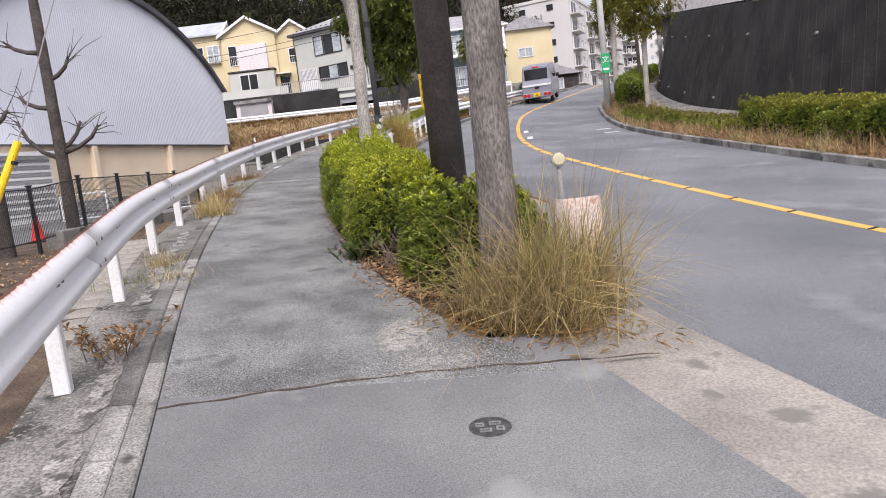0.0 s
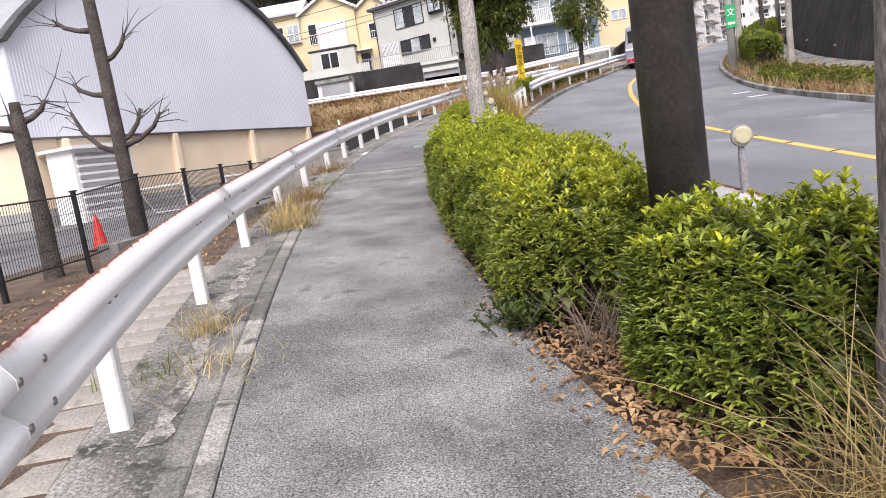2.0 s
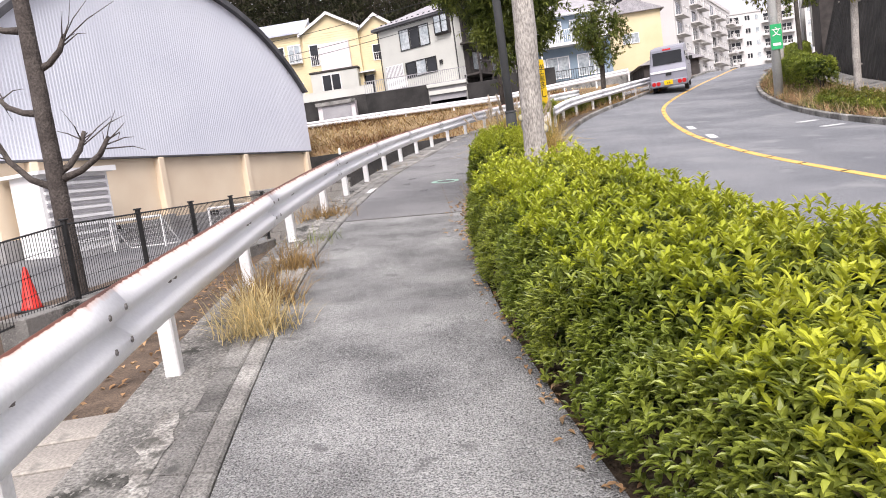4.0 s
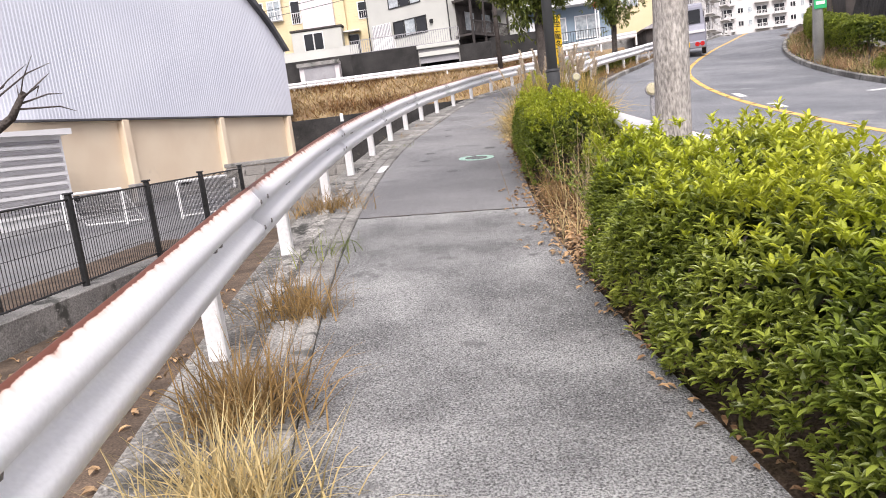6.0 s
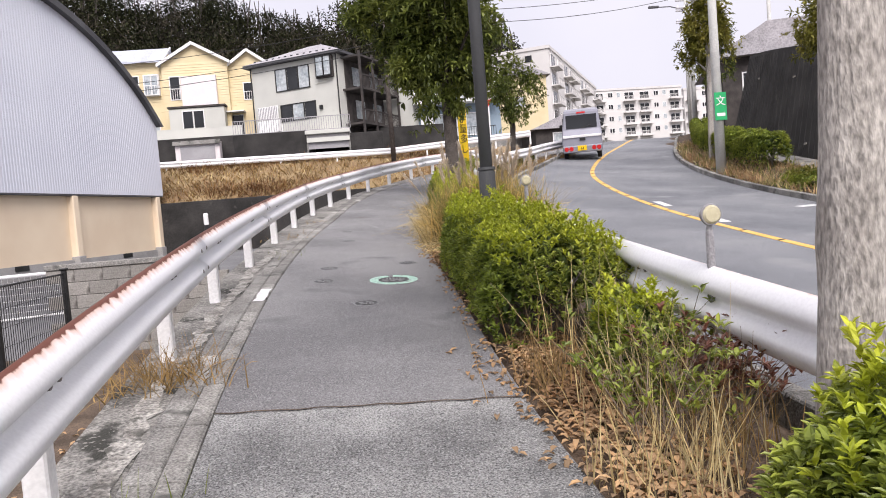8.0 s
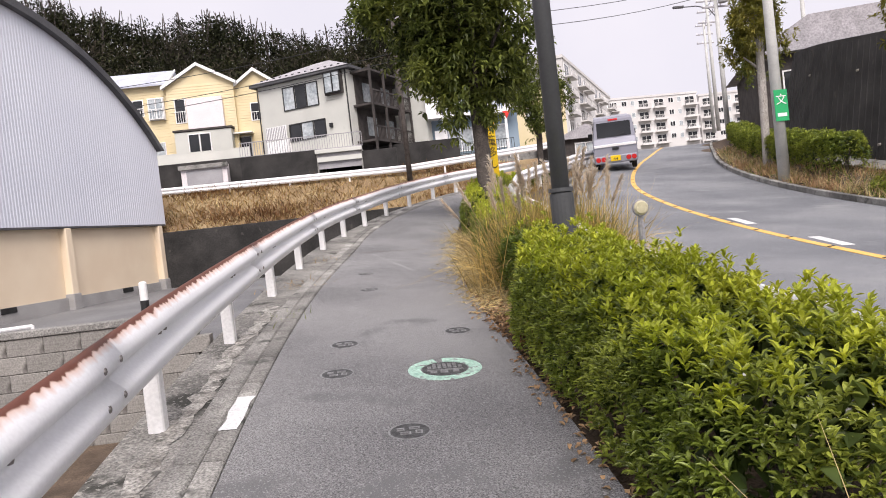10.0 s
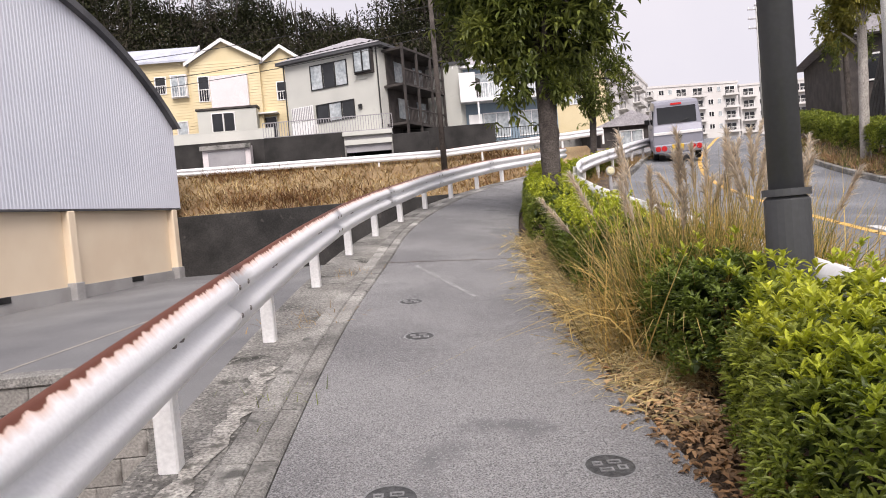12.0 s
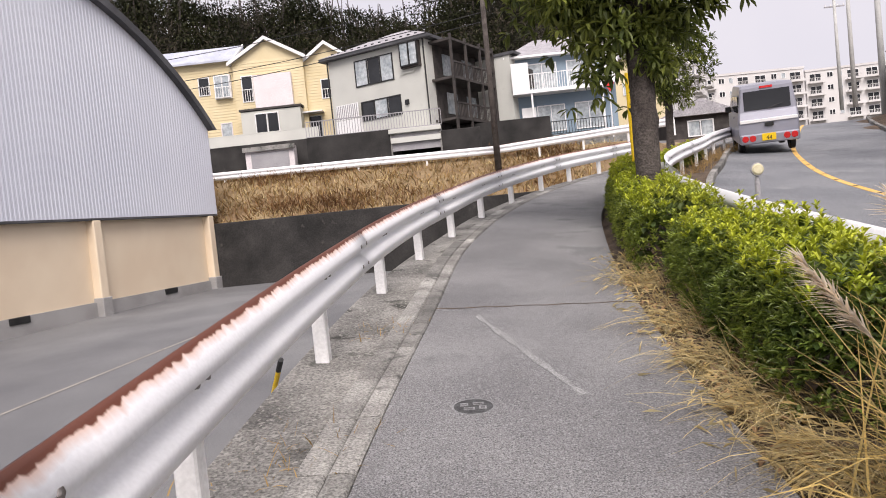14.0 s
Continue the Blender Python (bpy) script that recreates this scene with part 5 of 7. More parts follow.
# pampas grass round the lamp post
for x, y, n, h, lab in [(x_, y_, n_, h_, "clump of pampas grass with pale plumes") for x_, y_, n_, h_ in ((-0.55, 21.5, 2600, 1.15), (-0.2, 21.75, 2800, 1.28), (0.08, 21.4, 2400, 1.2))]:
    t_ = tuft(x, y, n, h, 0.27, GOLD, lab, "pampas_grass", 0.6, 0.011, r=0.19, group="pampas")
    m = n // 3
    blades("green_grass", np.stack([rg.normal(0, 0.14, m), rg.normal(0, 0.14, m), np.zeros(m)], 1), np.stack([rg.normal(0, 0.24, m), rg.normal(0, 0.24, m), np.ones(m)], 1), h * rg.uniform(0.5, 0.95, m), 0.008, GRASS_GREEN, t_, droop=rg.uniform(0, 0.7, m))
    k = 15
    foot = np.stack([rg.normal(0, 0.13, k), rg.normal(0, 0.13, k), np.zeros(k)], 1)
    way = unit(np.stack([rg.normal(0.0, 0.26, k), rg.normal(0, 0.22, k), np.ones(k)], 1))
    ln = h * rg.uniform(0.98, 1.22, k)
    bm = bmesh.new()
    for a, b, c in zip(foot, way, ln):
        tube([a, a + b * c * 0.5, a + b * c], [0.004, 0.003, 0.002], 4, bm, False)
    part("stalks", bm, STRAW, t_)
    pf, pw = [], []
    for a, b, c in zip(foot, way, ln):
        s = rg.uniform(0.78, 1.0, (220, 1))
        pf.append(a + b * c * s)
        pw.append(b * 1.0 + rg.normal(0, 0.24, (220, 3)))
    blades("plumes", np.concatenate(pf), np.concatenate(pw), 0.08, 0.009, PLUME, t_, "fluffy pale plumes", droop=0.5, seg=2)
STRAW_PINK = leafmat("salmon_grass", (0.4, 0.24, 0.15), (0.54, 0.36, 0.24), 0.4, 0.8, 0.25, 0.6)
# dry tufts on the far verge
for y in np.arange(8.5, 40, 0.42):
    x = float(ROAD_R(y)) + rg.uniform(0.35, 0.6 if y < 20 else 2.0)
    tuft(x, y, 190, rg.uniform(0.35, 0.6), 0.45, STRAW_PINK if rg.random() < 0.7 else STRAW, "dry grass clump on the far verge", droop=0.6, width=0.012, gz=lambda a, b: base(a, b) + 0.05, group="verge grass")
n = 9000
vy = rg.uniform(9, 46, n)
vx = ROAD_R(vy) + 0.25 + 2.0 * rg.random(n)
for part_, m_, lab in ((slice(0, 3600), STRAW_PINK, "salmon-brown dry grass on the far verge"), (slice(3600, 6600), STRAW, "straw-coloured grass on the far verge"), (slice(6600, n), GRASS_GREEN, "green grass among the straw on the far verge")):
    ax, ay = vx[part_], vy[part_]
    k = len(ax)
    tagged(blades("verge_grass", np.stack([ax, ay, base(ax, ay) + 0.02 + 0.2 * np.clip(ax - ROAD_R(ay) - 0.3, 0, 1)], 1), rg.normal(0, 0.5, (k, 3)) * [1, 1, 0] + [0, -0.1, 1], rg.uniform(0.2, 0.5, k), 0.022, m_, None, lab, droop=rg.uniform(0, 1, k), seg=2), category="grass")
for y in np.arange(24, 46, 0.8):
    tuft(float(PATH_R(y)) + rg.uniform(0.9, 1.2), y, 60, 0.5, 0.4, STRAW_BROWN, "dry grass clump in the planting strip", width=0.01)


def scatter(name, xs, ys, material, size, label, gz=None, slim=0.5):
    n = len(xs)
    p = np.stack([xs, ys, (gz or base)(xs, ys) + rg.uniform(0.006, 0.006 + 0.27 * size, n)], 1)
    d = np.stack([rg.normal(size=n), rg.normal(size=n), rg.normal(0, 0.25, n)], 1)
    ob = leaf_sheet(name, p, d, size * rg.uniform(0.6, 1.3, n), size * slim, material, None, label, fold=0.5)
    return tagged(ob, category="leaves")


def edge_leaves(y0, y1, n, off, sp):
    y = rg.uniform(y0, y1, n)
    return PATH_R(y) + rg.normal(off, sp, n), y


scatter("fallen_leaves", *edge_leaves(4.9, 6.8, 330, 0.25, 0.14), LEAF_DRY, 0.045, "brown fallen leaves at the strip's end")
scatter("fallen_leaves", *edge_leaves(5.6, 7.8, 1100, 0.2, 0.16), LEAF_DRY, 0.055, "brown leaf litter between bush and hedge")
scatter("fallen_leaves", *edge_leaves(6.6, 13.6, 260, 0.0, 0.05), LEAF_DRY, 0.05, "brown leaf litter along the hedge foot")
scatter("fallen_leaves", *edge_leaves(13.4, 16.4, 2000, 0.3, 0.18), LEAF_DRY, 0.065, "brown fallen leaves in the gap of the hedge")
scatter("fallen_leaves", *edge_leaves(16.6, 20.4, 220, 0.0, 0.06), LEAF_DRY, 0.05, "brown leaf litter along the hedge foot")
scatter("fallen_leaves", *edge_leaves(19.3, 21.0, 1300, 0.26, 0.13), LEAF_DRY, 0.055, "brown fallen leaves on the soil beside the lamp post")
scatter("fallen_leaves", *edge_leaves(19.6, 27, 420, 0.16, 0.12), LEAF_DRY, 0.06, "brown leaves and straw at the footpath edge")
ly = rg.uniform(7, 18, 900)
scatter("fallen_leaves", RAIL(ly) - rg.uniform(0.6, 3.2, 900), ly, LEAF_DRY, 0.08, "brown fallen leaves below the guardrail", gz=lambda x, y: height(x, y))

# ---- trees ----
def trunk_mesh(pts, radii, material, parent, knots=0, name="trunk", sides=18):
    bm = tube(pts, radii, sides)
    bmesh.ops.subdivide_edges(bm, edges=[e for e in bm.edges if abs((e.verts[0].co - e.verts[1].co).normalized().z) > 0.6], cuts=5)
    ks = [(Vector(pts[0]).lerp(Vector(pts[-1]), rg.uniform(0.1, 0.9)), rg.uniform(0, 6.28), rg.uniform(0.5, 1.0)) for _ in range(knots)]
    for v in bm.verts:
        c = Vector((np.interp(v.co.z, [p[2] for p in pts], [p[0] for p in pts]), np.interp(v.co.z, [p[2] for p in pts], [p[1] for p in pts]), v.co.z))
        o = v.co - c
        if o.length < 1e-5:
            continue
        g = 1 + 0.06 * noise.noise(Vector((v.co.x * 7, v.co.y * 7, v.co.z * 2))) + 0.03 * noise.noise(v.co * 19.0)
        ang = math.atan2(o.y, o.x)
        for kc, ka, ks_ in ks:
            dz = abs(v.co.z - kc.z)
            da = abs((ang - ka + math.pi) % (2 * math.pi) - math.pi)
            g += 0.3 * ks_ * math.exp(-((dz / 0.06) ** 2)) * math.exp(-((da / 0.4) ** 2))
        v.co = c + o * g
    return part(name, bm, material, parent, smooth=True)


def crown(parent, centre, radii, n, leaf, material, clusters=40, axis_up=0.5, label=""):
    """Leaf rosettes gathered in clumps, with gaps between them."""
    u = unit(rg.normal(size=(clusters, 3)))
    cl = np.array(centre) + u * np.array(radii) * rg.uniform(0.35, 1.0, (clusters, 1))
    i = rg.integers(0, clusters, n)
    p = cl[i] + rg.normal(0, 1, (n, 3)) * np.array(radii) * 0.15
    ax = unit(p - np.array(centre)) + [0, 0, axis_up] + rg.normal(0, 0.3, (n, 3))
    f, d = rosettes(p, ax, 7, leaf, spread=1.1)
    leaf_sheet("crown", f, d, leaf * rg.uniform(0.7, 1.25, len(f)), leaf * 0.3, material, parent, label)
    return cl


def tree(x, y, r, h, fork, crown_c, crown_r, n, leaf, label, material=BARK, lean=(0.0, 0.0), knots=6, leaf_m=None, clusters=40, gz=None, group="street trees", limbs=9):
    z = float((gz or base)(x, y)) - 0.05
    th = thing("tree", (x, y, z), label, "tree", group)
    top = np.array([lean[0] * h, lean[1] * h, h])
    pts = [tuple(top * t + np.array([0.03 * math.sin(5 * t + x), 0.03 * math.cos(4 * t), 0])) for t in np.linspace(0, 1, 7)]
    trunk_mesh(pts, [r * 1.18, r * 1.03, r * 1.0, r * 0.97, r * 0.9, r * 0.7, r * 0.4], material, th, knots)
    cl = crown(th, crown_c, crown_r, n, leaf, leaf_m or LEAF_TREE, clusters)
    for q in range(min(limbs, clusters)):
        e = cl[q]
        t0 = rg.uniform(fork, 0.95)
        a = top * t0
        m = (a + e) / 2 + [0, 0, 0.12]
        part("limb", tube([a, m, e], [r * 0.4, r * 0.22, r * 0.06], 7), material, th, smooth=True)
    return th


tree(1.4, 5.3, 0.135, 5.2, 0.75, (0.2, 0.2, 5.6), (1.6, 1.6, 1.2), 700, 0.12, "grey knotted street tree rising from dry grass", BARK_MID, lean=(0.045, 0.0), knots=12)
tree(-0.24, 13.75, 0.112, 6.4, 0.42, (-0.25, 0.6, 5.2), (1.7, 1.7, 1.7), 1500, 0.13, "grey knotted street tree in the hedge gap", lean=(0.025, 0.0), knots=16)
low_tree = tree(0.15, 28.9, 0.16, 5.6, 0.35, (-0.15, 0.0, 4.6), (1.45, 1.6, 2.1), 2500, 0.2, "evergreen street tree with large dark leaves", BARK_DARK, knots=5, clusters=44, leaf_m=LEAF_TREE)
crown(low_tree, (-1.5, 0.0, 4.5), (0.9, 1.0, 0.75), 380, 0.19, LEAF_TREE, 14)
crown(low_tree, (-0.8, -0.3, 3.5), (0.7, 0.8, 0.7), 260, 0.19, LEAF_TREE, 12)
crown(low_tree, (0.35, 0.0, 3.3), (0.75, 0.75, 1.0), 600, 0.19, LEAF_TREE, 18)
tree(4.5, 42.2, 0.12, 3.6, 0.35, (0, 0, 3.3), (1.35, 1.35, 1.5), 1100, 0.17, "evergreen street tree beside the road", BARK_DARK, knots=3, leaf_m=LEAF_TREE)
tree(10.9, 36.6, 0.13, 6.2, 0.4, (0, 0, 4.7), (1.05, 1.05, 1.7), 900, 0.2, "olive-leaved tree on the far verge beside the sign pole", BARK, knots=3, leaf_m=LEAF_OLIVE, clusters=26, gz=lambda x, y: base(x, y) + 0.15)
tree(9.7, 27.8, 0.1, 5.0, 0.5, (0, 0, 4.4), (1.1, 1.1, 1.3), 700, 0.17, "olive-leaved street tree on the grassy far verge", BARK, knots=3, leaf_m=LEAF_OLIVE, clusters=22, gz=lambda x, y: base(x, y) + 0.1)
tree(13.6, 41.5, 0.1, 5.0, 0.4, (0, 0, 4.2), (1.0, 1.0, 1.6), 420, 0.17, "sparse pruned tree beside the upper verge", BARK_DARK, knots=3, leaf_m=LEAF_TREE, clusters=16, gz=lambda x, y: base(x, y) + 0.15)
tree(-13.5, 17.0, 0.15, 4.0, 0.4, (0, 0, 2.4), (1.6, 1.6, 1.6), 600, 0.2, "leafy bush tree in the yard", BARK_DARK, knots=0, leaf_m=LEAF_TREE, gz=lambda x, y: yard(y))


def pruned_tree(x, y, r, h, limbs, label):
    """A hard-pruned bare tree: trunk, stubby limbs with upturned ends, thin twigs."""
    z = float(yard(y)) - 0.1
    th = thing("bare_tree", (x, y, z), label, "tree", "bare trees")
    trunk_mesh([(0.02 * math.sin(3 * t), 0, h * t) for t in np.linspace(0, 1, 6)], [r * 1.2, r, r * 0.95, r * 0.9, r * 0.8, r * 0.6], BARK_DARK, th, 6)
    for hz, ang, ln, up in limbs:
        a = np.array([0, 0, hz])
        d = np.array([math.cos(ang), math.sin(ang), 0])
        p1 = a + d * ln * 0.45 + [0, 0, up * 0.2]
        p2 = a + d * ln * 0.8 + [0, 0, up * 0.55]
        p3 = a + d * ln + [0, 0, up]
        lb = part("limb", tube([a, p1, p2, p3], [r * 0.48, r * 0.36, r * 0.33, r * 0.22], 9), BARK_DARK, th, smooth=True)
        bm = bmesh.new()
        for q in range(6):
            e = p3 + rg.normal(0, 0.34, 3) + [d[0] * 0.2, d[1] * 0.2, 0.25]
            tube([p3 - (p3 - p2) * rg.random(), (p3 + e) / 2 + rg.normal(0, 0.05, 3), e], [0.012, 0.008, 0.003], 4, bm, False)
        part("twig_mass", bm, BARK_DARK, lb, kind="stuff")
    return th


pruned_tree(-7.16, 15.9, 0.13, 6.2, [(2.0, 0.1, 0.9, 0.55), (1.9, 3.2, 0.8, 0.9), (3.0, 2.9, 0.8, 0.35), (2.1, 0.5, 0.5, 0.6), (4.2, 3.0, 0.8, 0.3), (3.6, 0.3, 0.5, 0.5)], "bare hard-pruned tree with stubby limbs behind the fence")
pruned_tree(-6.75, 12.7, 0.125, 2.7, [(2.4, 0.6, 0.4, 0.3), (2.3, 3.3, 0.7, 0.35), (2.0, 2.4, 0.5, 0.6)], "bare lopped tree stump behind the fence")

# ---- dry bank and the wooded hill ----
n = 9000
bx, by = rg.uniform(-27, 3.5, n), rg.uniform(49.0, 53.2, n)
bank = blades("bank_grass", np.stack([bx, by, height(bx, by) - 0.03], 1), rg.normal(0, 0.5, (n, 3)) * [1, 1, 0] + [0, -0.1, 1], rg.uniform(0.2, 0.55, n), 0.05, STRAW_BROWN, None, "brown dry grass covering the bank", droop=rg.uniform(0, 1, n), seg=2)
tagged(bank, category="grass")
n = 3500
bx, by = rg.uniform(-27, 5, n), rg.uniform(48.9, 53.2, n)
bank2 = blades("bank_grass", np.stack([bx, by, height(bx, by) - 0.03], 1), rg.normal(0, 0.6, (n, 3)) * [1, 1, 0] + [0, -0.1, 1], rg.uniform(0.2, 0.5, n), 0.05, STRAW, None, "straw patches on the dry bank", droop=rg.uniform(0, 1, n), seg=2)
tagged(bank2, category="grass")


def woods(name, n_trees, x0, x1, y0, y1, leaves_each, size, material, label, tall=(2.5, 5.0), slim=0.55, rad=(1.6, 2.8), lift=0.0, min_z=14.0):
    tx, ty = rg.uniform(x0, x1, n_trees), rg.uniform(y0, y1, n_trees)
    tz = height(tx, ty)
    ok = (tz > min_z) & (tx < 6 + 0.45 * (ty - 84))
    tx, ty, tz = tx[ok], ty[ok], tz[ok]
    m = len(tx)
    hh = rg.uniform(*tall, m)
    rr = rg.uniform(*rad, m)
    i = np.repeat(np.arange(m), leaves_each)
    u = unit(rg.normal(size=(len(i), 3)))
    k = rg.uniform(0.5, 1.05, (len(i), 1))
    p = np.stack([tx, ty, tz + lift + hh * 0.6], 1)[i] + u * k * np.stack([rr, rr, hh * 0.5], 1)[i]
    ob = leaf_sheet(name, p, u + rg.normal(0, 0.8, u.shape), size * rg.uniform(0.6, 1.4, len(i)), size * slim, material, None, label, fold=0.3)
    return tagged(ob, category="trees"), tx, ty, tz


woods("evergreen_woods", 1900, -115, 54, 84, 136, 130, 0.5, LEAF_FOREST, "dark evergreen woods covering the hillside", (3, 6))
woods("bare_woods", 1100, -115, 50, 82, 124, 95, 1.0, TWIG_FOREST, "grey-brown leafless woods on the hillside", (3, 5.5), 0.12)
_, tx, ty, tz = woods("ridge_trees", 260, -110, 46, 122, 136, 170, 0.42, LEAF_FOREST, "thin-trunked trees along the ridge against the sky", (3.0, 4.5), 0.55, (1.3, 2.4), 3.2, 20.0)
bm = bmesh.new()
for x, y, z in zip(tx, ty, tz):
    tube([(x, y, z), (x + rg.normal(0, 0.4), y, z + 4.5), (x + rg.normal(0, 0.6), y, z + 8.5)], [0.22, 0.16, 0.06], 5, bm, False)
tagged(part("ridge_trunks", bm, BARK_DARK, None, "slender dark trunks along the ridge", kind="stuff"), category="trees")

SAND = mat("sand_film", (0.42, 0.41, 0.38), (0.56, 0.54, 0.5), 6.0, 0.95, 0.5, 90, grain=0.4, speck=((0.2, 0.2, 0.2), 0.55, 25, 0.6))
k = 16000
sx_ = np.concatenate([rg.normal(0.7, 0.07, k), rg.normal(0.95, 0.22, k // 6)])
sy_ = np.concatenate([rg.normal(4.75, 0.12, k), rg.normal(4.3, 0.12, k // 6)])
keep = sx_ < PATH_R(sy_) + 0.1
scatter("sand_grains", sx_[keep], sy_[keep], SAND, 0.013, "pale sand washed out of the planting strip")

n = 5200
ci = rg.integers(0, 26, n)
ccx, ccy = rg.uniform(-26, 2, 26), rg.uniform(49.4, 52.8, 26)
bx, by = ccx[ci] + rg.normal(0, 0.8, n), np.clip(ccy[ci] + rg.normal(0, 0.35, n), 49.0, 53.0)
tagged(blades("bank_scrub", np.stack([bx, by, height(bx, by) - 0.03], 1), rg.normal(0, 0.5, (n, 3)) * [1, 1, 0] + [0, -0.1, 1], rg.uniform(0.25, 0.75, n), 0.045, RUSSET, None, "russet-brown scrub patches on the bank", droop=rg.uniform(0, 1, n), seg=2), category="grass")
ly = rg.normal(4.9, 0.25, 1500)
lx = PATH_R(ly) + rg.normal(0.42, 0.26, 1500)
scatter("straw_litter", lx, ly, STRAW_BROWN, 0.11, "brown straw litter in front of the dry grass", slim=0.07)
lx, ly = edge_leaves(20.2, 27.5, 1300, 0.12, 0.13)
scatter("straw_litter", lx, ly, STRAW, 0.14, "pale straw litter along the footpath edge", slim=0.06)

# ---- seams, scuffs and patches on the footpath ----
def ribbon(name, pts, width, material, label, category, lift=0.009, ragged=0.3):
    """A thin uneven band laid on the footpath."""
    vs, n = [], len(pts)
    for k, (x, y) in enumerate(pts):
        a, b = pts[max(k - 1, 0)], pts[min(k + 1, n - 1)]
        d = Vector((b[0] - a[0], b[1] - a[1], 0)).normalized()
        w = width * 0.5 * (1 + ragged * math.sin(k * 2.1) * math.cos(k * 0.83 + x))
        for sg in (1, -1):
            px, py = x - sg * d.y * w * (1 + 0.2 * math.sin(k * 3.7 + sg)), y + sg * d.x * w
            vs.append((px, py, float(base(px, py)) + lift))
    fs = [(2 * k, 2 * k + 1, 2 * k + 3, 2 * k + 2) for k in range(n - 1)]
    return tagged(raw(name, vs, fs, material, None, label, kind="structure"), category=category)


SCUFF = mat("pale_scuff", (0.24, 0.238, 0.235), (0.32, 0.318, 0.312), 5.0, 0.9, 0.6, 120, grain=0.6)
LIME = mat("crumbling_mortar", (0.24, 0.225, 0.2), (0.46, 0.44, 0.4), 7.0, 0.95, 1.0, 55, grain=0.55, spot=((0.13, 0.125, 0.11), 0.55, 9.0), dist=0.02)
ribbon("expansion_joint", [(-2.66 + 1.74 * k / 16, 25.5 - 0.08 * k / 16 + 0.012 * math.sin(k * 1.9)) for k in range(17)], 0.022, SOIL, "dark seam across the smooth footpath", "joint")
ribbon("expansion_joint", [(-2.9 + 1.8 * k / 16, 15.25 + 0.01 * math.sin(k * 2.3)) for k in range(17)], 0.012, SOIL, "dirty seam where coarse and smooth asphalt meet", "joint")
ribbon("scuff_mark", [(-2.27 + 0.52 * k / 14, 25.2 - 1.85 * k / 14) for k in range(15)], 0.045, SCUFF, "faint pale scuff on the footpath", "mark", ragged=0.6)
for y0, y1 in ((2.2, 5.4), (6.0, 9.6), (12.8, 21.6)):
    ys_ = np.arange(y0, y1, 0.11)
    ribbon("mortar_strip", [(float(PATH_L(v)) - 0.37 + 0.02 * math.sin(v * 3.1), float(v)) for v in ys_], 0.12, LIME, "crumbling pale mortar strip on the rail footing", "mortar", lift=0.006, ragged=0.55)
ribbon("paint_patch", [(float(PATH_L(v)) - 0.06, float(v)) for v in (17.95, 18.1, 18.25, 18.4, 18.5)], 0.1, ROAD_WHITE, "white paint patch on an edging stone", "paint", lift=0.026, ragged=0.05)
# concrete drain covers below the guardrail
drain = thing("drain", (0, 0, 0), "row of concrete drain covers below the guardrail", "drain", kind="structure")
for k in range(14):
    y = 5.6 + k * 0.31
    x = float(RAIL(y)) - 0.5
    part("drain_cover", box(-0.23, -0.146, -0.08, 0.23, 0.146, 0.0, 0.008), CONC_PALE, drain).matrix_basis = pose(x, y, float(base(x, y)) - 0.1, 5.5, 0, 15 - k * 0.3)

# ---- dark battered wall on the far side of the road ----
WALL_Y = np.array([2, 8, 14, 20, 27, 34, 40, 43.5])
WALL_X = np.array([12.2, 10.9, 10.3, 10.3, 11.0, 12.3, 13.9, 15.2])
WALL_T = np.array([2.4, 3.0, 3.8, 5.0, 6.2, 7.3, 8.3, 8.8])
wf, wt = curve(WALL_Y, WALL_X), curve(WALL_Y, WALL_T)
vs, fs = [], []
yy = np.arange(2, 43.6, 0.5)
for y in yy:
    x, zt, zb = float(wf(y)), float(wt(y)), float(base(9, y)) - 0.3
    lean = 0.28 * (zt - zb)
    vs += [(x, y, zb), (x + lean, y, zt), (x + lean + 0.4, y, zt), (x + lean + 0.9, y, zb)]
for i in range(len(yy) - 1):
    for k in range(4):
        fs.append((i * 4 + k, i * 4 + (k + 1) % 4, i * 4 + 4 + (k + 1) % 4, i * 4 + 4 + k))
fs += [(3, 2, 1, 0), tuple(range(len(vs) - 4, len(vs)))]
wall_e = tagged(raw("wall_east", vs, fs, CONC_DARK, None, "tall dark stained concrete retaining wall leaning back", kind="structure"), category="wall")
# slanting shutter-board ribs on its face, weep pipes
vs, fs = [], []
for y in np.arange(2.3, 43, 0.42):
    y2 = min(y + 0.9, 43.4)
    p = []
    for a, t in ((y, 0.05), (y2, 0.97)):
        x, zt, zb = float(wf(a)), float(wt(a)), float(base(9, a)) - 0.3
        p.append(Vector((x + 0.28 * (zt - zb) * t, a, zb + (zt - zb) * t)))
    k = len(vs)
    for q in p:
        vs += [(q.x - 0.004, q.y - 0.02, q.z), (q.x - 0.022, q.y, q.z), (q.x - 0.004, q.y + 0.02, q.z)]
    fs += [(k, k + 1, k + 4, k + 3), (k + 1, k + 2, k + 5, k + 4)]
raw("board_marks", vs, fs, CONC_DARK, wall_e, kind="stuff")
for k in range(16):
    y = 7 + k * 2.2
    t = 0.25 + 0.5 * (k % 2)
    x, zt, zb = float(wf(y)), float(wt(y)), float(base(9, y)) - 0.3
    part("weep_pipe", tube([(x + 0.28 * (zt - zb) * t - 0.07, y, zb + (zt - zb) * t), (x + 0.28 * (zt - zb) * t + 0.1, y, zb + (zt - zb) * t)], 0.04, 10), CONC_PALE, wall_e)
vs, fs = [], []
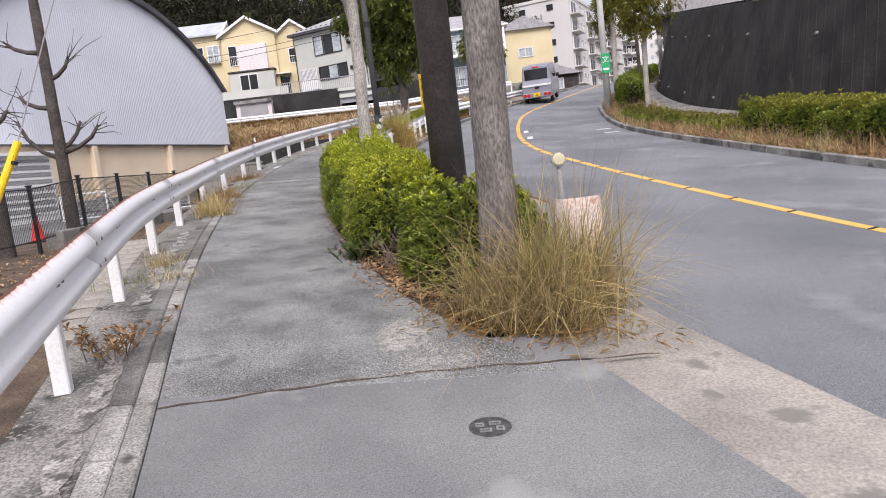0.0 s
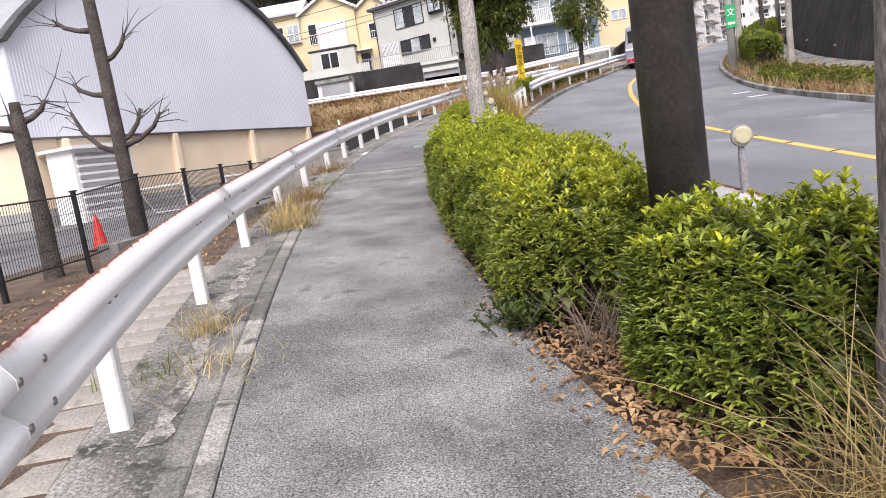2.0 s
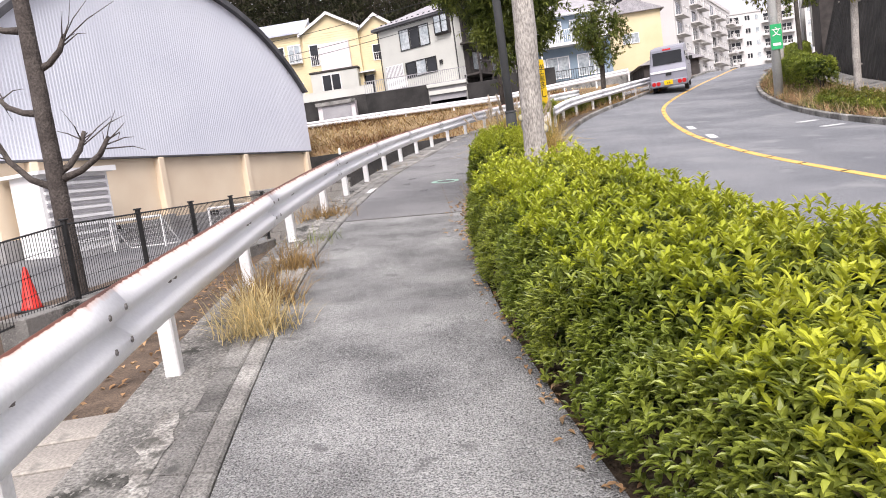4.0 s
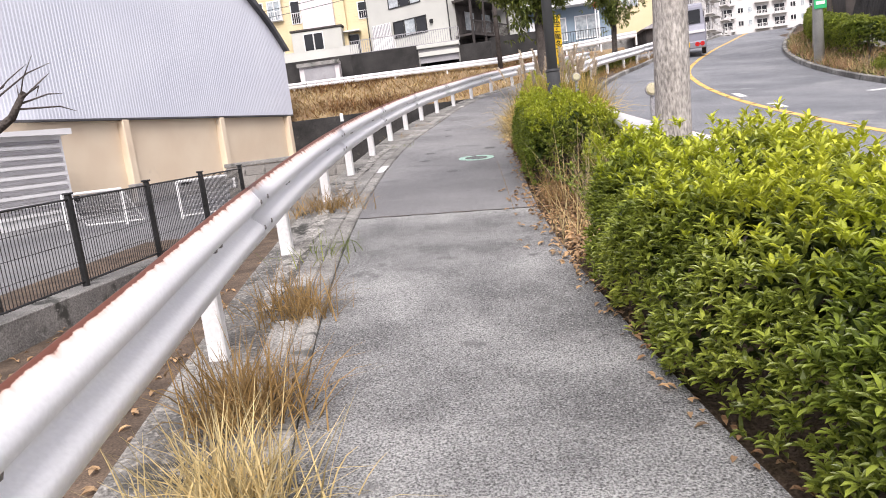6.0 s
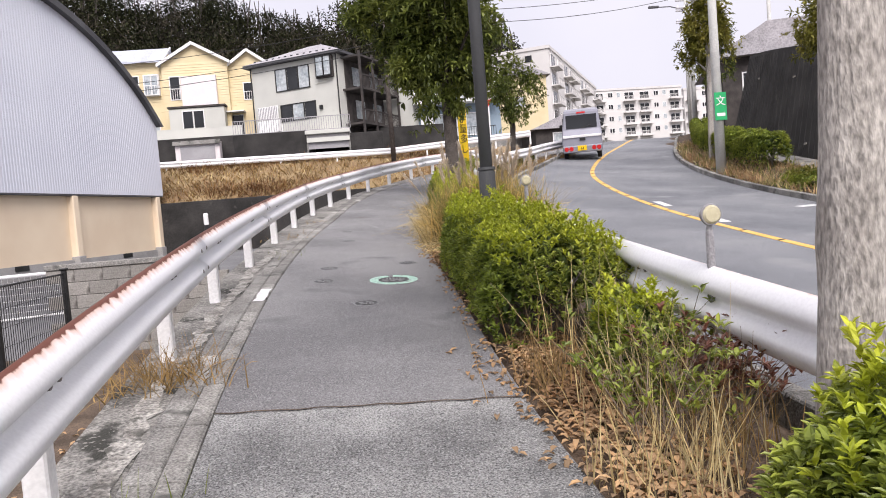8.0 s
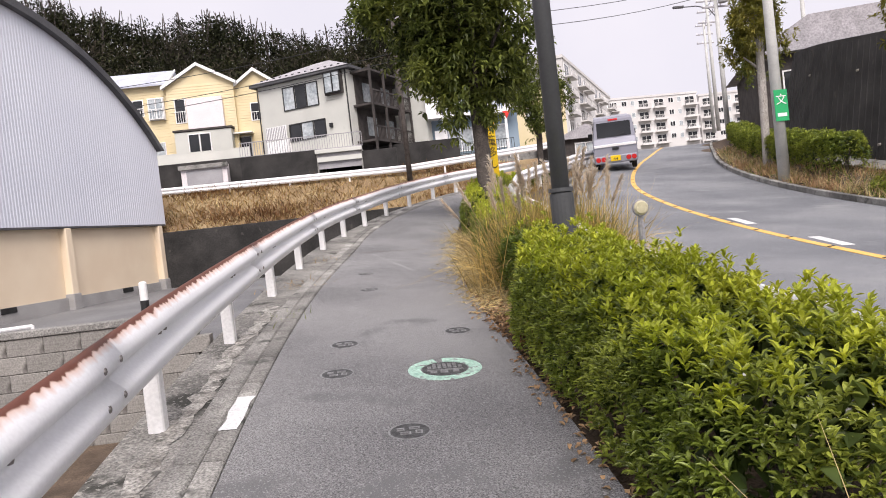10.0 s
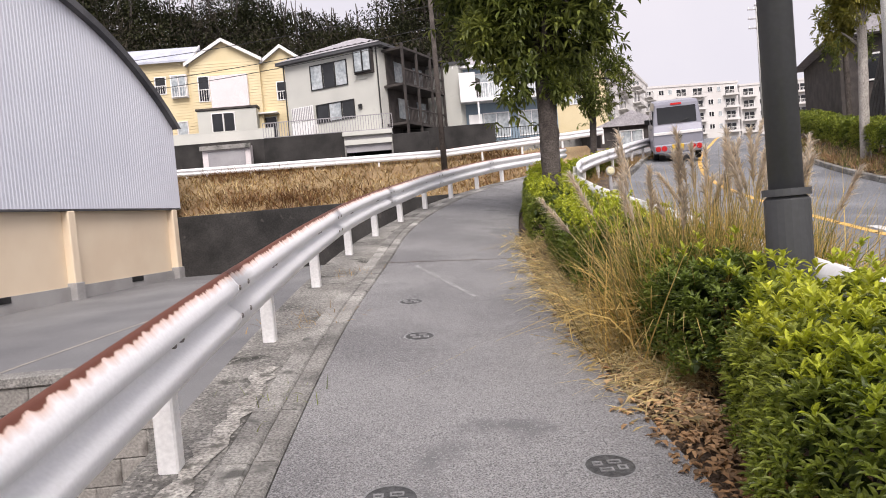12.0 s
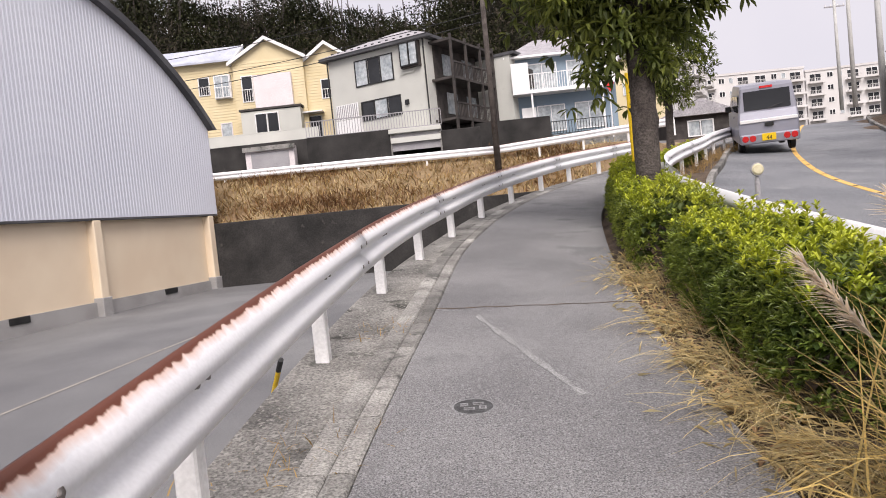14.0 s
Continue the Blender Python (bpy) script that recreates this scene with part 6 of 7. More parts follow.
for y in yy:
    x = float(wf(y))
    vs += [(float(ROAD_R(y)) + 2.1, y, float(base(9, y)) + 0.35), (x + 0.05, y, float(base(9, y)) + 0.4)]
for i in range(len(yy) - 1):
    fs.append((2 * i, 2 * i + 1, 2 * i + 3, 2 * i + 2))
tagged(raw("verge_path", vs, fs, CONC, None, "narrow concrete path under the dark wall", kind="structure"), category="pavement")
vs, fs = [], []
for y in yy:
    zt = float(wt(y))
    x = float(wf(y)) + 0.28 * (zt - float(base(9, y)) + 0.3)
    vs += [(x + 0.3, y, zt - 0.02), (x + 12, y, zt + 0.5)]
for i in range(len(yy) - 1):
    fs.append((2 * i, 2 * i + 1, 2 * i + 3, 2 * i + 2))
tagged(raw("upper_ground", vs, fs, DRYBANK, None, "grassy ground on top of the dark wall", kind="structure"), category="ground")
wfence = thing("wall_fence", (0, 0, 0), "black metal railing on top of the dark wall", "railing")
for y in np.arange(3, 25, 1.6):
    zt = float(wt(y))
    x = float(wf(y)) + 0.28 * (zt - float(base(9, y)) + 0.3) + 0.2
    part("post", box(x - 0.03, y - 0.03, zt - 0.05, x + 0.03, y + 0.03, zt + 1.0), BLACK, wfence)
    y2 = y + 1.6
    zt2 = float(wt(y2))
    x2 = float(wf(y2)) + 0.28 * (zt2 - float(base(9, y2)) + 0.3) + 0.2
    for h in (0.15, 0.95):
        part("rail", tube([(x, y, zt + h), (x2, y2, zt2 + h)], 0.022, 6), BLACK, wfence)
    bm = bmesh.new()
    for q in range(1, 12):
        t = q / 12
        box(x + (x2 - x) * t - 0.01, y + 1.6 * t - 0.01, zt + (zt2 - zt) * t + 0.15, x + (x2 - x) * t + 0.01, y + 1.6 * t + 0.01, zt + (zt2 - zt) * t + 0.95, bm=bm)
    part("bars", bm, BLACK, wfence, kind="stuff")
dh = thing("house", pose(20.0, 46.5, 5.5, 0, 0, -20), "dark-walled house with grey tiled roof above the wall", "house")
part("wall", box(-3, 0, 0, 5, 8, 4.0), DARKWOOD, dh)
part("roof", prism([(-3.6, 4.0), (5.6, 4.0), (2.8, 5.6), (-0.8, 5.6)], -0.6, 8.6), ROOF_GREY, dh)
window(dh, -1.6, 2.6, 0.9, 1.2, 0, WHITE, GLASS_DARK, 1)

# ---- poles, signs and lines ----
def lamp_post(x, y, r0, r1, h, collar, material, label, arm=None, door=False):
    z = float(base(x, y)) - 0.05
    th = thing("lamp_post", (x, y, z), label, "lamp post")
    part("pole", tube([(0, 0, 0), (0, 0, h * 0.5), (0, 0, h)], [r0 * 0.92, (r0 + r1) / 2, r1], 20), material, th, smooth=True)
    part("sleeve", tube([(0, 0, 0), (0, 0, collar - 0.02), (0, 0, collar)], [r0 * 1.22, r0 * 1.2, r0], 20), material, th)
    part("clamp", tube([(0, 0, collar + 0.0), (0, 0, collar + 0.035)], r0 * 1.27, 20), material, th)
    if door:
        part("hatch", box(-0.06, -r0 * 1.27, 0.75, 0.06, -r0 * 1.1, 1.2, 0.008), material, th)
    part("band", tube([(0, 0, 3.6), (0, 0, 3.75)], r0 * 1.02, 20), BLACK, th)
    return th


lamp_post(1.18, 7.3, 0.19, 0.15, 8.0, 0.14, POLE_BROWN, "thick brown steel lamp post standing in the hedge")
lamp_post(-0.38, 20.4, 0.09, 0.068, 8.5, 1.12, POLE_GREY, "dark grey steel lamp post standing among pampas grass")


def utility_pole(x, y, z, h, r, label, material=POLE_CONC, arms=0, light=False):
    th = thing("utility_pole", (x, y, z), label, "utility pole")
    part("pole", tube([(0, 0, -0.5), (0, 0, h)], [r, r * 0.65], 14), material, th, smooth=True)
    for k in range(arms):
        a = part("crossarm", box(-0.9, -0.05, h - 0.5 - k * 0.9, 0.9, 0.05, h - 0.4 - k * 0.9), SHUTTER, th)
        for q in (-0.8, -0.3, 0.3, 0.8):
            part("insulator", tube([(q, 0, h - 0.4 - k * 0.9), (q, 0, h - 0.22 - k * 0.9)], [0.05, 0.03], 8), WHITE, a)
    if light:
        part("lamp_arm", tube([(0, 0, h * 0.72), (-0.5, 0, h * 0.78), (-1.3, 0, h * 0.8), (-2.2, 0, h * 0.8)], 0.035, 8), ROOF_DARK, th)
        part("lamp_head", box(-2.8, -0.1, h * 0.795, -2.1, 0.1, h * 0.805 + 0.04, 0.03), ROOF_DARK, th)
        part("transformer", tube([(0.3, -0.35, h * 0.8), (0.3, -0.35, h * 0.88)], 0.28, 12), SHUTTER, th)
    return th


pz = float(base(9.6, 33.6)) + 0.1
sp = utility_pole(9.6, 33.6, pz, 9.5, 0.17, "pale concrete pole carrying a green school-zone sign")
part("sign_plate", box(-0.2, -0.2, 1.65, 0.2, -0.18, 2.55, 0.004), GREEN_SIGN, sp, "green school-zone plate")


def words(name, text, size, m, material, parent, vertical=False):
    cu = bpy.data.curves.new(name, "FONT")
    cu.body = "\n".join(text) if vertical else text
    cu.size, cu.extrude, cu.align_x, cu.align_y = size, 0.002, "CENTER", "CENTER"
    cu.space_line = 1.02
    ob = new(name, cu)
    ob.data.materials.append(material)
    ob.parent = parent
    ob.matrix_basis = m
    return ob


words("school_mark", "文", 0.34, pose(0, -0.21, 2.25, 90, 0, 0), WHITE, sp)
part("lower_text", box(-0.14, -0.206, 1.78, 0.14, -0.2, 1.88), WHITE, sp)
utility_pole(20.1, 57.0, 6.6, 10.5, 0.17, "concrete utility pole with crossarms and a street light", arms=3, light=True)
utility_pole(27.0, 72.0, 9.0, 11.0, 0.17, "concrete utility pole with crossarms up the road", arms=3)
utility_pole(32.5, 84.0, 10.0, 11.0, 0.17, "concrete utility pole with crossarms up the road", arms=3)
utility_pole(24.5, 55.0, 7.5, 9.5, 0.16, "concrete utility pole beside the upper verge", arms=1)

utility_pole(-0.6, 50.5, 5.4, 9.0, 0.15, "mossy dark utility pole on the bank", BARK_DARK, arms=1)
for (a, b, sag) in (((-0.6, 50.5, 13.8), (20.1, 57, 16.4), 0.5), ((-0.6, 50.5, 13.3), (20.1, 57, 15.7), 0.7), ((-0.6, 50.5, 13.2), (-34, 56, 13.2), 0.9), ((-0.6, 50.5, 12.2), (-34, 56, 11.9), 0.9), ((-0.6, 50.5, 11.8), (-34, 56, 11.2), 0.8), ((20.1, 57, 16.2), (27, 72, 19.2), 0.4), ((27, 72, 19.2), (32.5, 84, 20.2), 0.4), ((20.1, 57, 15.4), (27, 72, 18.4), 0.4), ((20.1, 57, 16.4), (9.6, 33.6, 11.5), 0.3)):
    a, b = Vector(a), Vector(b)
    pts = [a.lerp(b, t) - Vector((0, 0, sag * 4 * t * (1 - t))) for t in np.linspace(0, 1, 12)]
    tagged(part("overhead_cable", tube(pts, 0.018, 5), BLACK, None, "thin black overhead cable between poles"), category="cable", group="overhead cables")

bn = thing("banner_sign", pose(0.97, 32.5, float(base(0.97, 32.5)), 0, 0, 35), "yellow upright banner sign with black lettering", "sign")
part("panel", box(-0.17, -0.02, 0.75, 0.17, 0.02, 2.35, 0.008), YELLOW, bn)
part("pole", tube([(0, 0.04, 0), (0, 0.04, 2.4)], 0.02, 8), SHUTTER, bn)
words("lettering", "学童多し", 0.3, pose(0, -0.026, 1.55, 90, 0, 0), BLACK, bn, True)
st = thing("road_sign", pose(6.2, 58.0, 6.9, 0, 0, 10), "red triangular stop sign on a white post", "sign")
part("post", tube([(0, 0, 0), (0, 0, 2.9)], 0.035, 8), WHITE, st)
part("plate", prism([(-0.27, 2.9), (0, 2.42), (0.27, 2.9)], -0.06, -0.04), RED, st)


def delineator(x, y, h, label):
    z = float(base(x, y))
    th = thing("delineator", (x, y, z), label, "reflector", "road reflectors")
    part("stem", tube([(0, 0, 0.3), (0, 0, h - 0.12), (0, 0, h - 0.06)], [0.022, 0.022, 0.016], 10), SHUTTER, th)
    part("housing", tube([(0, 0.035, h), (0, -0.02, h), (0, -0.035, h)], [0.04, 0.062, 0.058], 20), SHUTTER, th)
    part("lens", tube([(0, -0.036, h), (0, -0.05, h)], [0.052, 0.04], 20), mat("reflector_lens", (0.58, 0.52, 0.34), (0.68, 0.62, 0.42), 30, 0.25, 0.3, 200), th, "pale amber reflector lens")
    return th


for x, y, h in ((2.05, 5.95, 0.98), (1.5, 7.15, 1.0), (-0.02, 15.19, 0.98), (-0.2, 18.95, 1.0), (0.35, 26.0, 1.0)):
    delineator(x, y, h, "round amber reflector on a short stem at the guardrail")
ft = thing("rail_end", (2.1, 5.62, float(base(2.1, 5.62))), "pinkish rust-stained rounded end plate of the guardrail", "guardrail end")
PINK = mat("stained_white_paint", (0.72, 0.55, 0.5), (0.78, 0.68, 0.64), 6.0, 0.6, 0.2, 50, spot=((0.55, 0.32, 0.24), 0.6, 8.0))
bm = bmesh.new()
rings = []
for k in range(13):
    a = math.pi * (k / 12) + math.pi
    c, s = math.cos(a) * 0.19, math.sin(a) * 0.19
    rings.append([bm.verts.new((c * f_, s * f_, z)) for f_, z in ((1.0, 0.32), (1.0, 0.72), (0.97, 0.72), (0.97, 0.32))])
for p, q_ in zip(rings, rings[1:]):
    for k in range(4):
        bm.faces.new((p[k], q_[k], q_[(k + 1) % 4], p[(k + 1) % 4]))
part("end_plate", bm, PINK, ft, smooth=False)
part("post", tube([(0, 0, -0.05), (0, 0, 0.7)], 0.057, 14), POST_WHITE, ft)
bo = thing("marker_post", (-3.44, 18.3, float(base(-3.44, 18.3))), "white marker tube with a black band behind the guardrail", "marker")
part("tube", tube([(0, 0, 0.5), (0, 0, 0.8), (0, 0, 0.81)], [0.023, 0.023, 0.015], 12), WHITE, bo)
part("band", tube([(0, 0, 0.6), (0, 0, 0.7)], 0.0245, 12), BLACK, bo)
part("stake", tube([(0, 0, 0), (0, 0, 0.52)], 0.012, 8), SHUTTER, bo)

# ---- covers in the footpath ----
def cover(x, y, r, label, ring=False):
    """A cast cover: rim, plate and raised bars; ring: a painted collar with a gap."""
    sx = math.degrees(math.atan(0.0972))
    z = float(base(x, y)) + (0.006 if y > 15.25 else 0.0)
    th = thing("manhole_cover", pose(x, y, z, sx, math.degrees(math.atan(0.047)), 0), label, "manhole cover", "iron covers")
    part("rim", ring_mesh(r * 0.9, r, 0.002, 40), IRON_PALE if not ring else IRON, th)
    part("plate", tube([(0, 0, -0.02), (0, 0, 0.001)], r * 0.9, 40), IRON, th)
    if ring:
        part("collar", ring_mesh(r * 1.06, r * 1.62, 0.004, 56, 0.25), MINT, th, "worn mint-green painted collar")
        part("kerb_ring", ring_mesh(r * 1.62, r * 1.8, 0.002, 56), ASPH_SMOOTH, th)
        for k in range(9):
            for q in range(5):
                u, v = (k - 4) * 0.035, 0.02 + q * 0.028
                if u * u + v * v < (r * 0.82) ** 2:
                    part("stud", box(u - 0.012, v - 0.007, 0.0, u + 0.012, v + 0.007, 0.006), IRON_PALE, th)
        for u, w in ((-0.08, 0.045), (-0.01, 0.05), (0.07, 0.04)):
            part("raised_mark", box(u - w / 2, -0.09, 0, u + w / 2, -0.05, 0.006), IRON_PALE, th)
        part("bar", box(-r * 0.8, -0.035, 0, r * 0.8, -0.02, 0.006), IRON_PALE, th)
    else:
        for u, v, w, h in ((-0.42, 0.2, 0.36, 0.3), (0.22, 0.28, 0.5, 0.3), (-0.2, -0.3, 0.5, 0.28), (0.42, -0.18, 0.34, 0.34)):
            bm = bmesh.new()
            for a, b, c, d in ((u - w / 2, v - h / 2, u + w / 2, v - h / 2 + 0.07), (u - w / 2, v + h / 2 - 0.07, u + w / 2, v + h / 2), (u - w / 2, v - h / 2 + 0.07, u - w / 2 + 0.07, v + h / 2 - 0.07), (u + w / 2 - 0.07, v - h / 2 + 0.07, u + w / 2, v + h / 2 - 0.07)):
                box(a * r, b * r, 0, c * r, d * r, 0.005, bm=bm)
            part("raised_frame", bm, IRON_PALE, th)
    return th


def ring_mesh(r0, r1, z, n, gap=0.0):
    bm = bmesh.new()
    prev = None
    a0, a1 = math.pi / 2 + 0.15 + gap / 2, math.pi / 2 + 0.15 - gap / 2 + 2 * math.pi
    for k in range(n + 1):
        a = a0 + (a1 - a0) * k / n
        c, s = math.cos(a), math.sin(a)
        cur = [bm.verts.new((c * r0, s * r0, z)), bm.verts.new((c * r1, s * r1, z)), bm.verts.new((c * r1, s * r1, -0.02)), bm.verts.new((c * r0, s * r0, -0.02))]
        if prev:
            for q in range(4):
                bm.faces.new((prev[q], prev[(q + 1) % 4], cur[(q + 1) % 4], cur[q]))
        prev = cur
    bmesh.ops.recalc_face_normals(bm, faces=bm.faces)
    return bm


for x, y in ((1.15, 3.39), (-1.99, 17.76), (-2.44, 18.89), (-2.43, 19.67), (-1.51, 19.85), (-2.28, 22.06), (-2.34, 23.25)):
    cover(x, y, 0.115, "small round cast-iron cover set in the asphalt")
cover(-1.71, 18.81, 0.155, "round iron cover with a mint-green painted collar", True)

# ---- yard fence, block wall, goals, cone ----
fence = thing("mesh_fence", (-6.12, 5.6, 0), "black steel mesh fence between yard and footpath", "fence")
FY = [5.62 + 1.753 * k for k in range(10)]


def fence_base(y):
    return float(np.interp(y, [5, 12.6, 14.4, 21.5], [0.95, 1.0, 1.16, 1.22]))


for y in FY:
    zb = fence_base(y)
    p = part("post", box(-0.03, y - 5.6 - 0.03, zb - 0.3, 0.03, y - 5.6 + 0.03, zb + 1.02, 0.006), BLACK, fence)
    part("cap", box(-0.045, y - 5.6 - 0.045, zb + 1.02, 0.045, y - 5.6 + 0.045, zb + 1.045, 0.006), BLACK, p)
for a, b in zip(FY, FY[1:]):
    bm = bmesh.new()
    za, zb = fence_base(a), fence_base(b)
    for h in (0.05, 0.97):
        tube([(0, a - 5.6, za + h), (0, b - 5.6, zb + h)], 0.012, 5, bm)
    for h in (0.28, 0.5, 0.72):
        tube([(0.005, a - 5.6, za + h), (0.005, b - 5.6, zb + h)], 0.0035, 4, bm)
    for k in range(1, 34):
        t = k / 34
        y = a + (b - a) * t - 5.6
        z = za + (zb - za) * t
        tube([(0, y, z + 0.03), (0, y, z + 0.98)], 0.005, 4, bm, False)
    part("mesh_panel", bm, BLACK, fence)
tagged(part("fence_kerb", box(-6.32, 13.2, 0.4, -5.98, 21.45, 1.17, 0.02), CONC, None, "low stained concrete wall under the mesh fence", kind="structure"), category="wall")
BLOCK = mat("concrete_block", (0.22, 0.21, 0.19), (0.32, 0.3, 0.28), 2.0, 0.95, 0.5, 50, obj=0.15, spot=((0.12, 0.11, 0.1), 0.6, 4.0))
bwall = thing("block_wall", (-6.4, 21.9, 0.7), "weathered concrete block wall between fence and footpath", "wall", kind="structure")
part("mortar", box(0.0, 0.01, -0.3, 2.2, 0.14, 1.5), CONC, bwall)
blk = bpy.data.meshes.new("block")
b_ = box(0.003, 0, 0.003, 0.387, 0.15, 0.187, 0.006)
b_.to_mesh(blk)
b_.free()
blk.materials.append(BLOCK)
for r_ in range(8):
    for c_ in range(6):
        o = new("block", blk)
        o.parent = bwall
        o.location = (c_ * 0.39 - (0.19 if r_ % 2 else 0), 0, r_ * 0.19)
part("coping", box(-0.2, -0.02, 1.52, 2.2, 0.17, 1.6, 0.01), CONC, bwall)


def goal(x, y, w, rz, label):
    th = thing("goal", pose(x, y, float(yard(y)), 0, 0, rz), label, "goal", "small goals")
    for q in (-w / 2, w / 2):
        part("upright", tube([(q, 0, 0), (q, 0, 0.95)], 0.035, 8), WHITE, th)
        part("stay", tube([(q, 0, 0.95), (q, 0.7, 0.02)], 0.025, 8), WHITE, th)
    part("crossbar", tube([(-w / 2, 0, 0.95), (w / 2, 0, 0.95)], 0.035, 8), WHITE, th)
    part("ground_bar", tube([(-w / 2, 0.7, 0.03), (w / 2, 0.7, 0.03)], 0.025, 8), WHITE, th)
    bm = bmesh.new()
    for k in range(15):
        tube([(-w / 2 + w * k / 14, 0, 0.95), (-w / 2 + w * k / 14, 0.7, 0.03)], 0.004, 3, bm, False)
    for k in range(8):
        tube([(-w / 2, 0.1 * k, 0.95 - 0.131 * k), (w / 2, 0.1 * k, 0.95 - 0.131 * k)], 0.004, 3, bm, False)
    part("net", bm, WHITE, th, kind="stuff")
    return th


goal(-8.9, 26.3, 1.4, 25, "small white-framed football goal in the yard")
goal(-12.2, 26.6, 1.9, -10, "small white-framed football goal in the yard")
flat = [(-9.7, 28.5), (-9.6, 29.9), (-9.25, 33), (-8.8, 36.5)]
for (x0, y0), (x1, y1) in zip(flat, flat[1:]):
    vs = [(x0 - 0.04, y0, float(yard(y0)) + 0.006), (x0 + 0.04, y0, float(yard(y0)) + 0.006), (x1 + 0.04, y1, float(yard(y1)) + 0.006), (x1 - 0.04, y1, float(yard(y1)) + 0.006)]
    tagged(raw("yard_line", vs, [(0, 1, 2, 3)], CONC_PALE, None, "faded white line on the yard asphalt", kind="structure"), category="marking")
cone = thing("traffic_cone", (-8.13, 16.15, float(yard(16.1))), "red plastic traffic cone on a black base", "traffic cone")
part("body", tube([(0, 0, 0.03), (0, 0, 0.08), (0, 0, 0.66), (0, 0, 0.7)], [0.17, 0.14, 0.035, 0.02], 18), RED, cone, smooth=True)
part("base", box(-0.19, -0.19, 0, 0.19, 0.19, 0.04, 0.02), BLACK, cone)
gz_ = float(yard(6.0))
gw = thing("guy_wire", (-3.05, 5.8, gz_), "guy wire with a yellow plastic guard", "guy wire")
part("guard", tube([(0.1, 0.06, 0.25), (0.6, 0.42, 2.18 - gz_)], 0.032, 12), YELLOW, gw, "yellow wire guard")
part("wire", tube([(0.0, 0.0, -0.05), (0.1, 0.06, 0.25), (0.6, 0.42, 2.18 - gz_), (1.68, 1.14, 5.5 - gz_)], 0.006, 5), SHUTTER, gw)
part("clip", tube([(0.545, 0.38, 1.99 - gz_), (0.553, 0.386, 2.02 - gz_)], 0.036, 12), BLACK, gw)
sk = thing("marker_stick", (-4.94, 27.87, float(yard(27.9))), "leaning yellow and black striped pole in the yard", "pole")
part("stick", tube([(0, 0, 0), (0.57, -1.0, 1.0)], 0.028, 8), YELLOW, sk)
part("black_end", tube([(0.5, -0.88, 0.88), (0.58, -1.02, 1.02)], 0.03, 8), BLACK, sk)
for m_, s_, w_ in (("louvre_box", 17.9, 3.0),):
    lv = thing("plant_housing", hall.matrix_basis @ pose(s_ + 1.5, 0.0, 0.9), "white louvred plant housing against the gymnasium wall", "housing")
    part("body", box(-1.5, 0.0, 0, 1.5, 1.3, 3.0), WHITE, lv)
    part("roof", prism([(-1.7, 3.0), (1.7, 3.0), (1.7, 3.12), (-1.7, 3.2)], -0.2, 1.6), WHITE, lv)
    for k in range(16):
        part("slat", box(-1.35, 1.3, 0.5 + k * 0.15, 1.35, 1.36, 0.6 + k * 0.15), SHUTTER if k % 2 else WHITE, lv)

# ---- the silver van up the road ----
SILVER = mat("silver_paint", (0.3, 0.3, 0.345), (0.34, 0.34, 0.39), 0.8, 0.3, 0.0, 40, grain=0.02, metal=0.35)
TYRE = mat("tyre_rubber", (0.02, 0.02, 0.02), (0.035, 0.035, 0.035), 10, 0.9, 0.2)
LENS_RED = mat("red_lens", (0.5, 0.02, 0.02), (0.6, 0.03, 0.03), 10, 0.2, 0.0)


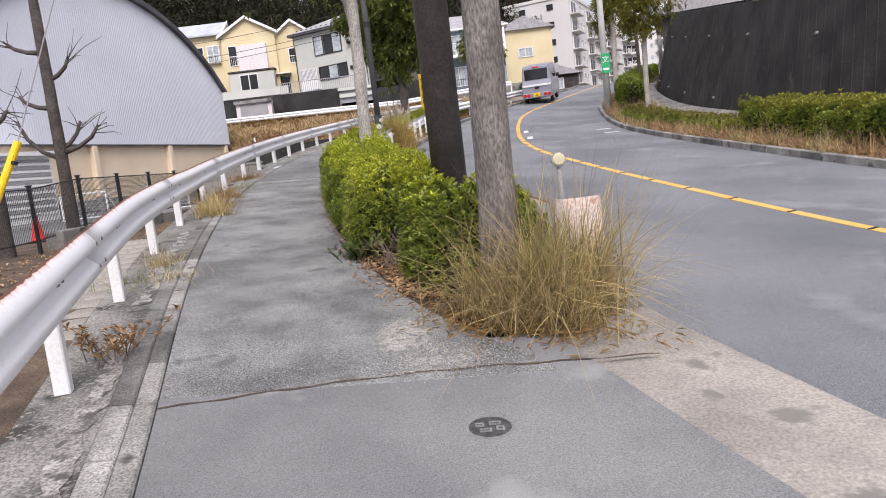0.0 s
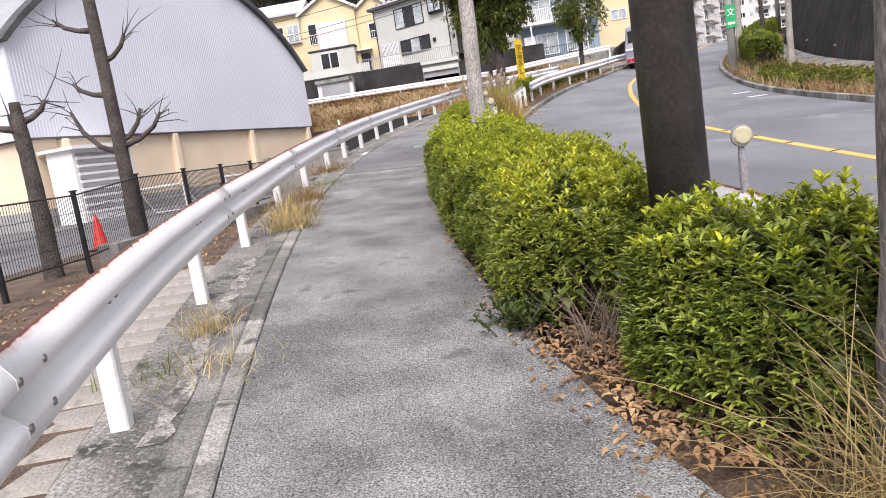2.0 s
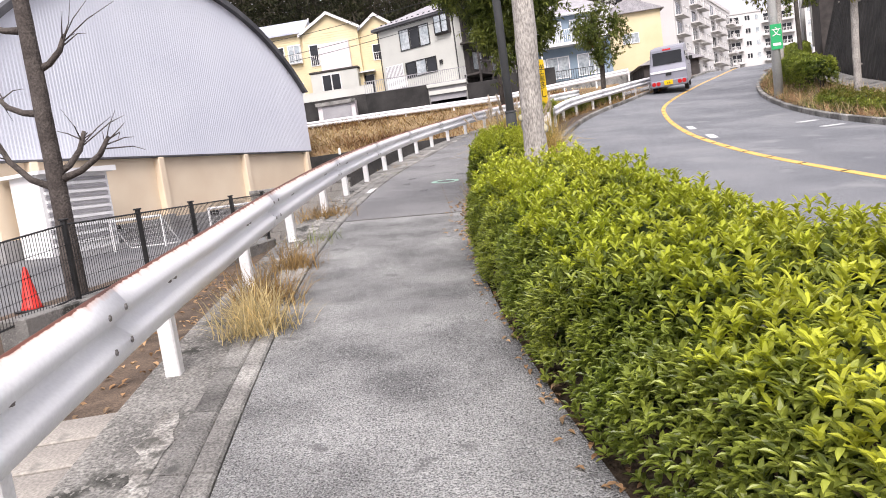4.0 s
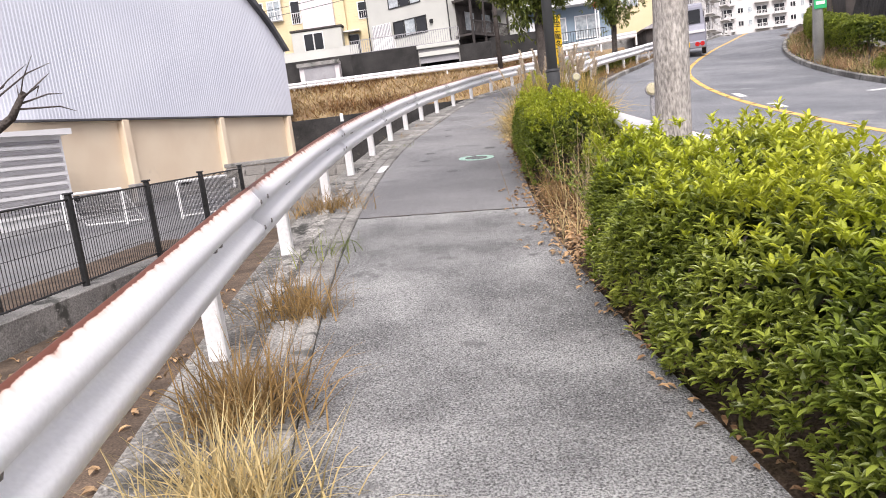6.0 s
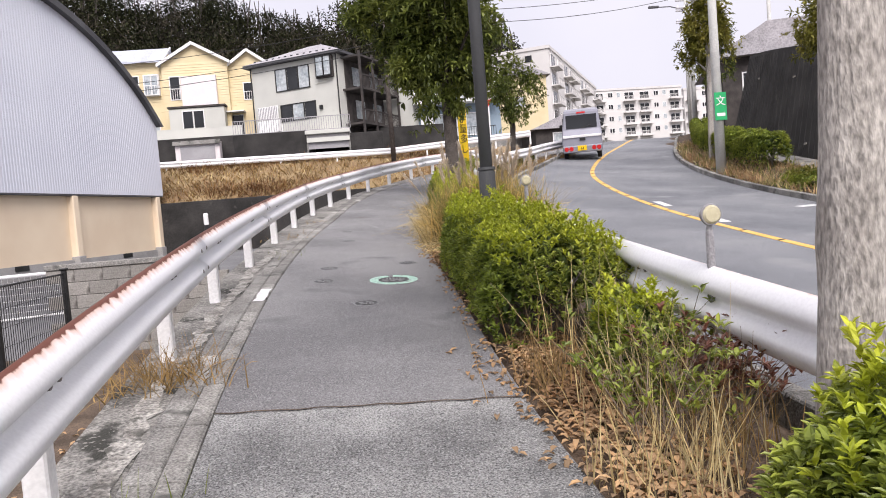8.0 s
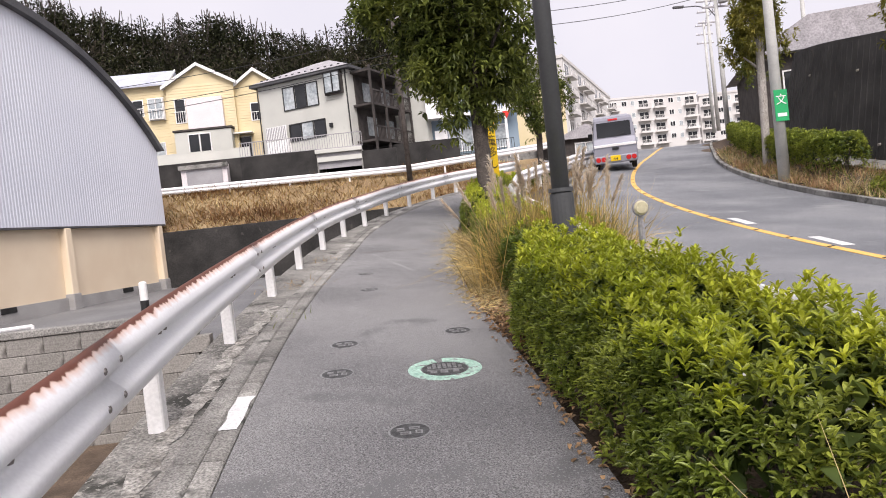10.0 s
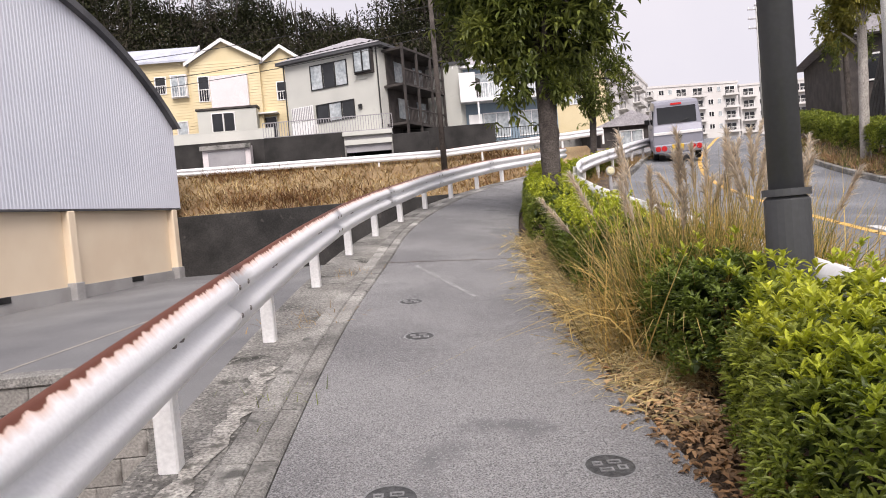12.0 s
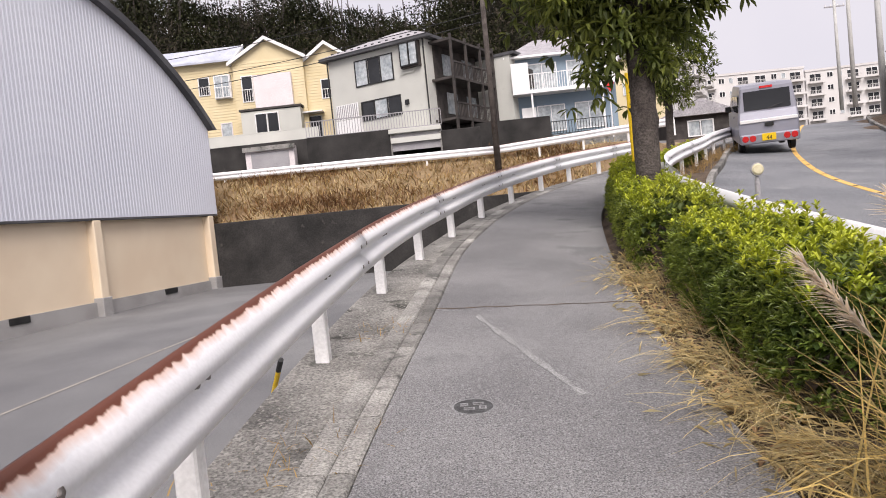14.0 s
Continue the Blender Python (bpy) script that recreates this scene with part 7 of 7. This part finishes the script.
def van(m):
    th = thing("van", m, "silver-grey small van with tinted rear window on the road", "van")
    side = [(0.02, 0.32), (0.0, 0.55), (0.03, 0.95), (0.1, 1.15), (0.22, 1.78), (0.34, 1.86), (2.3, 1.88), (2.6, 1.8), (3.1, 1.2), (3.32, 1.0), (3.38, 0.4), (3.3, 0.3)]
    bm = bmesh.new()
    cols = []
    for sx in (-0.74, -0.7, 0.7, 0.74):
        k = 1.0 if abs(sx) < 0.72 else 0.0
        row = []
        for y, z in side:
            inset = max(0, (z - 1.0)) * 0.12
            xx = math.copysign(abs(sx) - inset, sx)
            row.append(bm.verts.new((xx, y if k else y * 0.985 + 0.025, z if k else z * 0.985 + 0.012)))
        cols.append(row)
    n = len(side)
    for a, b in zip(cols, cols[1:]):
        for i in range(n):
            bm.faces.new((a[i], a[(i + 1) % n], b[(i + 1) % n], b[i]))
    bm.faces.new(cols[0][::-1])
    bm.faces.new(cols[-1])
    bmesh.ops.recalc_face_normals(bm, faces=bm.faces)
    part("body", bm, SILVER, th)
    lean = math.degrees(math.atan2(0.12, 0.63))
    tilt = lambda x, z: pose(x, 0.1 + (z - 1.15) * 0.19 - 0.012, z, -lean + 0, 0, 0)
    part("rear_window", box(-0.57, -0.012, -0.24, 0.57, 0.012, 0.27, 0.01), GLASS_DARK, th, "tinted rear window").matrix_basis = tilt(0, 1.43)
    part("brake_lamp", box(-0.16, -0.012, -0.03, 0.16, 0.012, 0.03), LENS_RED, th).matrix_basis = tilt(0, 1.775)
    part("bumper", box(-0.73, -0.1, 0.3, 0.73, 0.06, 0.56, 0.03), SILVER, th)
    part("trim", box(-0.71, -0.015, 0.86, 0.71, 0.04, 0.95, 0.01), WHITE, th, "white trim bar")
    part("garnish", box(-0.1, -0.035, 0.74, 0.12, 0.0, 0.84, 0.01), BLACK, th)
    pl = part("number_plate", box(-0.19, -0.125, 0.37, 0.15, -0.105, 0.56, 0.004), YELLOW, th, "yellow number plate")
    words("plate_number", "44", 0.15, pose(-0.02, -0.13, 0.44, 90, 0, 0), BLACK, pl)
    for x in (-0.6, -0.42, 0.42, 0.6):
        part("tail_lamp", tube([(x, -0.1, 0.45), (x, -0.115, 0.45)], [0.085, 0.078], 16), LENS_RED, th)
    part("wiper", tube([(0.0, 0.06, 1.2), (0.35, 0.06, 1.3)], 0.012, 6), BLACK, th)
    for sx in (-1, 1):
        for y in (0.75, 2.65):
            w = part("wheel", tube([(sx * 0.56, y, 0.27), (sx * 0.58, y, 0.27), (sx * 0.7, y, 0.27), (sx * 0.715, y, 0.27)], [0.24, 0.27, 0.27, 0.24], 20), TYRE, th)
            part("rim", tube([(sx * 0.7, y, 0.27), (sx * 0.72, y, 0.27)], [0.17, 0.15], 14), SHUTTER, w)
        part("side_window", box(sx * 0.69 - 0.012, 0.45, 1.14, sx * 0.69 + 0.012, 1.15, 1.6, 0.01), GLASS_DARK, th)
        part("side_window", box(sx * 0.69 - 0.012, 1.22, 1.14, sx * 0.69 + 0.012, 1.95, 1.6, 0.01), GLASS_DARK, th)
        part("side_window", box(sx * 0.69 - 0.012, 2.02, 1.14, sx * 0.69 + 0.012, 2.6, 1.55, 0.01), GLASS_DARK, th)
        part("door_mirror", box(sx * 0.8 - 0.08, 2.5, 1.1, sx * 0.8 + 0.08, 2.6, 1.28, 0.02), BLACK, th)
        part("door_handle", box(sx * 0.745 - 0.015, 1.3, 0.98, sx * 0.745 + 0.015, 1.5, 1.02), SILVER, th)
    return th


vslope = math.degrees(math.atan(0.147))
van(pose(7.75, 42.6, float(base(7.75, 42.6)) - 0.06, vslope, 0, -17) @ Matrix.Scale(1.2, 4))
